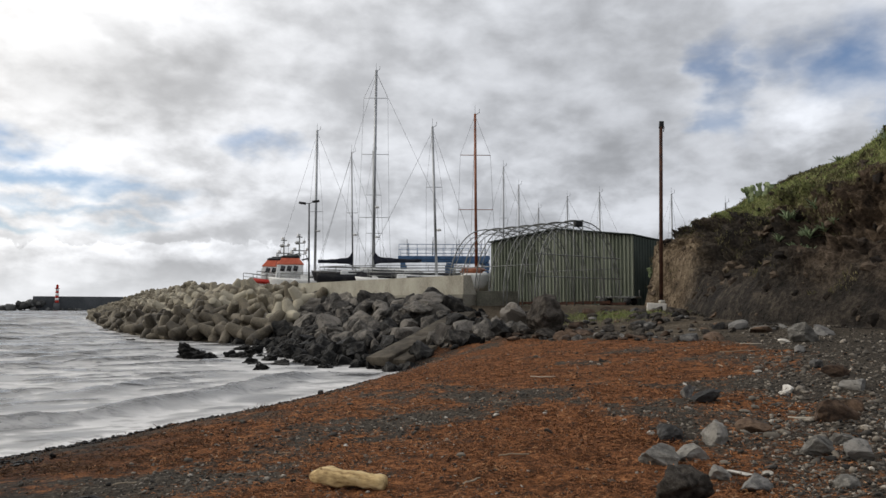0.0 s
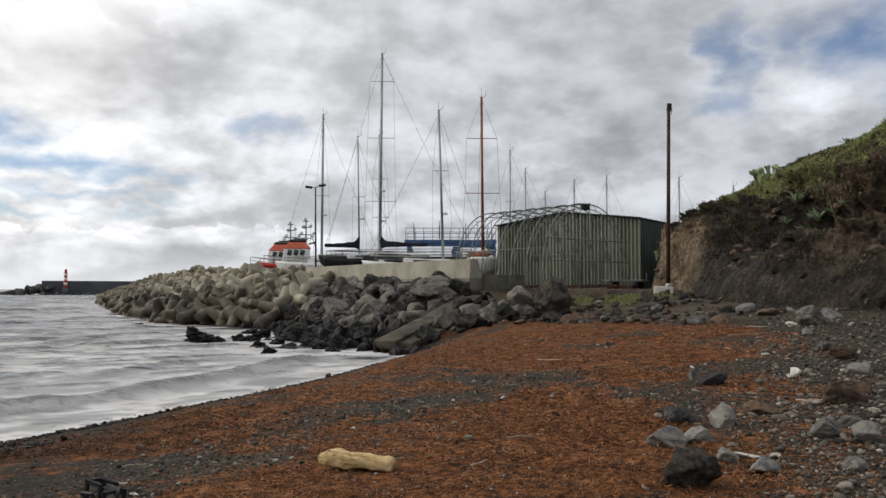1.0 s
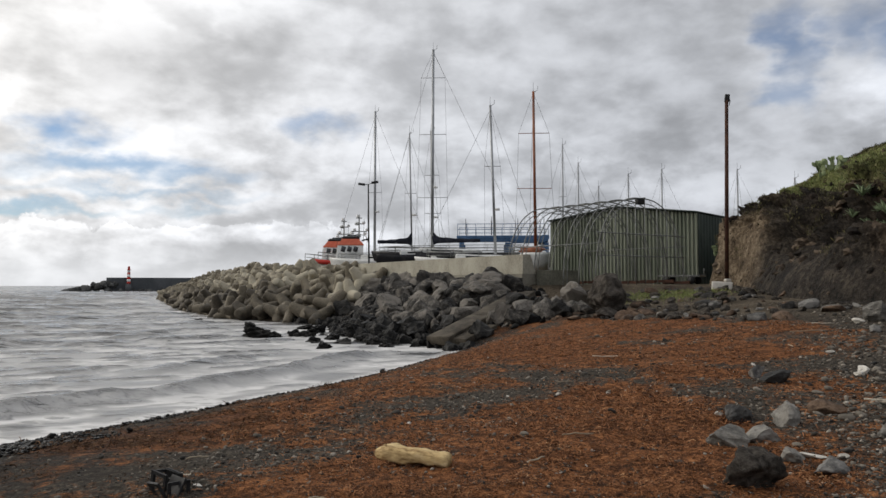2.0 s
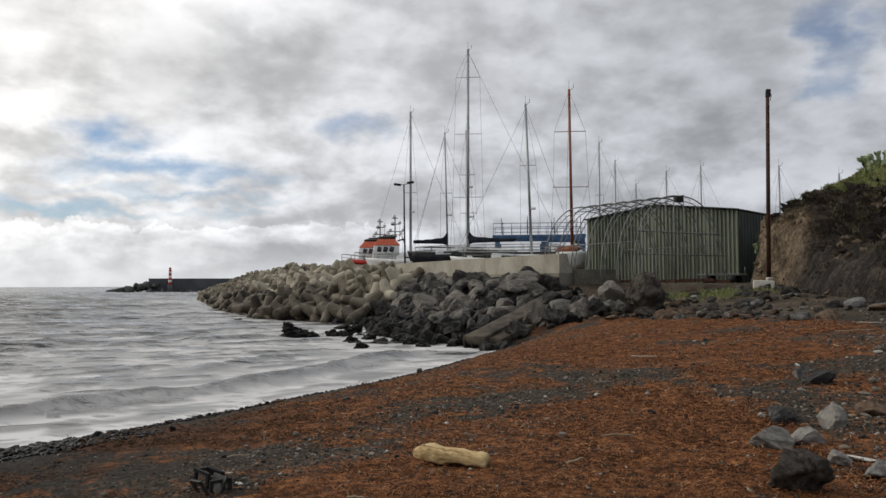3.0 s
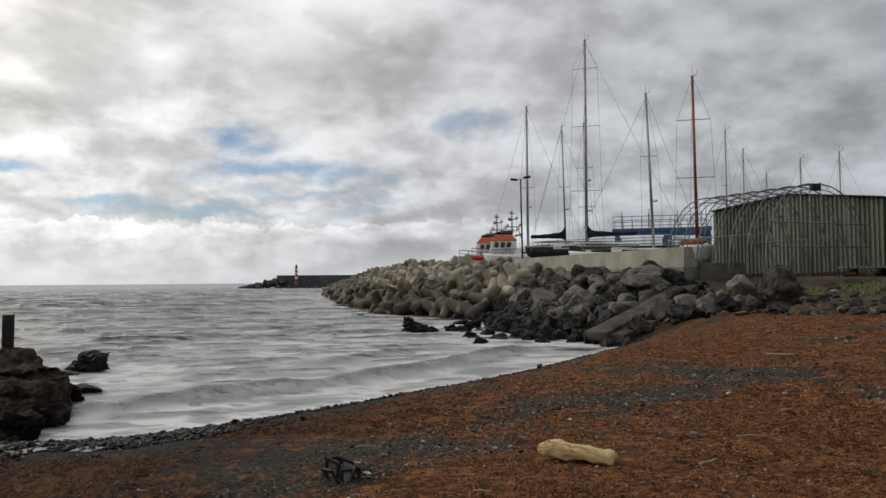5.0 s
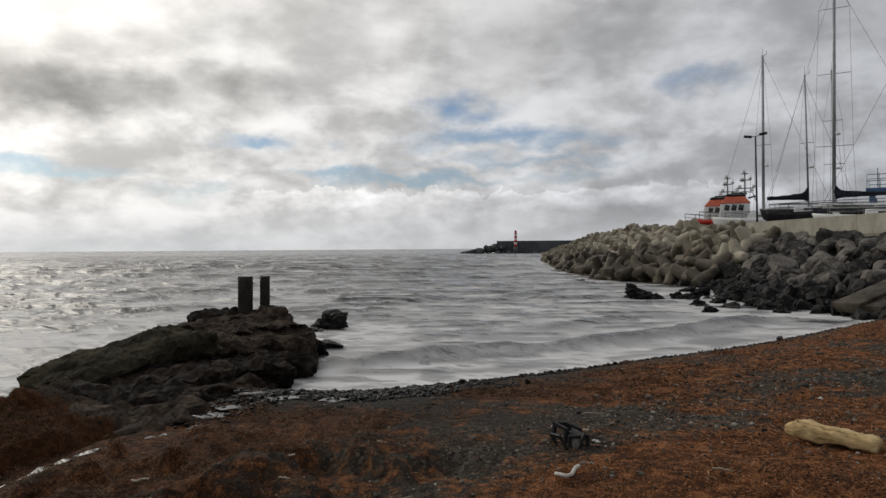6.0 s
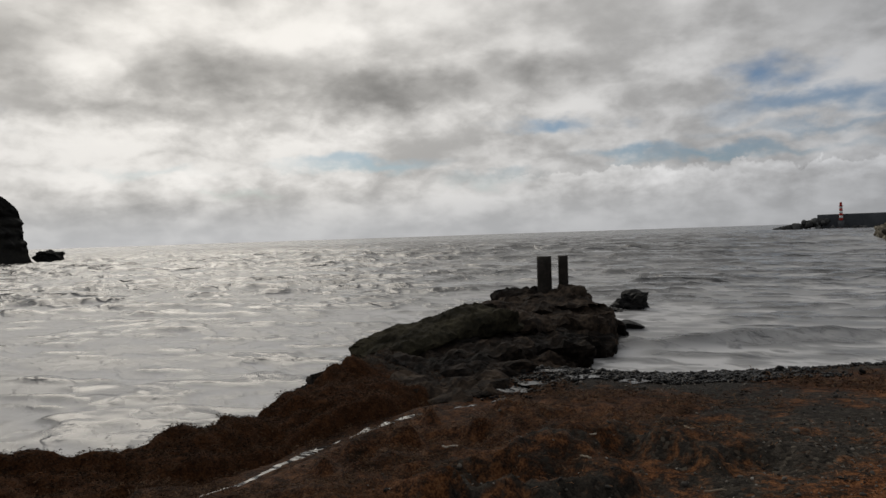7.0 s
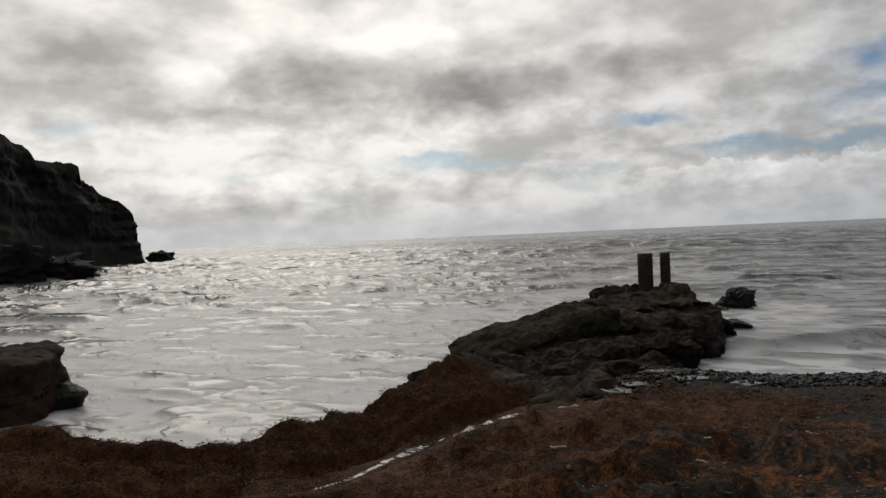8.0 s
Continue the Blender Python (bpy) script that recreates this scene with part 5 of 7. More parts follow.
    part("stay_frame", one(pipe, [(1.6, -0.5, deck + 2.5), (1.0, -0.4, deck + 3.5), (0.2, -0.3, deck + 3.7), (-0.6, -0.4, deck + 3.5), (-1.1, -0.5, deck + 2.2)], 0.05, 6), M_GALV, mast)
    for kx, kz in ((1.0, 3.75), (-0.5, 3.75), (0.75, 4.2), (-0.35, 5.05), (0.3, 5.85), (-0.75, 4.2)):
        part("signal_lamp", one(box, (kx, 0.0, deck + kz), (0.34, 0.3, 0.3), (0, 0, 20), 0.06), M_WHITE, mast)
    part("radar", one(box, (0.8, 0, deck + 3.45), (1.7, 0.3, 0.2), (0, 0, 24), 0.05), M_BLACK, mast, "radar scanner bar")
    part("floodlight", one(box, (0.4, -0.3, deck + 4.95), (0.5, 0.4, 0.4), (0, 0, 0), 0.06), M_WHITE, mast)
    part("aerial", one(tube, (-0.3, 0.5, deck + 2.7), (-0.4, 0.5, deck + 5.5), 0.02, 0.02, 5), M_BLACK, mast)
    part("gun_rest", one(tube, (-0.9, 0.0, deck + 3.1), (-0.1, 0.0, deck + 2.9), 0.1, 0.08, 8), M_BLACK, mast, "dark searchlight arm")
    for piece in (mast, *mast.children):
        piece.data.transform(Matrix.Translation((mast_x, 0, -0.6)))
    for sy in (-1, 1):
        part("guard_rail", one(rail_bmesh, [(L * k, sy * beam * w, deck - 0.35 + h) for k, w, h in ((-0.45, 0.42, 0), (-0.3, 0.47, 0), (-0.1, 0.5, 0), (0.1, 0.48, 0), (0.28, 0.38, 0.15), (0.42, 0.2, 0.3), (0.52, 0.06, 0.42))], 0.85), M_GALV, boat)
    return boat


def build_travel_lift():
    lift = thing("travel_lift", (0, 74, GROUND_Z), "blue steel boat hoist with a railed walkway", "crane")
    for y in (0.0, 5.0):
        part("beam", one(box, (1.7, y, 4.72), (9.2, 0.4, 0.36), (0, 0, 0), 0.05), M_BLUE, lift)
        part("leg", one(box, (2.3, y, 2.1), (0.75, 0.6, 4.2), (0, 0, 0), 0.05), M_BLUE, lift)
        part("leg", one(box, (6.0, y, 2.1), (0.5, 0.5, 4.2), (0, 0, 0), 0.05), M_BLUE, lift)
        part("leg", one(box, (-2.4, y, 2.1), (0.5, 0.5, 4.2), (0, 0, 0), 0.05), M_BLUE, lift)
        for k in range(11):
            part("rail_post", one(tube, (-2.8 + 0.9 * k, y - 0.3, 4.88), (-2.8 + 0.9 * k, y - 0.3, 6.05), 0.025, 0.025, 6), M_BLUE, lift)
        for h in (5.5, 6.05):
            part("hand_rail", one(tube, (-2.8, y - 0.3, h), (6.2, y - 0.3, h), 0.03, 0.03, 6), M_BLUE, lift)
        for k in range(4):
            part("mast_lamp", one(tube, (-2.0 + k * 2.6, y, 5.0), (-2.0 + k * 2.6, y, 6.6 + 0.2 * (k % 2)), 0.03, 0.03, 5), M_BLACK, lift)
    part("head_block", one(box, (4.2, 0.0, 4.5), (3.4, 0.7, 0.72), (0, 0, 0), 0.06), M_BLUE, lift)
    part("crosshead", one(box, (5.9, 2.5, 4.6), (0.6, 5.6, 0.7), (0, 0, 0), 0.05), M_BLUE, lift)


def build_yard_lamp():
    lamp = thing("street_lamp", (-10.5, 66.2, GROUND_Z), "slim dark lamp post with two lamp heads", "street lamp")
    part("post", one(tube, (0, 0, 0), (-0.12, 0, 9.1), 0.09, 0.06, 10), M_BLACK, lamp)
    for sgn in (-1, 1):
        part("arm", one(tube, (-0.12, 0, 9.05), (-0.12 + sgn * 0.55, 0, 9.2 + 0.08 * sgn), 0.03, 0.03, 6), M_BLACK, lamp)
        part("head", one(box, (-0.12 + sgn * 0.6, 0, 9.17 + 0.08 * sgn), (0.62, 0.3, 0.2), (0, -8 * sgn, 0), 0.05), M_BLACK, lamp)


build_shed()
build_tunnel_frame()
build_steel_pole()
build_yachts()
rescue_boat((-19.5, 86.65), 190, M_RED, "white rescue boat with orange wheelhouse and red casing")
rescue_boat((-22.2, 91.35), 190, M_HULLBLUE, "white rescue boat with blue bow and orange wheelhouse")
build_travel_lift()
build_yard_lamp()


def build_yard_clutter():
    rnd = random.Random(12)
    for i in range(7):
        x, y = 5.2 + i * 0.95, 46.3 - i * 0.55
        b = thing("scrap_beam", (x, y, GROUND_Z + 0.0), "rusty steel beam lying in front of the shed", "steel beam", "scrap along the shed", turn=rnd.uniform(-50, -25))
        part("beam", one(box, (0, 0, 0.09 + 0.04 * (i % 3)), (rnd.uniform(1.2, 2.4), 0.14, 0.16), (0, 0, 0), 0.01), M_RUST, b, smooth=False)
    skip = thing("boat_trailer", (11.9, 45.6, GROUND_Z), "low pale flatbed trailer against the shed", "trailer", turn=-37)
    part("bed", one(box, (0, 0, 0.5), (2.6, 1.0, 0.12), (0, 0, 0), 0.02), M_GALV, skip)
    for sx in (-0.8, 0.8):
        for sy in (-0.5, 0.5):
            part("wheel", one(tube, (sx, sy - 0.08, 0.24), (sx, sy + 0.08, 0.24), 0.24, 0.24, 14), M_BLACK, skip)
    for k in (-1.2, 0, 1.2):
        part("stake", one(tube, (k, 0.45, 0.5), (k, 0.45, 0.95), 0.03, 0.03, 6), M_GALV, skip)


build_yard_clutter()

# ---- sea defences: tetrapods and boulders ----


def tetrapod_mesh(material):
    bm = bmesh.new()
    ways = [Vector(v).normalized() for v in ((1, 1, 1), (1, -1, -1), (-1, 1, -1), (-1, -1, 1))]
    prof = [(0.0, 0.50), (0.28, 0.50), (1.22, 0.31), (1.30, 0.285), (1.335, 0.235)]
    for w in ways:
        q = w.to_track_quat("Z", "Y").to_matrix()
        rows = [[bm.verts.new(q @ Vector((r * math.cos(a), r * math.sin(a), h))) for a in [2 * math.pi * k / 12 for k in range(12)]] for h, r in prof]
        for r0, r1 in zip(rows, rows[1:]):
            for k in range(12):
                bm.faces.new((r0[k], r0[(k + 1) % 12], r1[(k + 1) % 12], r1[k]))
        bm.faces.new(rows[-1])
    me = bpy.data.meshes.new("tetrapod")
    bm.to_mesh(me)
    bm.free()
    me.polygons.foreach_set("use_smooth", [True] * len(me.polygons))
    me.materials.append(material)
    return me


def join_copies(name, mesh, places, material, label, category, parent=None, smooth=True):
    """Many copies of one mesh as a single object."""
    v0 = np.array([v.co[:] for v in mesh.vertices])
    f0 = [tuple(p.vertices) for p in mesh.polygons]
    verts, faces = [], []
    for m in places:
        a = np.array(m)
        off = len(verts) * len(v0)
        verts.append(v0 @ a[:3, :3].T + a[:3, 3])
        faces += [tuple(i + off for i in f) for f in f0]
    ob = mesh_object(name, np.vstack(verts), faces, material, smooth)
    if parent:
        ob.parent = parent
    return tagged(ob, label, category, kind="stuff")


def build_tetrapods():
    rnd = random.Random(31)
    owner = thing("tetrapod_mound", (0, 0, 0), "mound of interlocked sand-coloured concrete tetrapods", "breakwater", kind="structure")
    dry, wet = tetrapod_mesh(M_TETRA), tetrapod_mesh(M_TETRA_WET)
    way = np.array([(-11.6, 51.8), (-14.2, 54.0), (-19.7, 57.8), (-32, 79), (-64, 146), (-71, 163)])
    seg = np.hypot(*np.diff(way, axis=0).T)
    total = seg.sum()
    spots = []
    s = 0.0
    while s < total:
        k, acc = 0, s
        while k < len(seg) - 1 and acc > seg[k]:
            acc -= seg[k]
            k += 1
        p = way[k] + (way[k + 1] - way[k]) * acc / seg[k]
        d = (way[k + 1] - way[k]) / seg[k]
        n = np.array((d[1], -d[0]))
        for row in range(6 if p[1] < 80 else 8):
            o = -0.3 + row * 1.45 + rnd.uniform(-0.4, 0.4)
            q = p + n * o + d * rnd.uniform(-0.6, 0.6)
            spots.append((float(q[0]), float(q[1]), o))
        s += 1.6 if s < 60 else 2.1
    ground = land(np.array([q[0] for q in spots]), np.array([q[1] for q in spots]), False)
    far = []
    spots = sorted(zip(spots, ground), key=lambda k: math.hypot(k[0][0], k[0][1]))
    count = 0
    for (x, y, o), z in spots:
        if 62 > y and behind_wall(np.array(x), np.array(y)) > 0.3:
            continue
        z = max(float(z), -0.2)
        m = pose(x, y, z + 0.55 + rnd.uniform(-0.15, 0.35), rnd.uniform(0, 360), rnd.uniform(0, 360), rnd.uniform(0, 360)) @ Matrix.Scale(rnd.uniform(0.86, 1.06), 4)
        if count < 300:
            ob = new("tetrapod", wet if z < 0.8 + 0.5 * rnd.random() else dry)
            ob.matrix_world = m
            ob.parent = owner
            count += 1
        else:
            far.append(m)
    if far:
        join_copies("tetrapod_rows", dry, far, M_TETRA, "far rows of pale concrete tetrapods", "", owner)


def build_revetment():
    rnd = random.Random(44)
    owner = thing("rock_revetment", (0, 0, 0), "bank of dark broken basalt boulders below the harbour wall", "revetment", kind="structure")
    dry = [rock_mesh(500 + i, M_BASALT, 3, 12, 0.22, 0.95) for i in range(7)]
    wet = [rock_mesh(520 + i, M_BASALT_WET, 3, 12, 0.24, 0.9) for i in range(5)]
    made, tries, pts = 0, 0, []
    while made < 296 and tries < 9000:
        tries += 1
        x, y = rnd.uniform(-15, 4.4), rnd.uniform(30.0, 58)
        d = float(shore(np.array(x), np.array(y)))
        if d < -0.9 or d > 13 or float(behind_wall(np.array(x), np.array(y))) > 0.05 or (x > 0 and y < 32.5) or (x > -0.8 and y < 31) or (x > 1.6 and y > 35) or (30.5 < y < 38.9 and abs(x + 2.0 - 0.571 * (y - 31.3)) < 1.15):
            continue
        size = rnd.uniform(0.6, 1.3) * (1.0 + 0.05 * min(d, 8)) * (0.8 if d < 0.5 else 1)
        if any((x - a) ** 2 + (y - b) ** 2 < (0.33 * (size + s)) ** 2 for a, b, s in pts):
            continue
        pts.append((x, y, size))
        z = float(land(np.array(x), np.array(y), False))
        low = z < 0.55 + rnd.uniform(-0.15, 0.25)
        ob = new("boulder", (wet if low else dry)[rnd.randrange(5 if low else 7)])
        ob.matrix_world = pose(x, y, max(z, -0.12) + size * 0.16, rnd.uniform(-60, 60), rnd.uniform(-60, 60), rnd.uniform(0, 360)) @ Matrix.Diagonal((size * rnd.uniform(0.9, 1.6), size * rnd.uniform(0.8, 1.1), size * rnd.uniform(0.75, 1.1), 1))
        ob.parent = owner
        made += 1
    small = []
    while len(small) < 620:
        x, y = rnd.uniform(-15, 3.0), rnd.uniform(29.5, 58)
        d = float(shore(np.array(x), np.array(y)))
        if d < -0.8 or d > 12 or float(behind_wall(np.array(x), np.array(y))) > 0.05 or (x > -0.5 and y < 31.5):
            continue
        z, size = float(land(np.array(x), np.array(y), False)), rnd.uniform(0.25, 0.6)
        small.append(pose(x, y, max(z, -0.1) + size * 0.2, rnd.uniform(0, 360), rnd.uniform(0, 360), 0) @ Matrix.Diagonal((size * 1.2, size, size * 0.8, 1)))
    join_copies("rubble", rock_mesh(530, M_BASALT_WET, 2, 9, 0.15, 0.85), small, M_BASALT_WET, "small black rubble between the boulders", "", owner, False)
    # fallen slabs at the foot of the wall
    for low_, high, w, t in (((-2.1, 31.2, 0.55), (-0.3, 34.3, 1.35), 1.15, 0.42), ((-0.35, 34.2, 1.3), (2.0, 38.4, 2.45), 1.25, 0.5), ((-1.3, 31.0, 0.45), (0.1, 32.9, 0.95), 0.9, 0.4)):
        p, q = Vector(low_), Vector(high)
        x, y, l = (p.x + q.x) / 2, (p.y + q.y) / 2, (q - p).length
        az, tilt = math.degrees(math.atan2(q.y - p.y, q.x - p.x)), math.degrees(math.asin((q.z - p.z) / l))
        s = thing("stone_slab", (x, y, (p.z + q.z) / 2 - 0.25 - t / 2), "long weathered brown slab fallen among the boulders", "slab", "slabs below the wall", turn=az)
        bm = one(box, (0, 0, 0.25), (l, w, t), (0, -tilt, 0), 0.09)
        bmesh.ops.subdivide_edges(bm, edges=bm.edges, cuts=2, use_grid_fill=True)
        for v in bm.verts:
            v.co += noise.noise_vector(v.co * 1.4 + Vector((x, y, 0))) * 0.09
        part("slab_body", bm, M_SLAB, s)
    return


def scatter_rubble():
    rnd = random.Random(57)
    owner = thing("rubble_strip", (0, 0, 0), "strip of rubble and dark stones between beach and boatyard", "rubble", kind="structure")
    meshes = [rock_mesh(540 + i, (M_BASALT, M_RUST_ROCK, M_DARK_ROCK, M_BEACH_ROCK, M_DARK_ROCK)[i % 5], 2, 8, 0.15, 0.75) for i in range(8)]
    for i in range(295):
        x = rnd.uniform(0.8, 12.6)
        lo = 32.5 - 1.6 * max(x - 2.5, 0) if x < 8.6 else 22.7 + 0.6 * (x - 8.6)
        y = lo + (41 - lo) * rnd.random() ** 1.5
        size = rnd.choice((0.18, 0.22, 0.25, 0.3, 0.35, 0.45, 0.6)) * rnd.uniform(0.8, 1.2) * (1.2 if x < 6 else 0.9)
        ob = new("stone", meshes[rnd.randrange(8)])
        z = float(land(np.array(x), np.array(y)))
        ob.matrix_world = pose(x, y, z + size * 0.12, rnd.uniform(-25, 25), rnd.uniform(-25, 25), rnd.uniform(0, 360)) @ Matrix.Diagonal((size * 1.3, size, size * 0.9, 1))
        ob.parent = owner


build_tetrapods()
build_revetment()
scatter_rubble()


def lone_rock(x, y, size, material, label, seed, turn=0, sink=0.12, z=None, group="", flat=0.85, detail=4, cuts=11, rough=0.12, smooth=False, name="rock", category="rock"):
    base = float(land(np.array(x), np.array(y))) if z is None else z
    ob = new(name, rock_mesh(seed, material, detail, cuts, rough, flat, smooth))
    low = min(v.co.z for v in ob.data.vertices) * size[2]
    ob.matrix_world = pose(x, y, base - low - sink * size[2], 0, 0, turn) @ Matrix.Diagonal((*size, 1))
    return tagged(ob, label, category, group)


def ruin_block(l, w, h, seed, rough=1.0):
    """A worn course of masonry, its top at height 0: a rounded box, layered and bitten into."""
    bm = bmesh.new()
    n = (max(int(l / 0.06), 6), max(int(w / 0.07), 6), max(int(h / 0.045), 4))
    spots = {}

    def at(i, j, k):
        if (i, j, k) not in spots:
            spots[i, j, k] = bm.verts.new((i / n[0] - 0.5, j / n[1] - 0.5, k / n[2] - 1.0))
        return spots[i, j, k]
    for axis in range(3):
        a, b = [m for m in range(3) if m != axis]
        for side in (0, n[axis]):
            for p in range(n[a]):
                for q in range(n[b]):
                    quad = []
                    for dp, dq in ((0, 0), (1, 0), (1, 1), (0, 1)):
                        c = [0, 0, 0]
                        c[axis], c[a], c[b] = side, p + dp, q + dq
                        quad.append(at(*c))
                    bm.faces.new(quad)
    off = Vector((seed * 3.1, seed * 1.7, 0))
    for v in bm.verts:
        u = v.co
        # round the corners of the plan
        ex, ey = abs(u.x) * 2, abs(u.y) * 2
        pull = 1 - 0.13 * (ex * ey) ** 3
        p = Vector((u.x * l * pull, u.y * w * pull, u.z * h))
        course = math.floor(p.z / 0.15 + 1.1 * noise.noise(p * 0.8 + off))
        layer = noise.cell_vector(Vector((course + 0.5, seed + 0.5, math.floor(p.x * 1.7 + p.y * 1.3) + 0.5))).x * 1.6 - 0.8
        lump = noise.fractal(p * 1.3 + off, 1.0, 2.0, 4)
        out = Vector((u.x, u.y, 0))
        p += out * (0.34 * layer + 0.40 * lump) * rough * min(1.0, w)
        p += noise.noise_vector(p * 6 + off) * 0.05 * rough + noise.noise_vector(p * 15 + off) * 0.025
        p.z += rough * (0.13 * lump + 0.07 * noise.fractal(p * 4 + off, 1.0, 2.0, 3)) - 0.16 * max(ex, ey) ** 6 * (1 if u.z > -0.3 else 0)
        v.co = p
    return bm


def build_shore_rocks():
    # dark boulder at the corner of the low wall
    lone_rock(5.0, 31.3, (1.9, 1.5, 1.75), M_DARK_ROCK, "big dark rounded boulder at the top of the beach", 611, sink=0.1, cuts=5, rough=0.2)
    lone_rock(-0.3, 39.4, (2.5, 2.0, 2.0), M_BASALT, "big broken grey boulder below the harbour wall", 614, sink=0.12, turn=20, cuts=12, rough=0.25)
    # half-drowned reef off the boulders
    for i, (x, y, s, h) in enumerate(((-12.0, 37.6, 1.15, 1.25), (-11.1, 37.9, 1.0, 0.5), (-10.2, 38.5, 0.8, 0.55), (-9.4, 38.9, 1.0, 0.55), (-8.7, 39.0, 0.7, 0.35), (-13.6, 43.0, 0.7, 0.3), (-22.5, 57.0, 0.8, 0.35), (-8.3, 34.8, 0.9, 0.45), (-6.6, 33.2, 1.0, 0.5),
                                     (-11.6, 37.2, 1.3, 0.8), (-9.6, 38.0, 0.9, 0.5), (-12.7, 38.0, 0.6, 0.35), (-7.6, 36.2, 1.0, 0.6), (-7.0, 31.0, 0.7, 0.45), (-7.9, 33.7, 0.6, 0.3), (-5.9, 35.4, 1.2, 0.7),
                                     (-5.2, 33.4, 1.1, 0.6), (-4.4, 31.9, 0.8, 0.4), (-9.6, 41.5, 1.1, 0.7), (-11.0, 45.0, 1.0, 0.6), (-6.8, 38.0, 1.3, 0.9))):
        lone_rock(x, y, (s, s * 0.8, h), M_BASALT_WET, "wet black rock awash off the boulder bank", 620 + i, turn=40 * i, z=-0.18, sink=0.0, group="rocks awash", cuts=12, rough=0.42)
    # rocks off the end of the old landing
    lone_rock(-16.75, 18.9, (1.4, 0.95, 1.0), M_BASALT_WET, "wet flat rock washed by the waves", 641, z=-0.3, sink=0.02, turn=20, cuts=12, rough=0.5)
    lone_rock(-16.6, 18.0, (1.7, 0.7, 0.35), M_BASALT_WET, "wet flat rock washed by the waves", 642, z=-0.14, sink=0.0, turn=-35, cuts=12, rough=0.5)
    lone_rock(-13.3, 14.5, (0.9, 0.7, 0.6), M_BASALT_WET, "small black rock at the end of the landing", 643, z=-0.2, sink=0.0)
    # the boulder standing in the shallows
    big = part("boulder", ruin_block(3.3, 2.5, 1.7, 91, 0.35), M_BROWNBOULDER)
    big.matrix_world = pose(-15.2, -2.0, 1.0, 2, -3, 75)
    tagged(big, "big brown boulder standing in the shallows", "boulder")
    lone_rock(-14.9, -0.25, (1.0, 0.8, 0.75), M_BASALT_WET, "wet black rock beside the big boulder", 652, z=-0.15, sink=0.0)
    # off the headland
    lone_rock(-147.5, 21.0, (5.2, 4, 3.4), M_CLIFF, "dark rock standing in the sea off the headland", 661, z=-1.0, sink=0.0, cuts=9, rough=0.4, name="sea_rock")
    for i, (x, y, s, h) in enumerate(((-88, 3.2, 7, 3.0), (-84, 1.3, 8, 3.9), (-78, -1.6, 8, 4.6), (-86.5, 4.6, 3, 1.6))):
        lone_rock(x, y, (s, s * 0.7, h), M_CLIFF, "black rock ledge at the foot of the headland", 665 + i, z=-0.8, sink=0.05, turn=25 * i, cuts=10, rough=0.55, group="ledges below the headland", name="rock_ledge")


M_BROWNBOULDER = surface("brown_wet_boulder", three((0.010, 0.0065, 0.0048), (0.024, 0.014, 0.010), (0.05, 0.032, 0.022)), 1.5, 10, 0.8, 0.6, 0.06, spec=0.04)
build_shore_rocks()


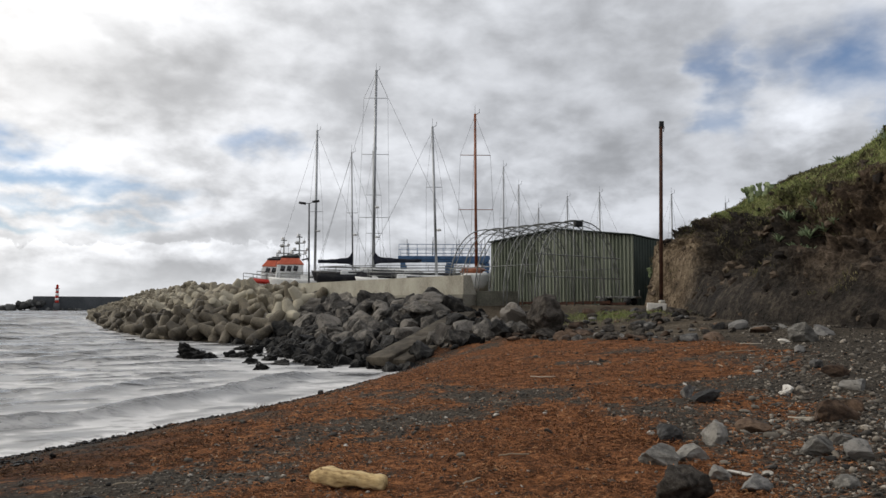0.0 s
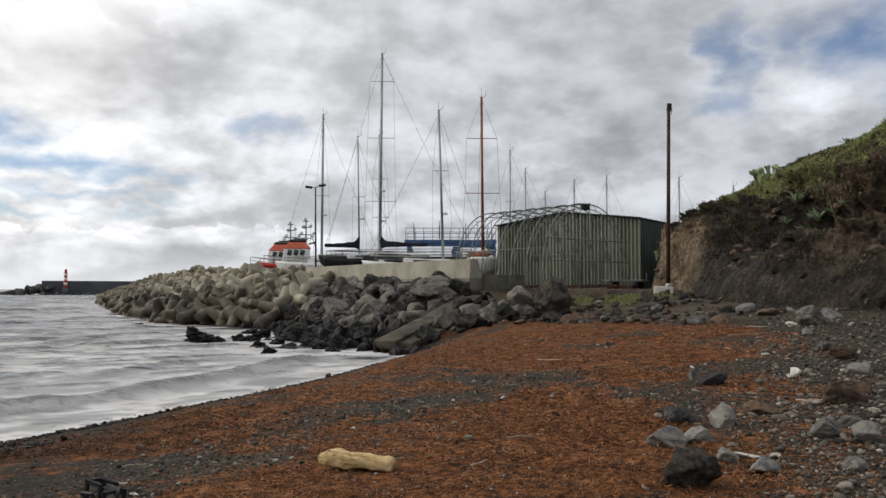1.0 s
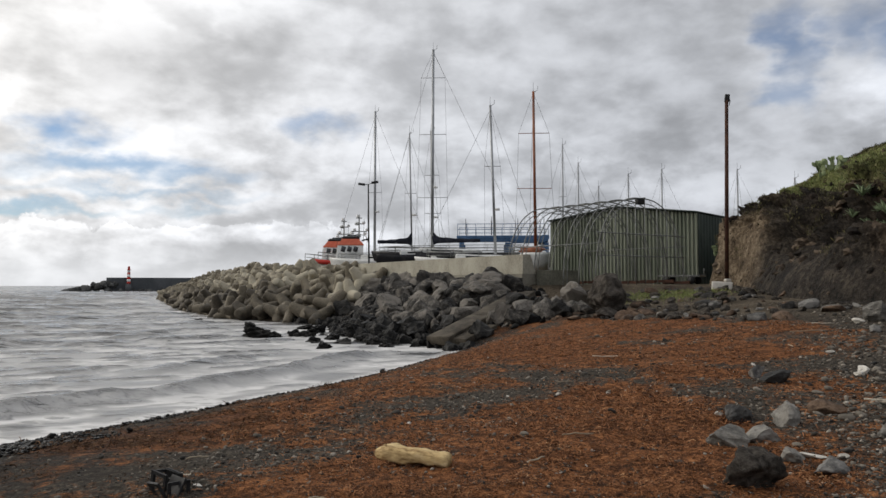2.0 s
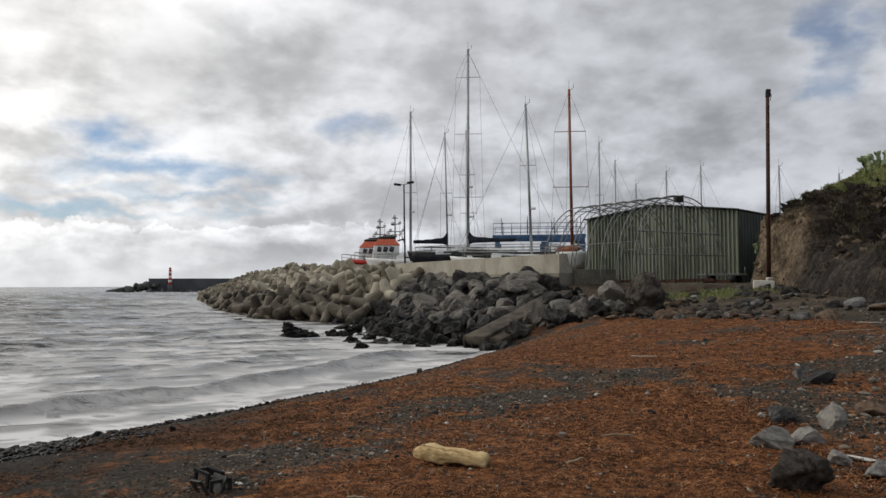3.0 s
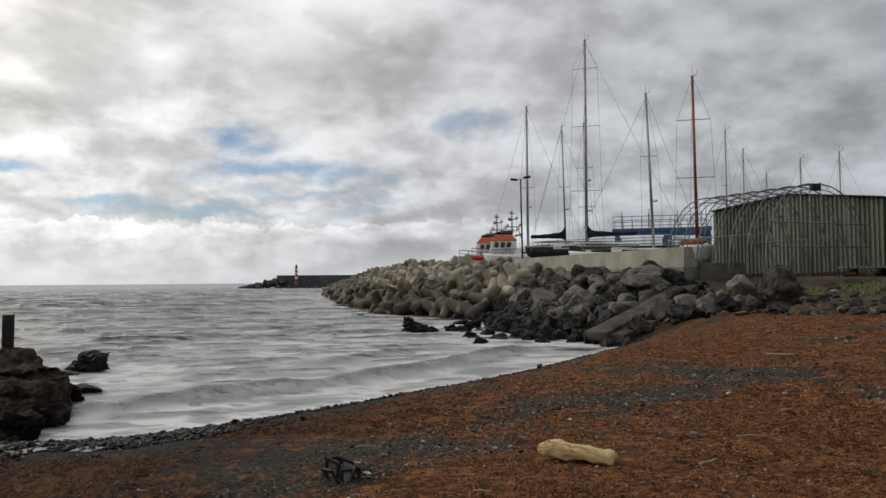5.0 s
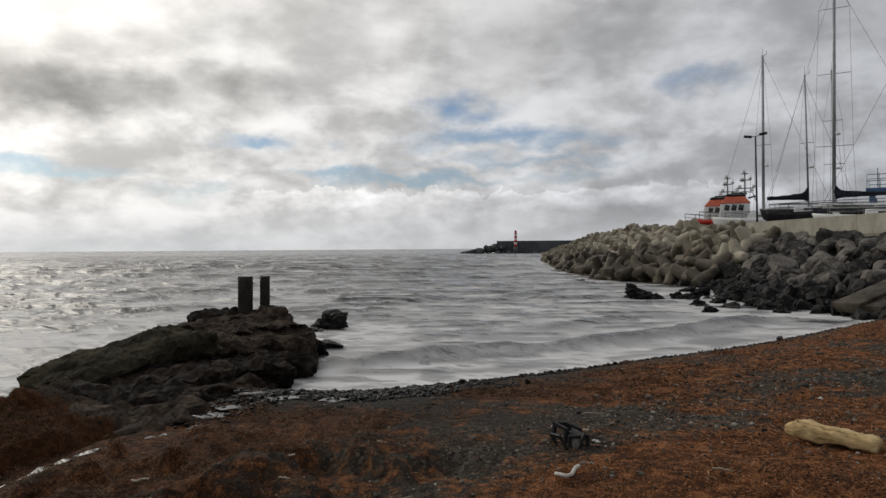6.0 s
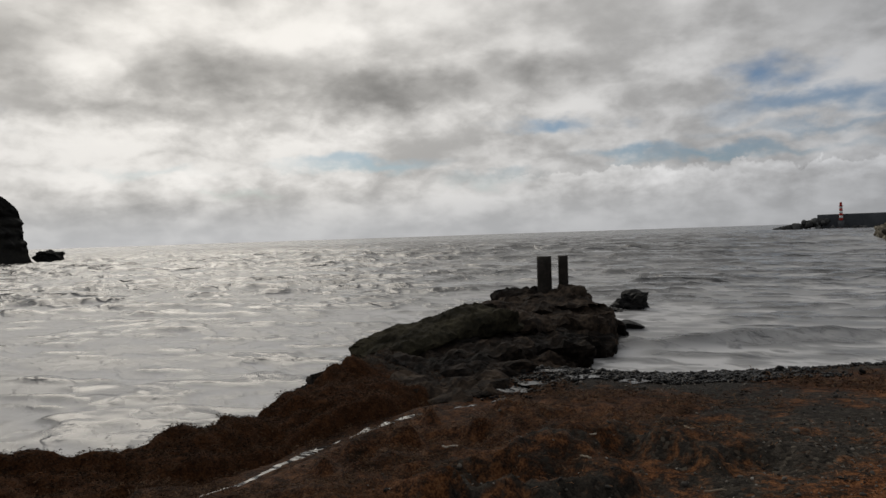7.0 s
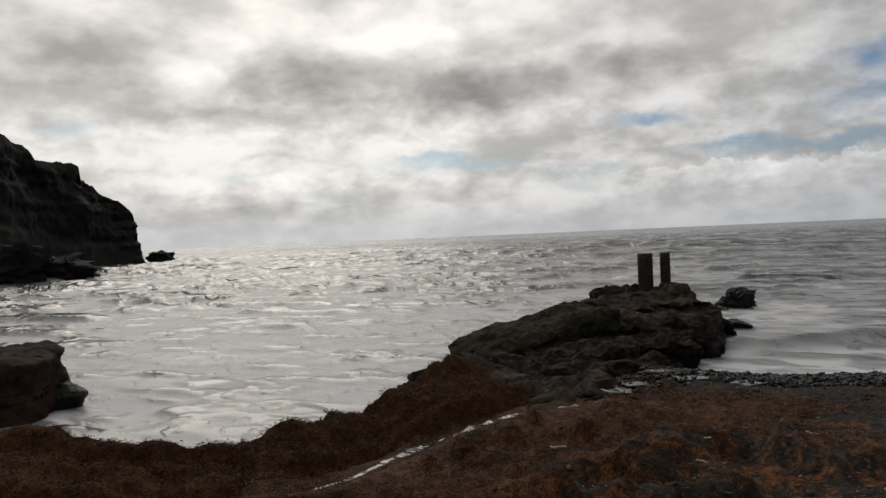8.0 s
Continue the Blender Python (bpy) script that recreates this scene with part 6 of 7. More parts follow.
def build_landing_things():
    for x, y, r, top in ((-14.27, 12.58, 0.185, 2.02), (-14.02, 13.0, 0.125, 2.02)):
        zb = pier_height(x, y) - 0.25
        post = thing("mooring_post", (x, y, zb), "weathered black timber mooring post on the ruined landing", "post", "mooring posts")
        bm = bmesh.new()
        rows = []
        for i in range(12):
            h = (top - zb) * i / 11
            rows.append([bm.verts.new(((r * (1 + 0.02 * math.sin(a * 3 + i * 0.4)) * math.cos(a)), r * (1 + 0.02 * math.sin(a * 5 - i * 0.3)) * math.sin(a), h + (0.008 * math.sin(2 * a + 1) if i == 11 else 0))) for a in [2 * math.pi * k / 14 for k in range(14)]])
        for r0, r1 in zip(rows, rows[1:]):
            for k in range(14):
                bm.faces.new((r0[k], r0[(k + 1) % 14], r1[(k + 1) % 14], r1[k]))
        bm.faces.new(rows[-1])
        part("timber", bm, M_POST, post)
    # courses of the ruin: plan, top, length, depth, height, turn, tilt
    courses = [(-14.2, 12.5, 1.10, 2.2, 2.0, 1.5, 49, 0), (-14.55, 12.15, 1.16, 1.2, 1.1, 0.3, 40, 2), (-13.7, 12.9, 1.26, 0.8, 0.7, 0.4, 58, -3),
               (-13.4, 11.75, 1.00, 2.7, 1.9, 1.4, 48, 1), (-12.6, 11.0, 0.80, 2.8, 1.6, 1.2, 46, -2), (-12.0, 10.3, 0.52, 2.6, 1.2, 0.9, 50, 3), (-12.65, 12.65, 0.55, 1.0, 0.9, 0.9, 60, 0),
               (-12.6, 9.7, 0.92, 1.9, 1.6, 1.3, 62, 3), (-11.5, 8.9, 0.62, 3.0, 1.5, 1.0, 55, 2), (-10.9, 8.2, 0.40, 2.2, 1.1, 0.7, 50, -4),
               (-11.6, 7.4, 0.58, 3.2, 1.9, 1.0, 68, -3), (-10.5, 6.7, 0.50, 2.9, 1.3, 0.9, 60, 4), (-9.7, 5.9, 0.42, 2.0, 1.0, 0.7, 55, 2), (-10.7, 5.4, 0.40, 2.2, 1.4, 0.9, 62, 3)]
    for i, (x, y, top, l, w, h, turn, tilt) in enumerate(courses):
        ob = part("block", ruin_block(l, w, h, 40 + i), M_PIERROCK, LANDING, smooth=False)
        ob.matrix_world = pose(x, y, top, tilt * 0.6, tilt, turn)
    slab = part("concrete_slab", ruin_block(3.2, 1.5, 0.5, 77, 0.6), M_PIERSLAB, LANDING, "tilted mossy concrete slab", smooth=False)
    slab.matrix_world = pose(-12.3, 7.75, 0.98, 4, -11, 84)
    # broken stones along the near side
    rnd = random.Random(71)
    for i in range(46):
        k = rnd.random()
        x, y = -9.2 - 3.2 * k + rnd.uniform(-0.5, 0.7), 5.6 + 7.0 * k + rnd.uniform(-0.6, 0.6)
        s = rnd.uniform(0.2, 0.6)
        lone_rock(x, y, (s * 1.3, s, s * 0.7), M_PIERROCK, "wet black block fallen from the ruined landing", 700 + i % 9, turn=rnd.uniform(0, 360), z=max(pier_height(x, y), float(land(np.array(x), np.array(y))) - 0.02), sink=0.25, group="blocks of the landing", cuts=12, rough=0.3, smooth=False, detail=3)


M_PIERROCK = surface("ruin_rock", three((0.008, 0.0068, 0.0057), (0.027, 0.0203, 0.0156), (0.085, 0.062, 0.044)), 1.8, 12, 0.8, 0.9, 0.06, vary=0.2, spec=0.06)
M_PIERSLAB = surface("mossy_slab", three((0.010, 0.0095, 0.0065), (0.029, 0.0255, 0.0165), (0.066, 0.058, 0.037)), 1.4, 10, 0.9, 0.6, 0.04, spec=0.04)
build_landing_things()

# ---- things on the beach ----


def build_beach_things():
    # bleached log
    zb = float(land(-0.9, 7.1))
    log = thing("driftwood_log", (-0.86, 7.06, zb), "pale yellow chunk of bleached driftwood lying on seaweed", "driftwood", turn=-16)
    bm = bmesh.new()
    rows = []
    for i in range(30):
        s = i / 29
        r = 0.098 * (1 + 0.08 * math.sin(s * 6 + 0.6)) * (0.5 + 0.5 * min(1, s * 8)) * (0.8 + 0.2 * min(1, (1 - s) * 20))
        rows.append([bm.verts.new((-0.41 + 0.82 * s, r * 1.4 * math.copysign(abs(math.cos(a)) ** 0.65, math.cos(a)), 0.07 + r * (0.95 if math.sin(a) > 0 else 0.6) * math.copysign(abs(math.sin(a)) ** 0.65, math.sin(a)) + 0.03 * (1 - s))) for a in [2 * math.pi * k / 20 for k in range(20)]])
    for r0, r1 in zip(rows, rows[1:]):
        for k in range(20):
            bm.faces.new((r0[k], r0[(k + 1) % 20], r1[(k + 1) % 20], r1[k]))
    bm.faces.new(rows[0])
    bm.faces.new(list(reversed(rows[-1])))
    for v in bm.verts:
        v.co += noise.noise_vector(v.co * 6) * 0.022 + noise.noise_vector(v.co * 17) * 0.016 + noise.noise_vector(v.co * 45) * 0.006
    part("trunk", bm, M_WOOD, log)
    part("knot", one(tube, (-0.30, -0.03, 0.15), (-0.31, -0.05, 0.20), 0.035, 0.02, 8), M_WOOD, log)
    # single rocks: plan, size, kind
    rows = [(2.29, 6.05, 0.66, 0.6, 0.58, M_DARK_ROCK, "dark pitted boulder half sunk in pebbles", 801), (2.67, 7.85, 0.82, 0.45, 0.34, M_GREY_ROCK, "pale grey angular rock on the seaweed", 802),
            (3.08, 8.0, 0.64, 0.46, 0.38, M_GREY_ROCK, "grey angular rock among pebbles", 803), (3.35, 9.45, 0.84, 0.5, 0.36, M_BEACH_ROCK, "rounded brown-grey rock among pebbles", 804),
            (3.71, 8.95, 0.58, 0.46, 0.42, M_GREY_ROCK, "grey angular rock among pebbles", 805), (4.55, 9.65, 0.62, 0.42, 0.30, M_RUST_ROCK, "low brown rock among pebbles", 806),
            (5.87, 9.98, 0.86, 0.55, 0.48, M_RUST_ROCK, "dark rust-brown boulder on the stones", 807), (5.02, 12.6, 0.90, 0.5, 0.36, M_BEACH_ROCK, "dark flat rock in the seaweed", 808),
            (4.90, 13.3, 0.6, 0.4, 0.36, M_BEACH_ROCK, "dark flat rock in the seaweed", 809), (10.7, 20.5, 1.15, 0.8, 0.66, M_GREY_ROCK, "large pale rock under the slope", 810),
            (6.6, 12.9, 0.3, 0.25, 0.2, M_PALE_ROCK, "small pale stone among pebbles", 811), (4.51, 7.8, 0.62, 0.4, 0.32, M_GREY_ROCK, "flat grey stone among pebbles", 812),
            (3.99, 6.35, 0.42, 0.3, 0.18, M_GREY_ROCK, "flat pale grey stone among pebbles", 813), (3.2, 6.55, 0.62, 0.4, 0.22, M_BEACH_ROCK, "flat brown-grey stone among pebbles", 814),
            (4.78, 7.42, 0.54, 0.45, 0.36, M_BEACH_ROCK, "dark angular rock among pebbles", 815), (6.5, 10.6, 0.7, 0.4, 0.35, M_RUST_ROCK, "flat brown rock at the edge of the slope", 816),
            (3.1, 9.65, 0.2, 0.13, 0.1, M_PALE_ROCK, "small white stone beside the rocks", 817), (12.1, 22.0, 0.9, 0.6, 0.4, M_BEACH_ROCK, "grey rock beside the large pale one", 818),
            (8.6, 15.6, 0.55, 0.4, 0.3, M_BEACH_ROCK, "grey rock at the foot of the slope", 819), (7.7, 12.6, 0.8, 0.5, 0.4, M_BEACH_ROCK, "grey rock at the foot of the slope", 820),
            (5.1, 8.3, 0.42, 0.32, 0.26, M_GREY_ROCK, "grey stone among pebbles", 821), (8.2, 14.2, 0.7, 0.45, 0.32, M_RUST_ROCK, "brown rock at the foot of the slope", 822),
            (9.6, 18.4, 0.6, 0.45, 0.3, M_BEACH_ROCK, "grey rock under the slope", 823), (3.08, 7.1, 0.44, 0.3, 0.22, M_GREY_ROCK, "flat pale grey stone among pebbles", 824),
            (6.0, 8.4, 0.8, 0.55, 0.42, M_BEACH_ROCK, "dark grey rock at the edge of the stones", 825), (5.6, 7.2, 0.5, 0.4, 0.3, M_GREY_ROCK, "grey rock at the edge of the stones", 826)]
    for x, y, a, b, c, m, label, seed in rows:
        k = 0.92 if y > 20 else 0.70
        chunk = seed == 801
        lone_rock(x, y, (a * k, b * k, c * k * (0.95 if chunk else 1.35)), m, label, seed, turn=seed * 37 % 360, rough=0.3 if chunk else 0.14, sink=0.22, cuts=2 if chunk else 9, smooth=chunk, group="rocks on the beach")
    # broken black crate
    crate = thing("plastic_crate", (-3.1, 6.0, float(land(-3.1, 6.0)) - 0.05), "broken black plastic crate half buried in seaweed", "crate", turn=-28)

    def frame_side(bm, w, h, t=0.022):
        for z in (t / 2, h - t / 2):
            box(bm, (0, 0, z), (w, t, t * 1.4))
        for k in (-1, 1):
            box(bm, (k * (w / 2 - t / 2), 0, h / 2), (t * 1.5, t, h))
    spots = (((-0.12, 0.02, 0), (0, 8, 0), 0.2, 0.22), ((-0.12, 0.2, 0), (0, 8, 0), 0.2, 0.2), ((-0.21, 0.11, 0.0), (0, 6, 90), 0.18, 0.21), ((0.07, -0.06, 0), (28, -6, -12), 0.2, 0.2), ((0.17, 0.03, 0), (0, 0, 70), 0.2, 0.17), ((0.05, 0.11, 0), (10, 0, -8), 0.2, 0.16))
    for p, r, w, h in spots:
        ob = part("side_frame", one(frame_side, w, h), M_BLACK, crate, smooth=False)
        ob.matrix_local = pose(*p, *r)
    part("panel", one(box, (0.11, 0.03, 0.1), (0.25, 0.22, 0.02), (64, 0, -12), 0.004), M_BLACK, crate, smooth=False)
    part("panel", one(box, (-0.12, 0.2, 0.10), (0.2, 0.02, 0.2), (8, 8, 4), 0.004), M_BLACK, crate, smooth=False)
    # sticks and pale bits
    rnd = random.Random(91)
    sticks = [(1.02, 8.32, 0.38, 8), (2.72, 17.0, 0.6, 4), (0.42, 6.9, 0.34, 55), (8.33, 19.2, 1.2, 20), (-3.76, 4.2, 0.17, 60), (-1.56, 5.6, 0.16, 5), (-3.1, 6.5, 0.12, -5), (6.9, 16.8, 0.5, 80),
              (5.7, 10.1, 0.9, 6), (-1.95, 9.3, 0.16, 10), (1.4, 13.5, 0.3, 15), (-5.2, 4.4, 0.12, 40), (-4.8, 5.3, 0.12, -30), (-4.5, 3.6, 0.1, 10), (-5.6, 3.1, 0.14, 70), (6.1, 7.6, 0.8, 12), (-3.4, 7.6, 0.25, 30), (9.3, 20.6, 0.6, -10)]
    for x, y, l, a in sticks:
        st = thing("stick", (x, y, float(land(x, y)) + 0.02), "thin bleached stick lying on the seaweed", "stick", "washed-up sticks", turn=a)
        pts = [Vector((-l / 2 + l * k / 5, rnd.uniform(-0.02, 0.02) * l, 0.015 + rnd.uniform(0, 0.02))) for k in range(6)]
        part("twig", one(pipe, pts, 0.007 + 0.005 * l, 7), M_STICK, st)
    # curled white strip beside the crate
    strip = thing("plastic_strip", (-2.70, 5.08, float(land(-2.7, 5.08)) + 0.02), "curled white plastic strip on the seaweed", "litter", turn=10)
    part("strip_body", one(pipe, [(-0.11, 0.05, 0.0), (-0.07, -0.02, 0.02), (0.0, -0.05, 0.02), (0.04, -0.02, 0.03), (0.05, 0.08, 0.06), (0.06, 0.17, 0.05)], 0.017, 8), M_PALE_ROCK, strip)
    scrap = [(-2.85, 6.2, 0.10, 0.05), (6.45, 12.7, 0.28, 0.16), (10.2, 20.5, 0.4, 0.26), (3.32, 7.15, 0.34, 0.1), (2.05, 12.4, 0.1, 0.08), (-1.2, 10.0, 0.09, 0.06), (0.3, 12.5, 0.09, 0.06), (7.2, 15.5, 0.2, 0.12), (3.6, 7.1, 0.16, 0.1), (5.3, 14.6, 0.12, 0.1)]
    for i, (x, y, a, b) in enumerate(scrap):
        lone_rock(x, y, (a, b, b * 0.7), M_PALE_ROCK, "small pale washed-up fragment among the stones", 850 + i, turn=i * 50, sink=0.1, group="pale fragments", detail=2, name="fragment", category="fragment")


build_beach_things()

# ---- plants on the slope ----


def hill_spot(x, y):
    X, Y, Z, q = HILL
    k = np.argmin((X - x) ** 2 + (Y - y) ** 2)
    return float(X.ravel()[k]), float(Y.ravel()[k]), float(Z.ravel()[k])


def leaf_mesh():
    bm = bmesh.new()
    rows = []
    for i in range(7):
        s = i / 6
        w = 0.075 * (0.75 + 0.6 * math.sin(s * math.pi * 0.8)) * (1 - s ** 3) + 0.002
        c = Vector((0, s * 0.55, 0.9 * s - 0.28 * s * s))
        rows.append([bm.verts.new(c + Vector((k * w, 0.0, abs(k) * w * 0.45))) for k in (-1, 0, 1)] + [bm.verts.new(c + Vector((0, 0.01, -0.03 * (1 - s))))])
    for r0, r1 in zip(rows, rows[1:]):
        for a, b in ((0, 1), (1, 2), (2, 3), (3, 0)):
            bm.faces.new((r0[a], r0[b], r1[b], r1[a]))
    me = bpy.data.meshes.new("leaf")
    bm.to_mesh(me)
    bm.free()
    me.polygons.foreach_set("use_smooth", [True] * len(me.polygons))
    me.materials.append(M_AGAVE)
    return me


M_SLOPEROCK = surface("slope_rock", three((0.012, 0.009, 0.007), (0.042, 0.031, 0.023), (0.11, 0.083, 0.06)), 1.2, 9, 0.9, 0.8, 0.06, island=0.5)


M_OUTCROP = surface("outcrop_rock", three((0.013, 0.010, 0.0075), (0.055, 0.042, 0.031), (0.15, 0.115, 0.083)), 2.2, 14, 0.9, 0.9, 0.08, vary=0.25)
M_DRY = surface("dry_grass", [(0.1, (0.03, 0.03, 0.013)), (0.5, (0.11, 0.10, 0.045)), (0.9, (0.26, 0.22, 0.11))], 0.6, 8, 0.8, 0.1, 0.01, island=0.6)


def build_plants():
    rnd = random.Random(101)
    leaf = leaf_mesh()
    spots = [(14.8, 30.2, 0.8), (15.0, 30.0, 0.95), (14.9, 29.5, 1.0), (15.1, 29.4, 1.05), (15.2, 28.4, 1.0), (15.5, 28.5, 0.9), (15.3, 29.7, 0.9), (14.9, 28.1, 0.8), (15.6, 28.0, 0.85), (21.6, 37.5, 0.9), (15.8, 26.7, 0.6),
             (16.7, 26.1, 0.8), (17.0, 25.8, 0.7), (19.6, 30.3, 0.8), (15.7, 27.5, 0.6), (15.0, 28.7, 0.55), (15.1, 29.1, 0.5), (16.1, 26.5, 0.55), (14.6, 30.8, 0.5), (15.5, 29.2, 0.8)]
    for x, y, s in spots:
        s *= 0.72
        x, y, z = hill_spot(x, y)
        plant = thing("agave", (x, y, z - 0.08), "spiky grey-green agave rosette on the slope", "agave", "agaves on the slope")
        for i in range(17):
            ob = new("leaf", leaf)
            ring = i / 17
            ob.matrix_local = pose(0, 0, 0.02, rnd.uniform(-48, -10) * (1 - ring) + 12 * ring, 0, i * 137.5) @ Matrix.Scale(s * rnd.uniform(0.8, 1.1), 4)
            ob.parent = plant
    for cx, cy, s in ((18.1, 40.1, 0.9), (18.6, 39.5, 0.7), (13.3, 43.3, 0.5)):
        x, y, z = hill_spot(cx, cy)
        pear = thing("prickly_pear", (x, y, z - 0.1), "prickly pear cactus with flat pale green pads", "cactus", "prickly pears")

        def pad(base, lean, turn, size, depth):
            bm = bmesh.new()
            bmesh.ops.create_uvsphere(bm, u_segments=12, v_segments=8, radius=1.0, matrix=Matrix.Diagonal((size * 0.62, size * 0.12, size, 1)))
            ob = part("pad", bm, M_CACTUS, pear)
            m = Matrix.Translation(base) @ pose(0, 0, 0, 0, lean, turn)
            ob.matrix_local = m @ Matrix.Translation((0, 0, size * 0.92))
            tip = m @ Vector((0, 0, size * 1.75))
            if depth:
                for k in range(rnd.choice((2, 2, 3))):
                    pad(tip, lean + rnd.uniform(-55, 55), turn + rnd.uniform(-50, 50), size * 0.85, depth - 1)
        for k in range(3):
            pad(Vector((rnd.uniform(-0.4, 0.4), rnd.uniform(-0.3, 0.3), 0)) * s, rnd.uniform(-35, 35), rnd.uniform(-40, 40), 0.27 * s, 2)
    # dark outcrops under the crest
    for i, (cx, cy, size) in enumerate(((15.3, 28.1, 1.7), (15.1, 30.6, 1.3), (14.8, 32.4, 1.2), (16.5, 26.2, 1.5), (16.2, 25.2, 1.4), (14.7, 31.2, 0.9), (14.8, 38.6, 1.3), (14.7, 37.0, 1.1), (14.2, 33.2, 1.0))):
        x, y, z = hill_spot(cx, cy)
        lone_rock(x + 0.35 * size, y + 0.2 * size, (size * 1.5, size, size * 0.8), M_OUTCROP, "dark craggy outcrop in the earth slope", 570 + i, turn=i * 47, z=z - 0.95 * size, sink=0.0, group="outcrops on the slope", cuts=12, rough=0.4, name="outcrop")
    # half-buried rocks over the slope
    X, Y, Z, q = HILL
    lumps = []
    keep = np.flatnonzero(((q > 0.0) & (q < 0.95) & (Y > 14) & (Y < 44)).ravel())
    for i in np.random.default_rng(17).choice(keep, 1100):
        s = 0.06 + 0.42 * rnd.random() ** 4
        lumps.append(pose(X.ravel()[i], Y.ravel()[i], Z.ravel()[i] - 0.18 * s, rnd.uniform(0, 360), rnd.uniform(0, 360), 0) @ Matrix.Diagonal((s * 1.4, s, s, 1)))
    join_copies("slope_rocks", rock_mesh(560, M_SLOPEROCK, 2, 11, 0.3, 0.85), lumps, M_SLOPEROCK, "brown rocks half buried in the earth slope", "rocks", smooth=False)
    # grass and low scrub, as one sheet of blades each
    X, Y, Z, q = HILL
    rng = np.random.default_rng(7)

    def blades(name, keep, n, h, w, material, label, category):
        idx = rng.choice(np.flatnonzero(keep.ravel()), n)
        j = rng.normal(0, 0.10, (n, 3))
        p = np.column_stack([X.ravel()[idx], Y.ravel()[idx], Z.ravel()[idx]]) + j * (1, 1, 0.3)
        a = rng.uniform(0, 2 * math.pi, n)
        hh = h * rng.uniform(0.4, 1.2, n)
        ww = w * rng.uniform(0.6, 1.3, n)
        side = np.column_stack([np.cos(a), np.sin(a), np.zeros(n)]) * ww[:, None]
        bend = np.column_stack([rng.normal(0, 0.35, n), rng.normal(0, 0.35, n), np.ones(n)]) * hh[:, None]
        low = p - (0, 0, 0.04)
        mid = low + bend * (0.55, 0.55, 0.62)
        tip = low + bend * (1.2, 1.2, 1.0)
        v = np.stack([low - side, low + side, mid - side * 0.7, mid + side * 0.7, tip], 1).reshape(-1, 3)
        o = np.arange(n)[:, None] * 5
        f = (o + np.array([[0, 1, 3, 2]])).tolist() + (o + np.array([[2, 3, 4]])).tolist()
        ob = mesh_object(name, v, f, material)
        tagged(ob, label, category, kind="stuff")
    patch = fbm(X * 0.45, Y * 0.45, 0, 4, 151)
    seen = (Y > 17) & (Y < 46)
    blades("grass", seen & (q > 0.34) & (q < 1.6) & (patch > 0.50 - 0.14 * step(0.8, 1.0, q)) & ((Y > 25) | (q > 0.95)), 64000, 0.13, 0.017, M_GRASS, "rough green grass on the upper slope", "grass")
    tufts = fbm(X * 0.9, Y * 0.9, Z * 0.9, 3, 157)
    blades("dry_tufts", seen & (q > 0.05) & (q < 0.8) & (tufts > 0.60), 26000, 0.13, 0.016, M_DRY, "dry brownish tufts scattered over the earth slope", "grass")
    blades("scrub", seen & (q > 0.3) & (q < 1.2) & (Y > 28) & (patch < 0.48), 34000, 0.14, 0.022, M_SHRUB, "low dark scrub on the slope", "scrub")


build_plants()


def build_verge():
    """Tufts of yellowish grass on the rubble in front of the shed."""
    rng = np.random.default_rng(11)
    n = 3000
    x, y = rng.normal(9.0, 1.7, n), rng.normal(36.6, 1.4, n)
    z = land(x, y)
    a, h = rng.uniform(0, 2 * math.pi, n), rng.uniform(0.05, 0.17, n)
    side = np.column_stack([np.cos(a), np.sin(a), 0 * a]) * 0.014
    base = np.column_stack([x, y, z + 0.02])
    tip = base + np.column_stack([rng.normal(0, 0.07, n), rng.normal(0, 0.07, n), h])
    v = np.stack([base - side, base + side, tip], 1).reshape(-1, 3)
    f = (np.arange(n)[:, None] * 3 + np.array([[0, 1, 2]])).tolist()
    tagged(mesh_object("verge_grass", v, f, M_GRASS), "short yellow-green grass on the rubble before the shed", "grass", kind="stuff")


build_verge()

# ---- loose pebbles and wrack ----


def icosphere(detail):
    bm = bmesh.new()
    bmesh.ops.create_icosphere(bm, subdivisions=detail, radius=0.5)
    v = np.array([q.co[:] for q in bm.verts])
    f = np.array([[q.index for q in p.verts] for p in bm.faces])
    bm.free()
    return v, f


def pebbles(name, x, y, size, material, label, rng, detail=2, lift=0.18, z=None):
    v0, f0 = icosphere(detail)
    n = len(x)
    z = (land(x, y) if z is None else z)
    ax = np.column_stack([rng.uniform(0.9, 1.5, n), rng.uniform(0.7, 1.05, n), rng.uniform(0.42, 0.75, n)]) * size[:, None]
    lump = 1 + 0.42 * (rng.random((n, len(v0))) - 0.5)
    v = v0[None] * lump[:, :, None] * ax[:, None, :]
    a, t = rng.uniform(0, 2 * math.pi, n), rng.normal(0, 0.3, n)
    ct, stt = np.cos(t)[:, None], np.sin(t)[:, None]
    vx, vz = v[..., 0] * ct - v[..., 2] * stt, v[..., 0] * stt + v[..., 2] * ct
    c, s = np.cos(a)[:, None], np.sin(a)[:, None]
    out = np.stack([vx * c - v[..., 1] * s + x[:, None], vx * s + v[..., 1] * c + y[:, None], vz + (z + lift * size)[:, None]], -1)
    f = (np.arange(n)[:, None, None] * len(v0) + f0[None]).reshape(-1, 3)
    return tagged(mesh_object(name, out.reshape(-1, 3), f, material), label, "pebbles", kind="stuff")


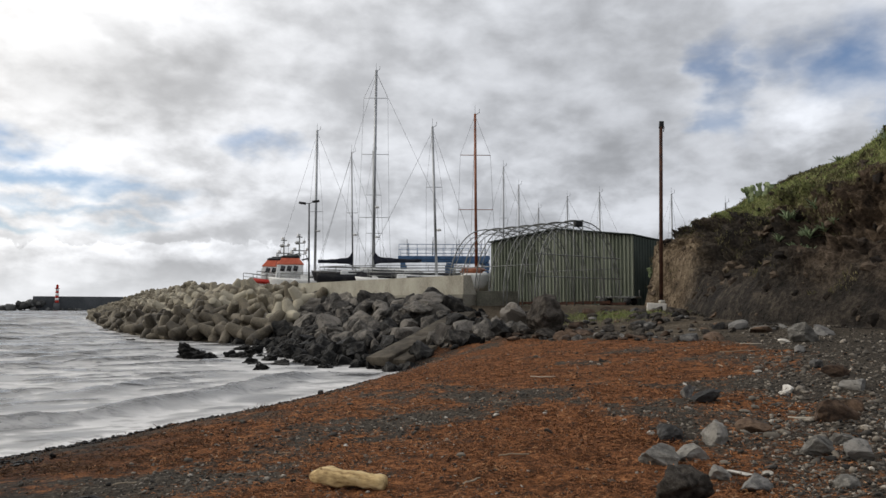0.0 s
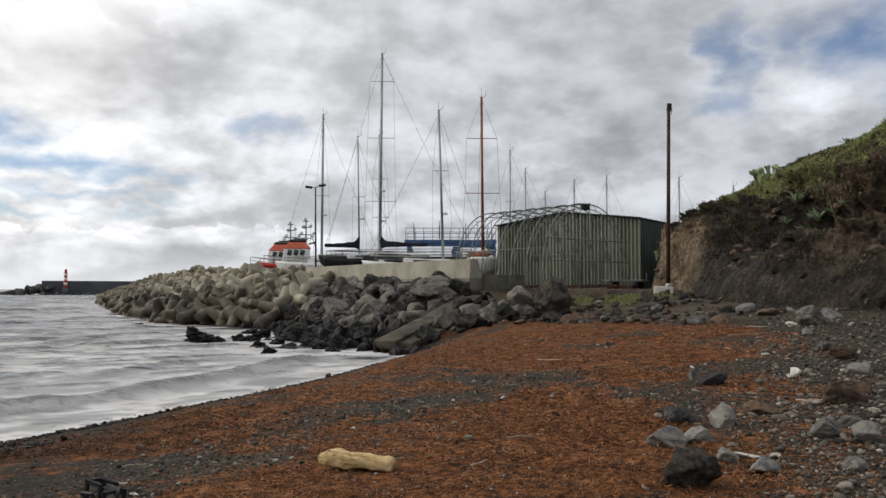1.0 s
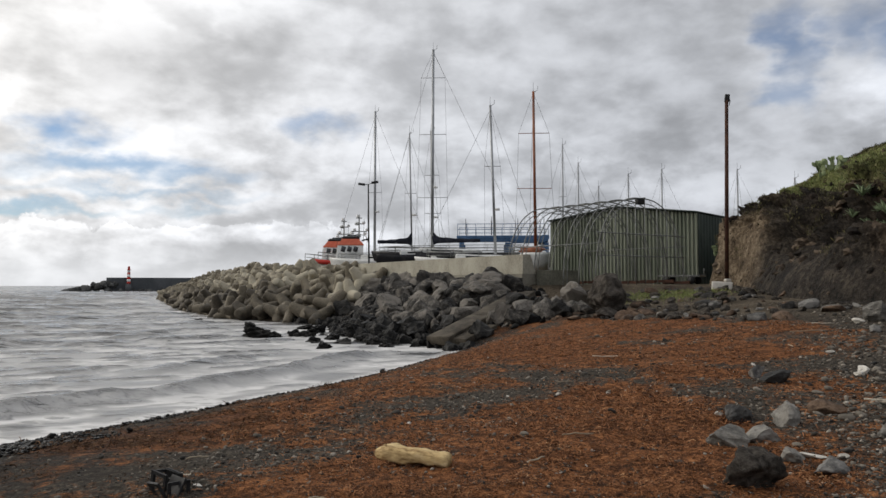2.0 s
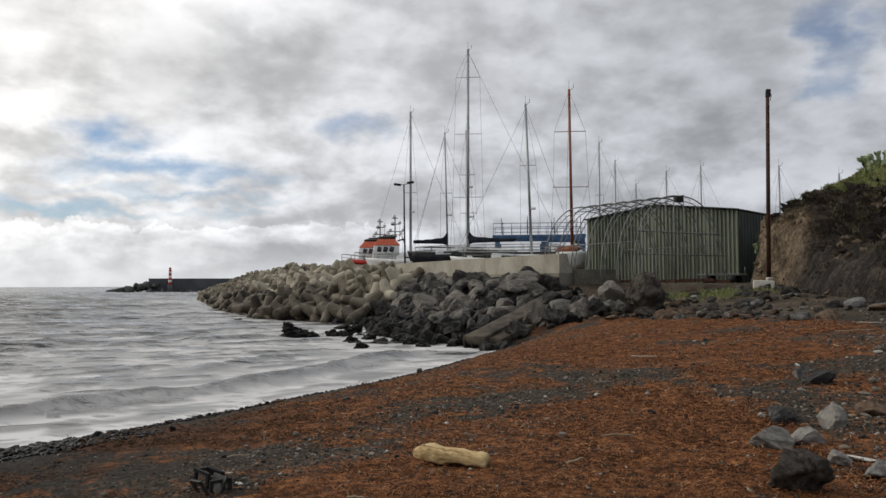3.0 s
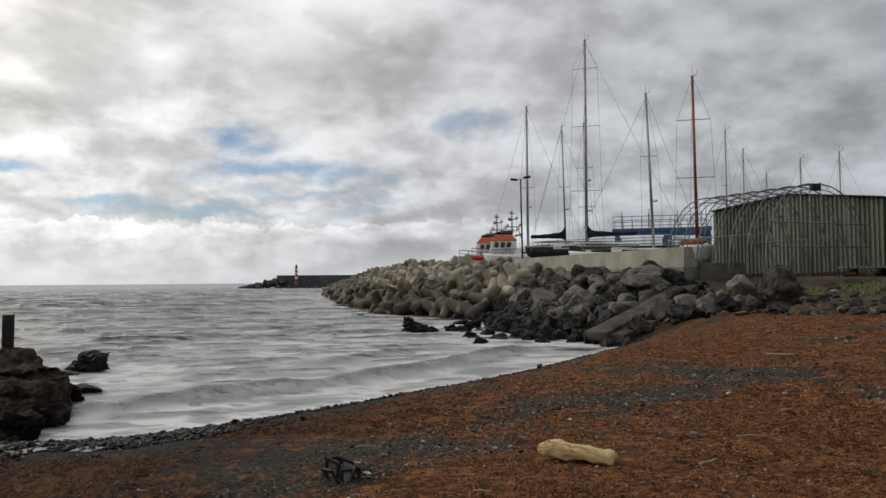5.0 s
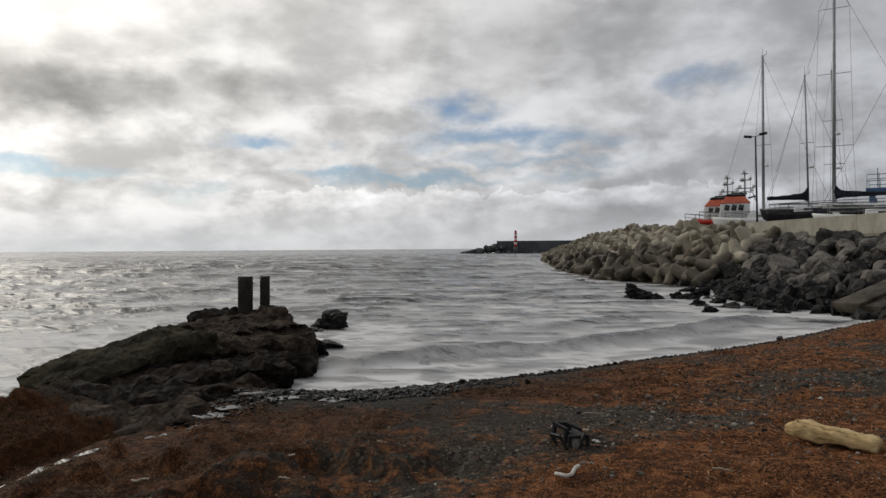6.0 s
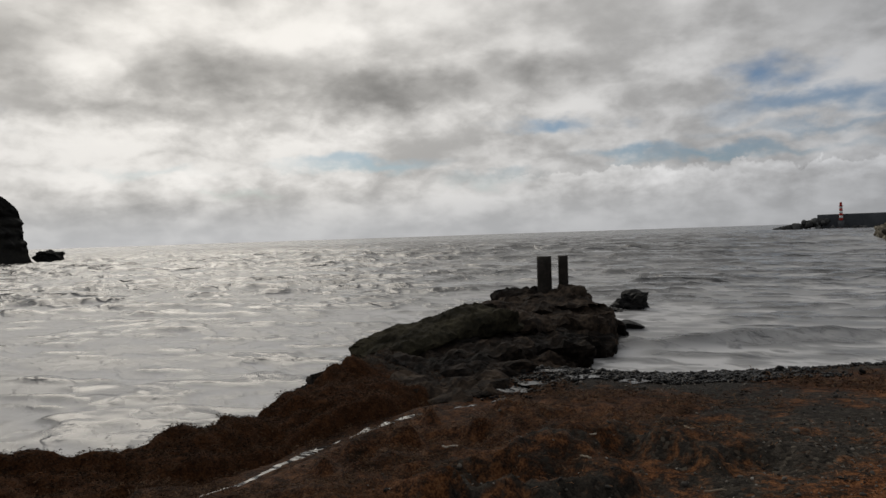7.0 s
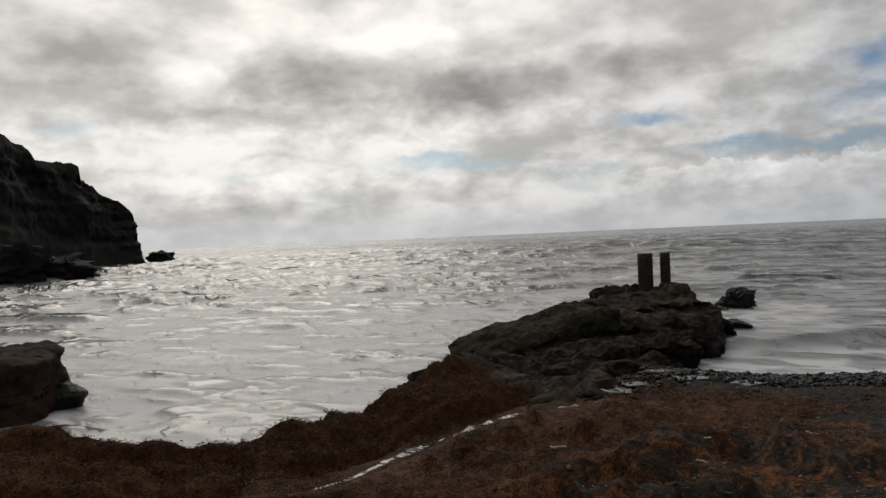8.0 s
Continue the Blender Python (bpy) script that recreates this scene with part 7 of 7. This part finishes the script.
def spread(rng, n, r0, r1, a0, a1):
    """Places on the plan, thicker towards the walker's stretch of beach."""
    r = np.exp(rng.uniform(math.log(r0), math.log(r1), n))
    a = np.radians(rng.uniform(a0, a1, n))
    return -0.2 - r * np.sin(a), -0.9 + r * np.cos(a), r


def build_pebbles():
    rng = np.random.default_rng(3)
    x, y, r = spread(rng, 125000, 3.0, 36, -40, 70)
    d, w = shore(x, y), weed_cover(x, y)
    stony = step(-0.3, 1.5, x - (2.2 + 0.40 * (y - 5)))
    ok = (d > np.where((x < -4.5) & (y < 14), 2.2, 1.0)) & (y < 36) & (rng.random(len(x)) < np.clip(0.75 * (1 - w) + 0.85 * stony + 0.04, 0, 1) * (1 - 0.8 * step(-2.5, -4.5, x))) & (x < 14 - 0.1 * (25 - y))
    x, y, r, stony = x[ok], y[ok], r[ok], stony[ok]
    size = np.exp(rng.normal(math.log(0.021), 0.50, len(x))) * (1 + 0.9 * stony * rng.random(len(x))) * np.clip(r / 9, 0.7, 1.25)
    size = np.clip(size, 0.012, 0.15)
    big = size > 0.09
    pebbles("cobbles", x[big], y[big], size[big], M_PEBBLE, "grey and brown rounded cobbles strewn on the beach", rng, 2)
    pebbles("pebbles", x[~big], y[~big], size[~big], M_PEBBLE, "small grey pebbles strewn on dark sand", rng, 1)
    # wet shingle along the water's edge and round the pool by the landing
    t = rng.random(6500)
    k = 7 + t * 8.5
    i = np.floor(k).astype(int)
    e = LAND[i] + (LAND[i + 1] - LAND[i]) * (k - i)[:, None]
    x, y = e[:, 0] + rng.normal(0.25, 0.55, len(t)), e[:, 1] + rng.normal(0, 0.5, len(t))
    px, py = rng.normal(-8.1, 1.3, 7000), rng.normal(9.0, 1.1, 7000)
    qx, qy = rng.normal(-9.9, 0.7, 2000), rng.normal(7.4, 1.3, 2000)
    x, y = np.concatenate([x, px, qx]), np.concatenate([y, py, qy])
    d = shore(x, y)
    ok = (d > -0.45) & (d < np.where(y < 10.5, 3.0, 1.15)) & (x > -11.2) & (y > 5.9)
    x, y = x[ok], y[ok]
    size = np.exp(rng.normal(math.log(0.046), 0.42, len(x)))
    pebbles("shingle", x, y, size, M_PEBBLE_WET, "wet black shingle along the water's edge", rng, 1)


def strands(name, x, y, z, length, width, curl, material, label, rng):
    """Flat ribbons of weed, each bent at random."""
    n, segs = len(x), 3
    a = rng.uniform(0, 2 * math.pi, n)
    p = np.column_stack([x, y, z])
    rows = []
    for k in range(segs + 1):
        side = np.column_stack([-np.sin(a), np.cos(a), rng.normal(0, 0.5, n)]) * (width * (1.0 - 0.7 * abs(k / segs - 0.45)))[:, None]
        rows += [p - side, p + side]
        a = a + rng.normal(0, curl, n)
        p = p + np.column_stack([np.cos(a), np.sin(a), rng.normal(0.06 if k < 2 else -0.16, 0.35, n)]) * (length / segs)[:, None]
    v = np.stack(rows, 1).reshape(-1, 3)
    o = np.arange(n)[:, None] * (2 * segs + 2)
    f = np.concatenate([o + np.array([[2 * k, 2 * k + 1, 2 * k + 3, 2 * k + 2]]) for k in range(segs)])
    return tagged(mesh_object(name, v, f, material), label, "seaweed", kind="stuff")


def build_weed():
    rng = np.random.default_rng(5)
    x, y, r = spread(rng, 340000, 2.6, 34, -36, 96)
    w = weed_cover(x, y)
    heap = fbm(x * 1.6, y * 1.6, 0, 3, 171)
    ok = (rng.random(len(x)) < w ** 1.5 * np.where(x < -4.0, 0.06 + 1.2 * step(0.40, 0.58, heap), 0.35 + 1.1 * step(0.35, 0.65, heap))) & (y < 32)
    x, y, r, heap = x[ok], y[ok], r[ok], heap[ok]
    grow = np.clip(r / 8, 0.6, 1.7)
    keep = (gully(x, y) > 0.10 + 0.12 * rng.random(len(x))) | (x > -5.4)
    x, y, r, heap, grow = x[keep], y[keep], r[keep], heap[keep], grow[keep]
    z = land(x, y) + 0.012 + 0.05 * step(0.45, 0.75, heap) * rng.random(len(x))
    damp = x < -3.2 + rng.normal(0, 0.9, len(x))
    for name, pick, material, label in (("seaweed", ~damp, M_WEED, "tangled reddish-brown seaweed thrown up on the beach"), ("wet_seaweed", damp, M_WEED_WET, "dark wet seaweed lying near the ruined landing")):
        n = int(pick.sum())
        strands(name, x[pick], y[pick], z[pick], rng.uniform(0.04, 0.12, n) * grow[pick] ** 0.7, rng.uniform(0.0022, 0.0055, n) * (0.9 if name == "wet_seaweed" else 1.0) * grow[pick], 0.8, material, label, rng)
    X, Y, Z = PIER
    idx = rng.choice(np.flatnonzero((Y < 6.5).ravel() & (Z > 0.15).ravel() & (gully(X, Y) > 0.22).ravel()), 26000)
    jx, jy = rng.normal(0, 0.03, (2, len(idx)))
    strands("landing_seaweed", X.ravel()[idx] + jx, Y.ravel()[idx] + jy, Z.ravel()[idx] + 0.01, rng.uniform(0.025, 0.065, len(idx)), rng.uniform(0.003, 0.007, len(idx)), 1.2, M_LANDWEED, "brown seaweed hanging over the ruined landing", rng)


def build_pools():
    """The runnel beside the landing, and shallow water left in hollows of the shingle."""
    rnd = random.Random(131)
    way = along(GULLY[1:], np.linspace(0, 1, 120))
    for a, b in ((0, 44), (46, 70), (74, 90), (96, 106)):
        left, right = [], []
        for k in range(a, b):
            d = way[min(k + 1, 119)] - way[max(k - 1, 0)]
            d = d / np.hypot(*d)
            ends = min(1.0, (k - a) / 4, (b - 1 - k) / 4)
            mid = 0.16 * noise.noise(Vector((k * 0.21, 3.0, 0)))
            w = (0.02 + 0.10 * abs(noise.noise(Vector((k * 0.17, 7.0, 0)))) + 0.03 * noise.noise(Vector((k * 0.6, 1.0, 0)))) * ends + 0.004
            x, y = way[k, 0] - d[1] * mid, way[k, 1] + d[0] * mid
            z = max(float(land(np.array(x + q), np.array(y + q))) for q in (-0.06, 0, 0.06)) + 0.02
            left.append((x - d[1] * w, y + d[0] * w, z))
            right.append((x + d[1] * w, y - d[0] * w, z))
        n = len(left)
        ob = mesh_object("puddle", left + right, [(k, k + 1, n + k + 1, n + k) for k in range(n - 1)], M_SEA)
        give(ob, surf_glare=np.full(2 * n, 0.0), lip=np.full(2 * n, 0.0), crest=np.zeros(2 * n), offing=np.zeros(2 * n))
        tagged(ob, "narrow runnel of foamy water beside the weedy landing", "puddle", "puddles", kind="structure")
    for i, (x, y) in enumerate(((-8.35, 6.3), (-8.7, 6.9), (-8.1, 7.4), (-7.4, 7.7), (-9.0, 7.7), (-8.5, 8.1))):
        long_, wide, turn = rnd.uniform(0.25, 0.5), rnd.uniform(0.12, 0.22), rnd.uniform(0.6, 1.4)
        z = max(float(land(np.array(x + 0.6 * q * long_), np.array(y + 0.6 * r_ * long_))) for q, r_ in ((0, 0), (1, 0), (-1, 0), (0, 1), (0, -1))) + 0.012
        rim = []
        for k in range(26):
            t = 2 * math.pi * k / 26
            r = 0.75 + 0.55 * noise.noise(Vector((math.cos(t) * 1.6, math.sin(t) * 1.6, i * 3.3)))
            u, v = long_ * r * math.cos(t), wide * r * math.sin(t)
            rim.append((x + u * math.cos(turn) - v * math.sin(turn), y + u * math.sin(turn) + v * math.cos(turn), z))
        ob = mesh_object("puddle", [(x, y, z)] + rim, [(0, 1 + k, 1 + (k + 1) % 26) for k in range(26)], M_SEA)
        give(ob, surf_glare=np.zeros(27), lip=np.zeros(27), crest=np.zeros(27), offing=np.zeros(27))
        tagged(ob, "shallow puddle left in the wet shingle by the landing", "puddle", "puddles", kind="structure")


build_pebbles()
build_weed()
build_pools()
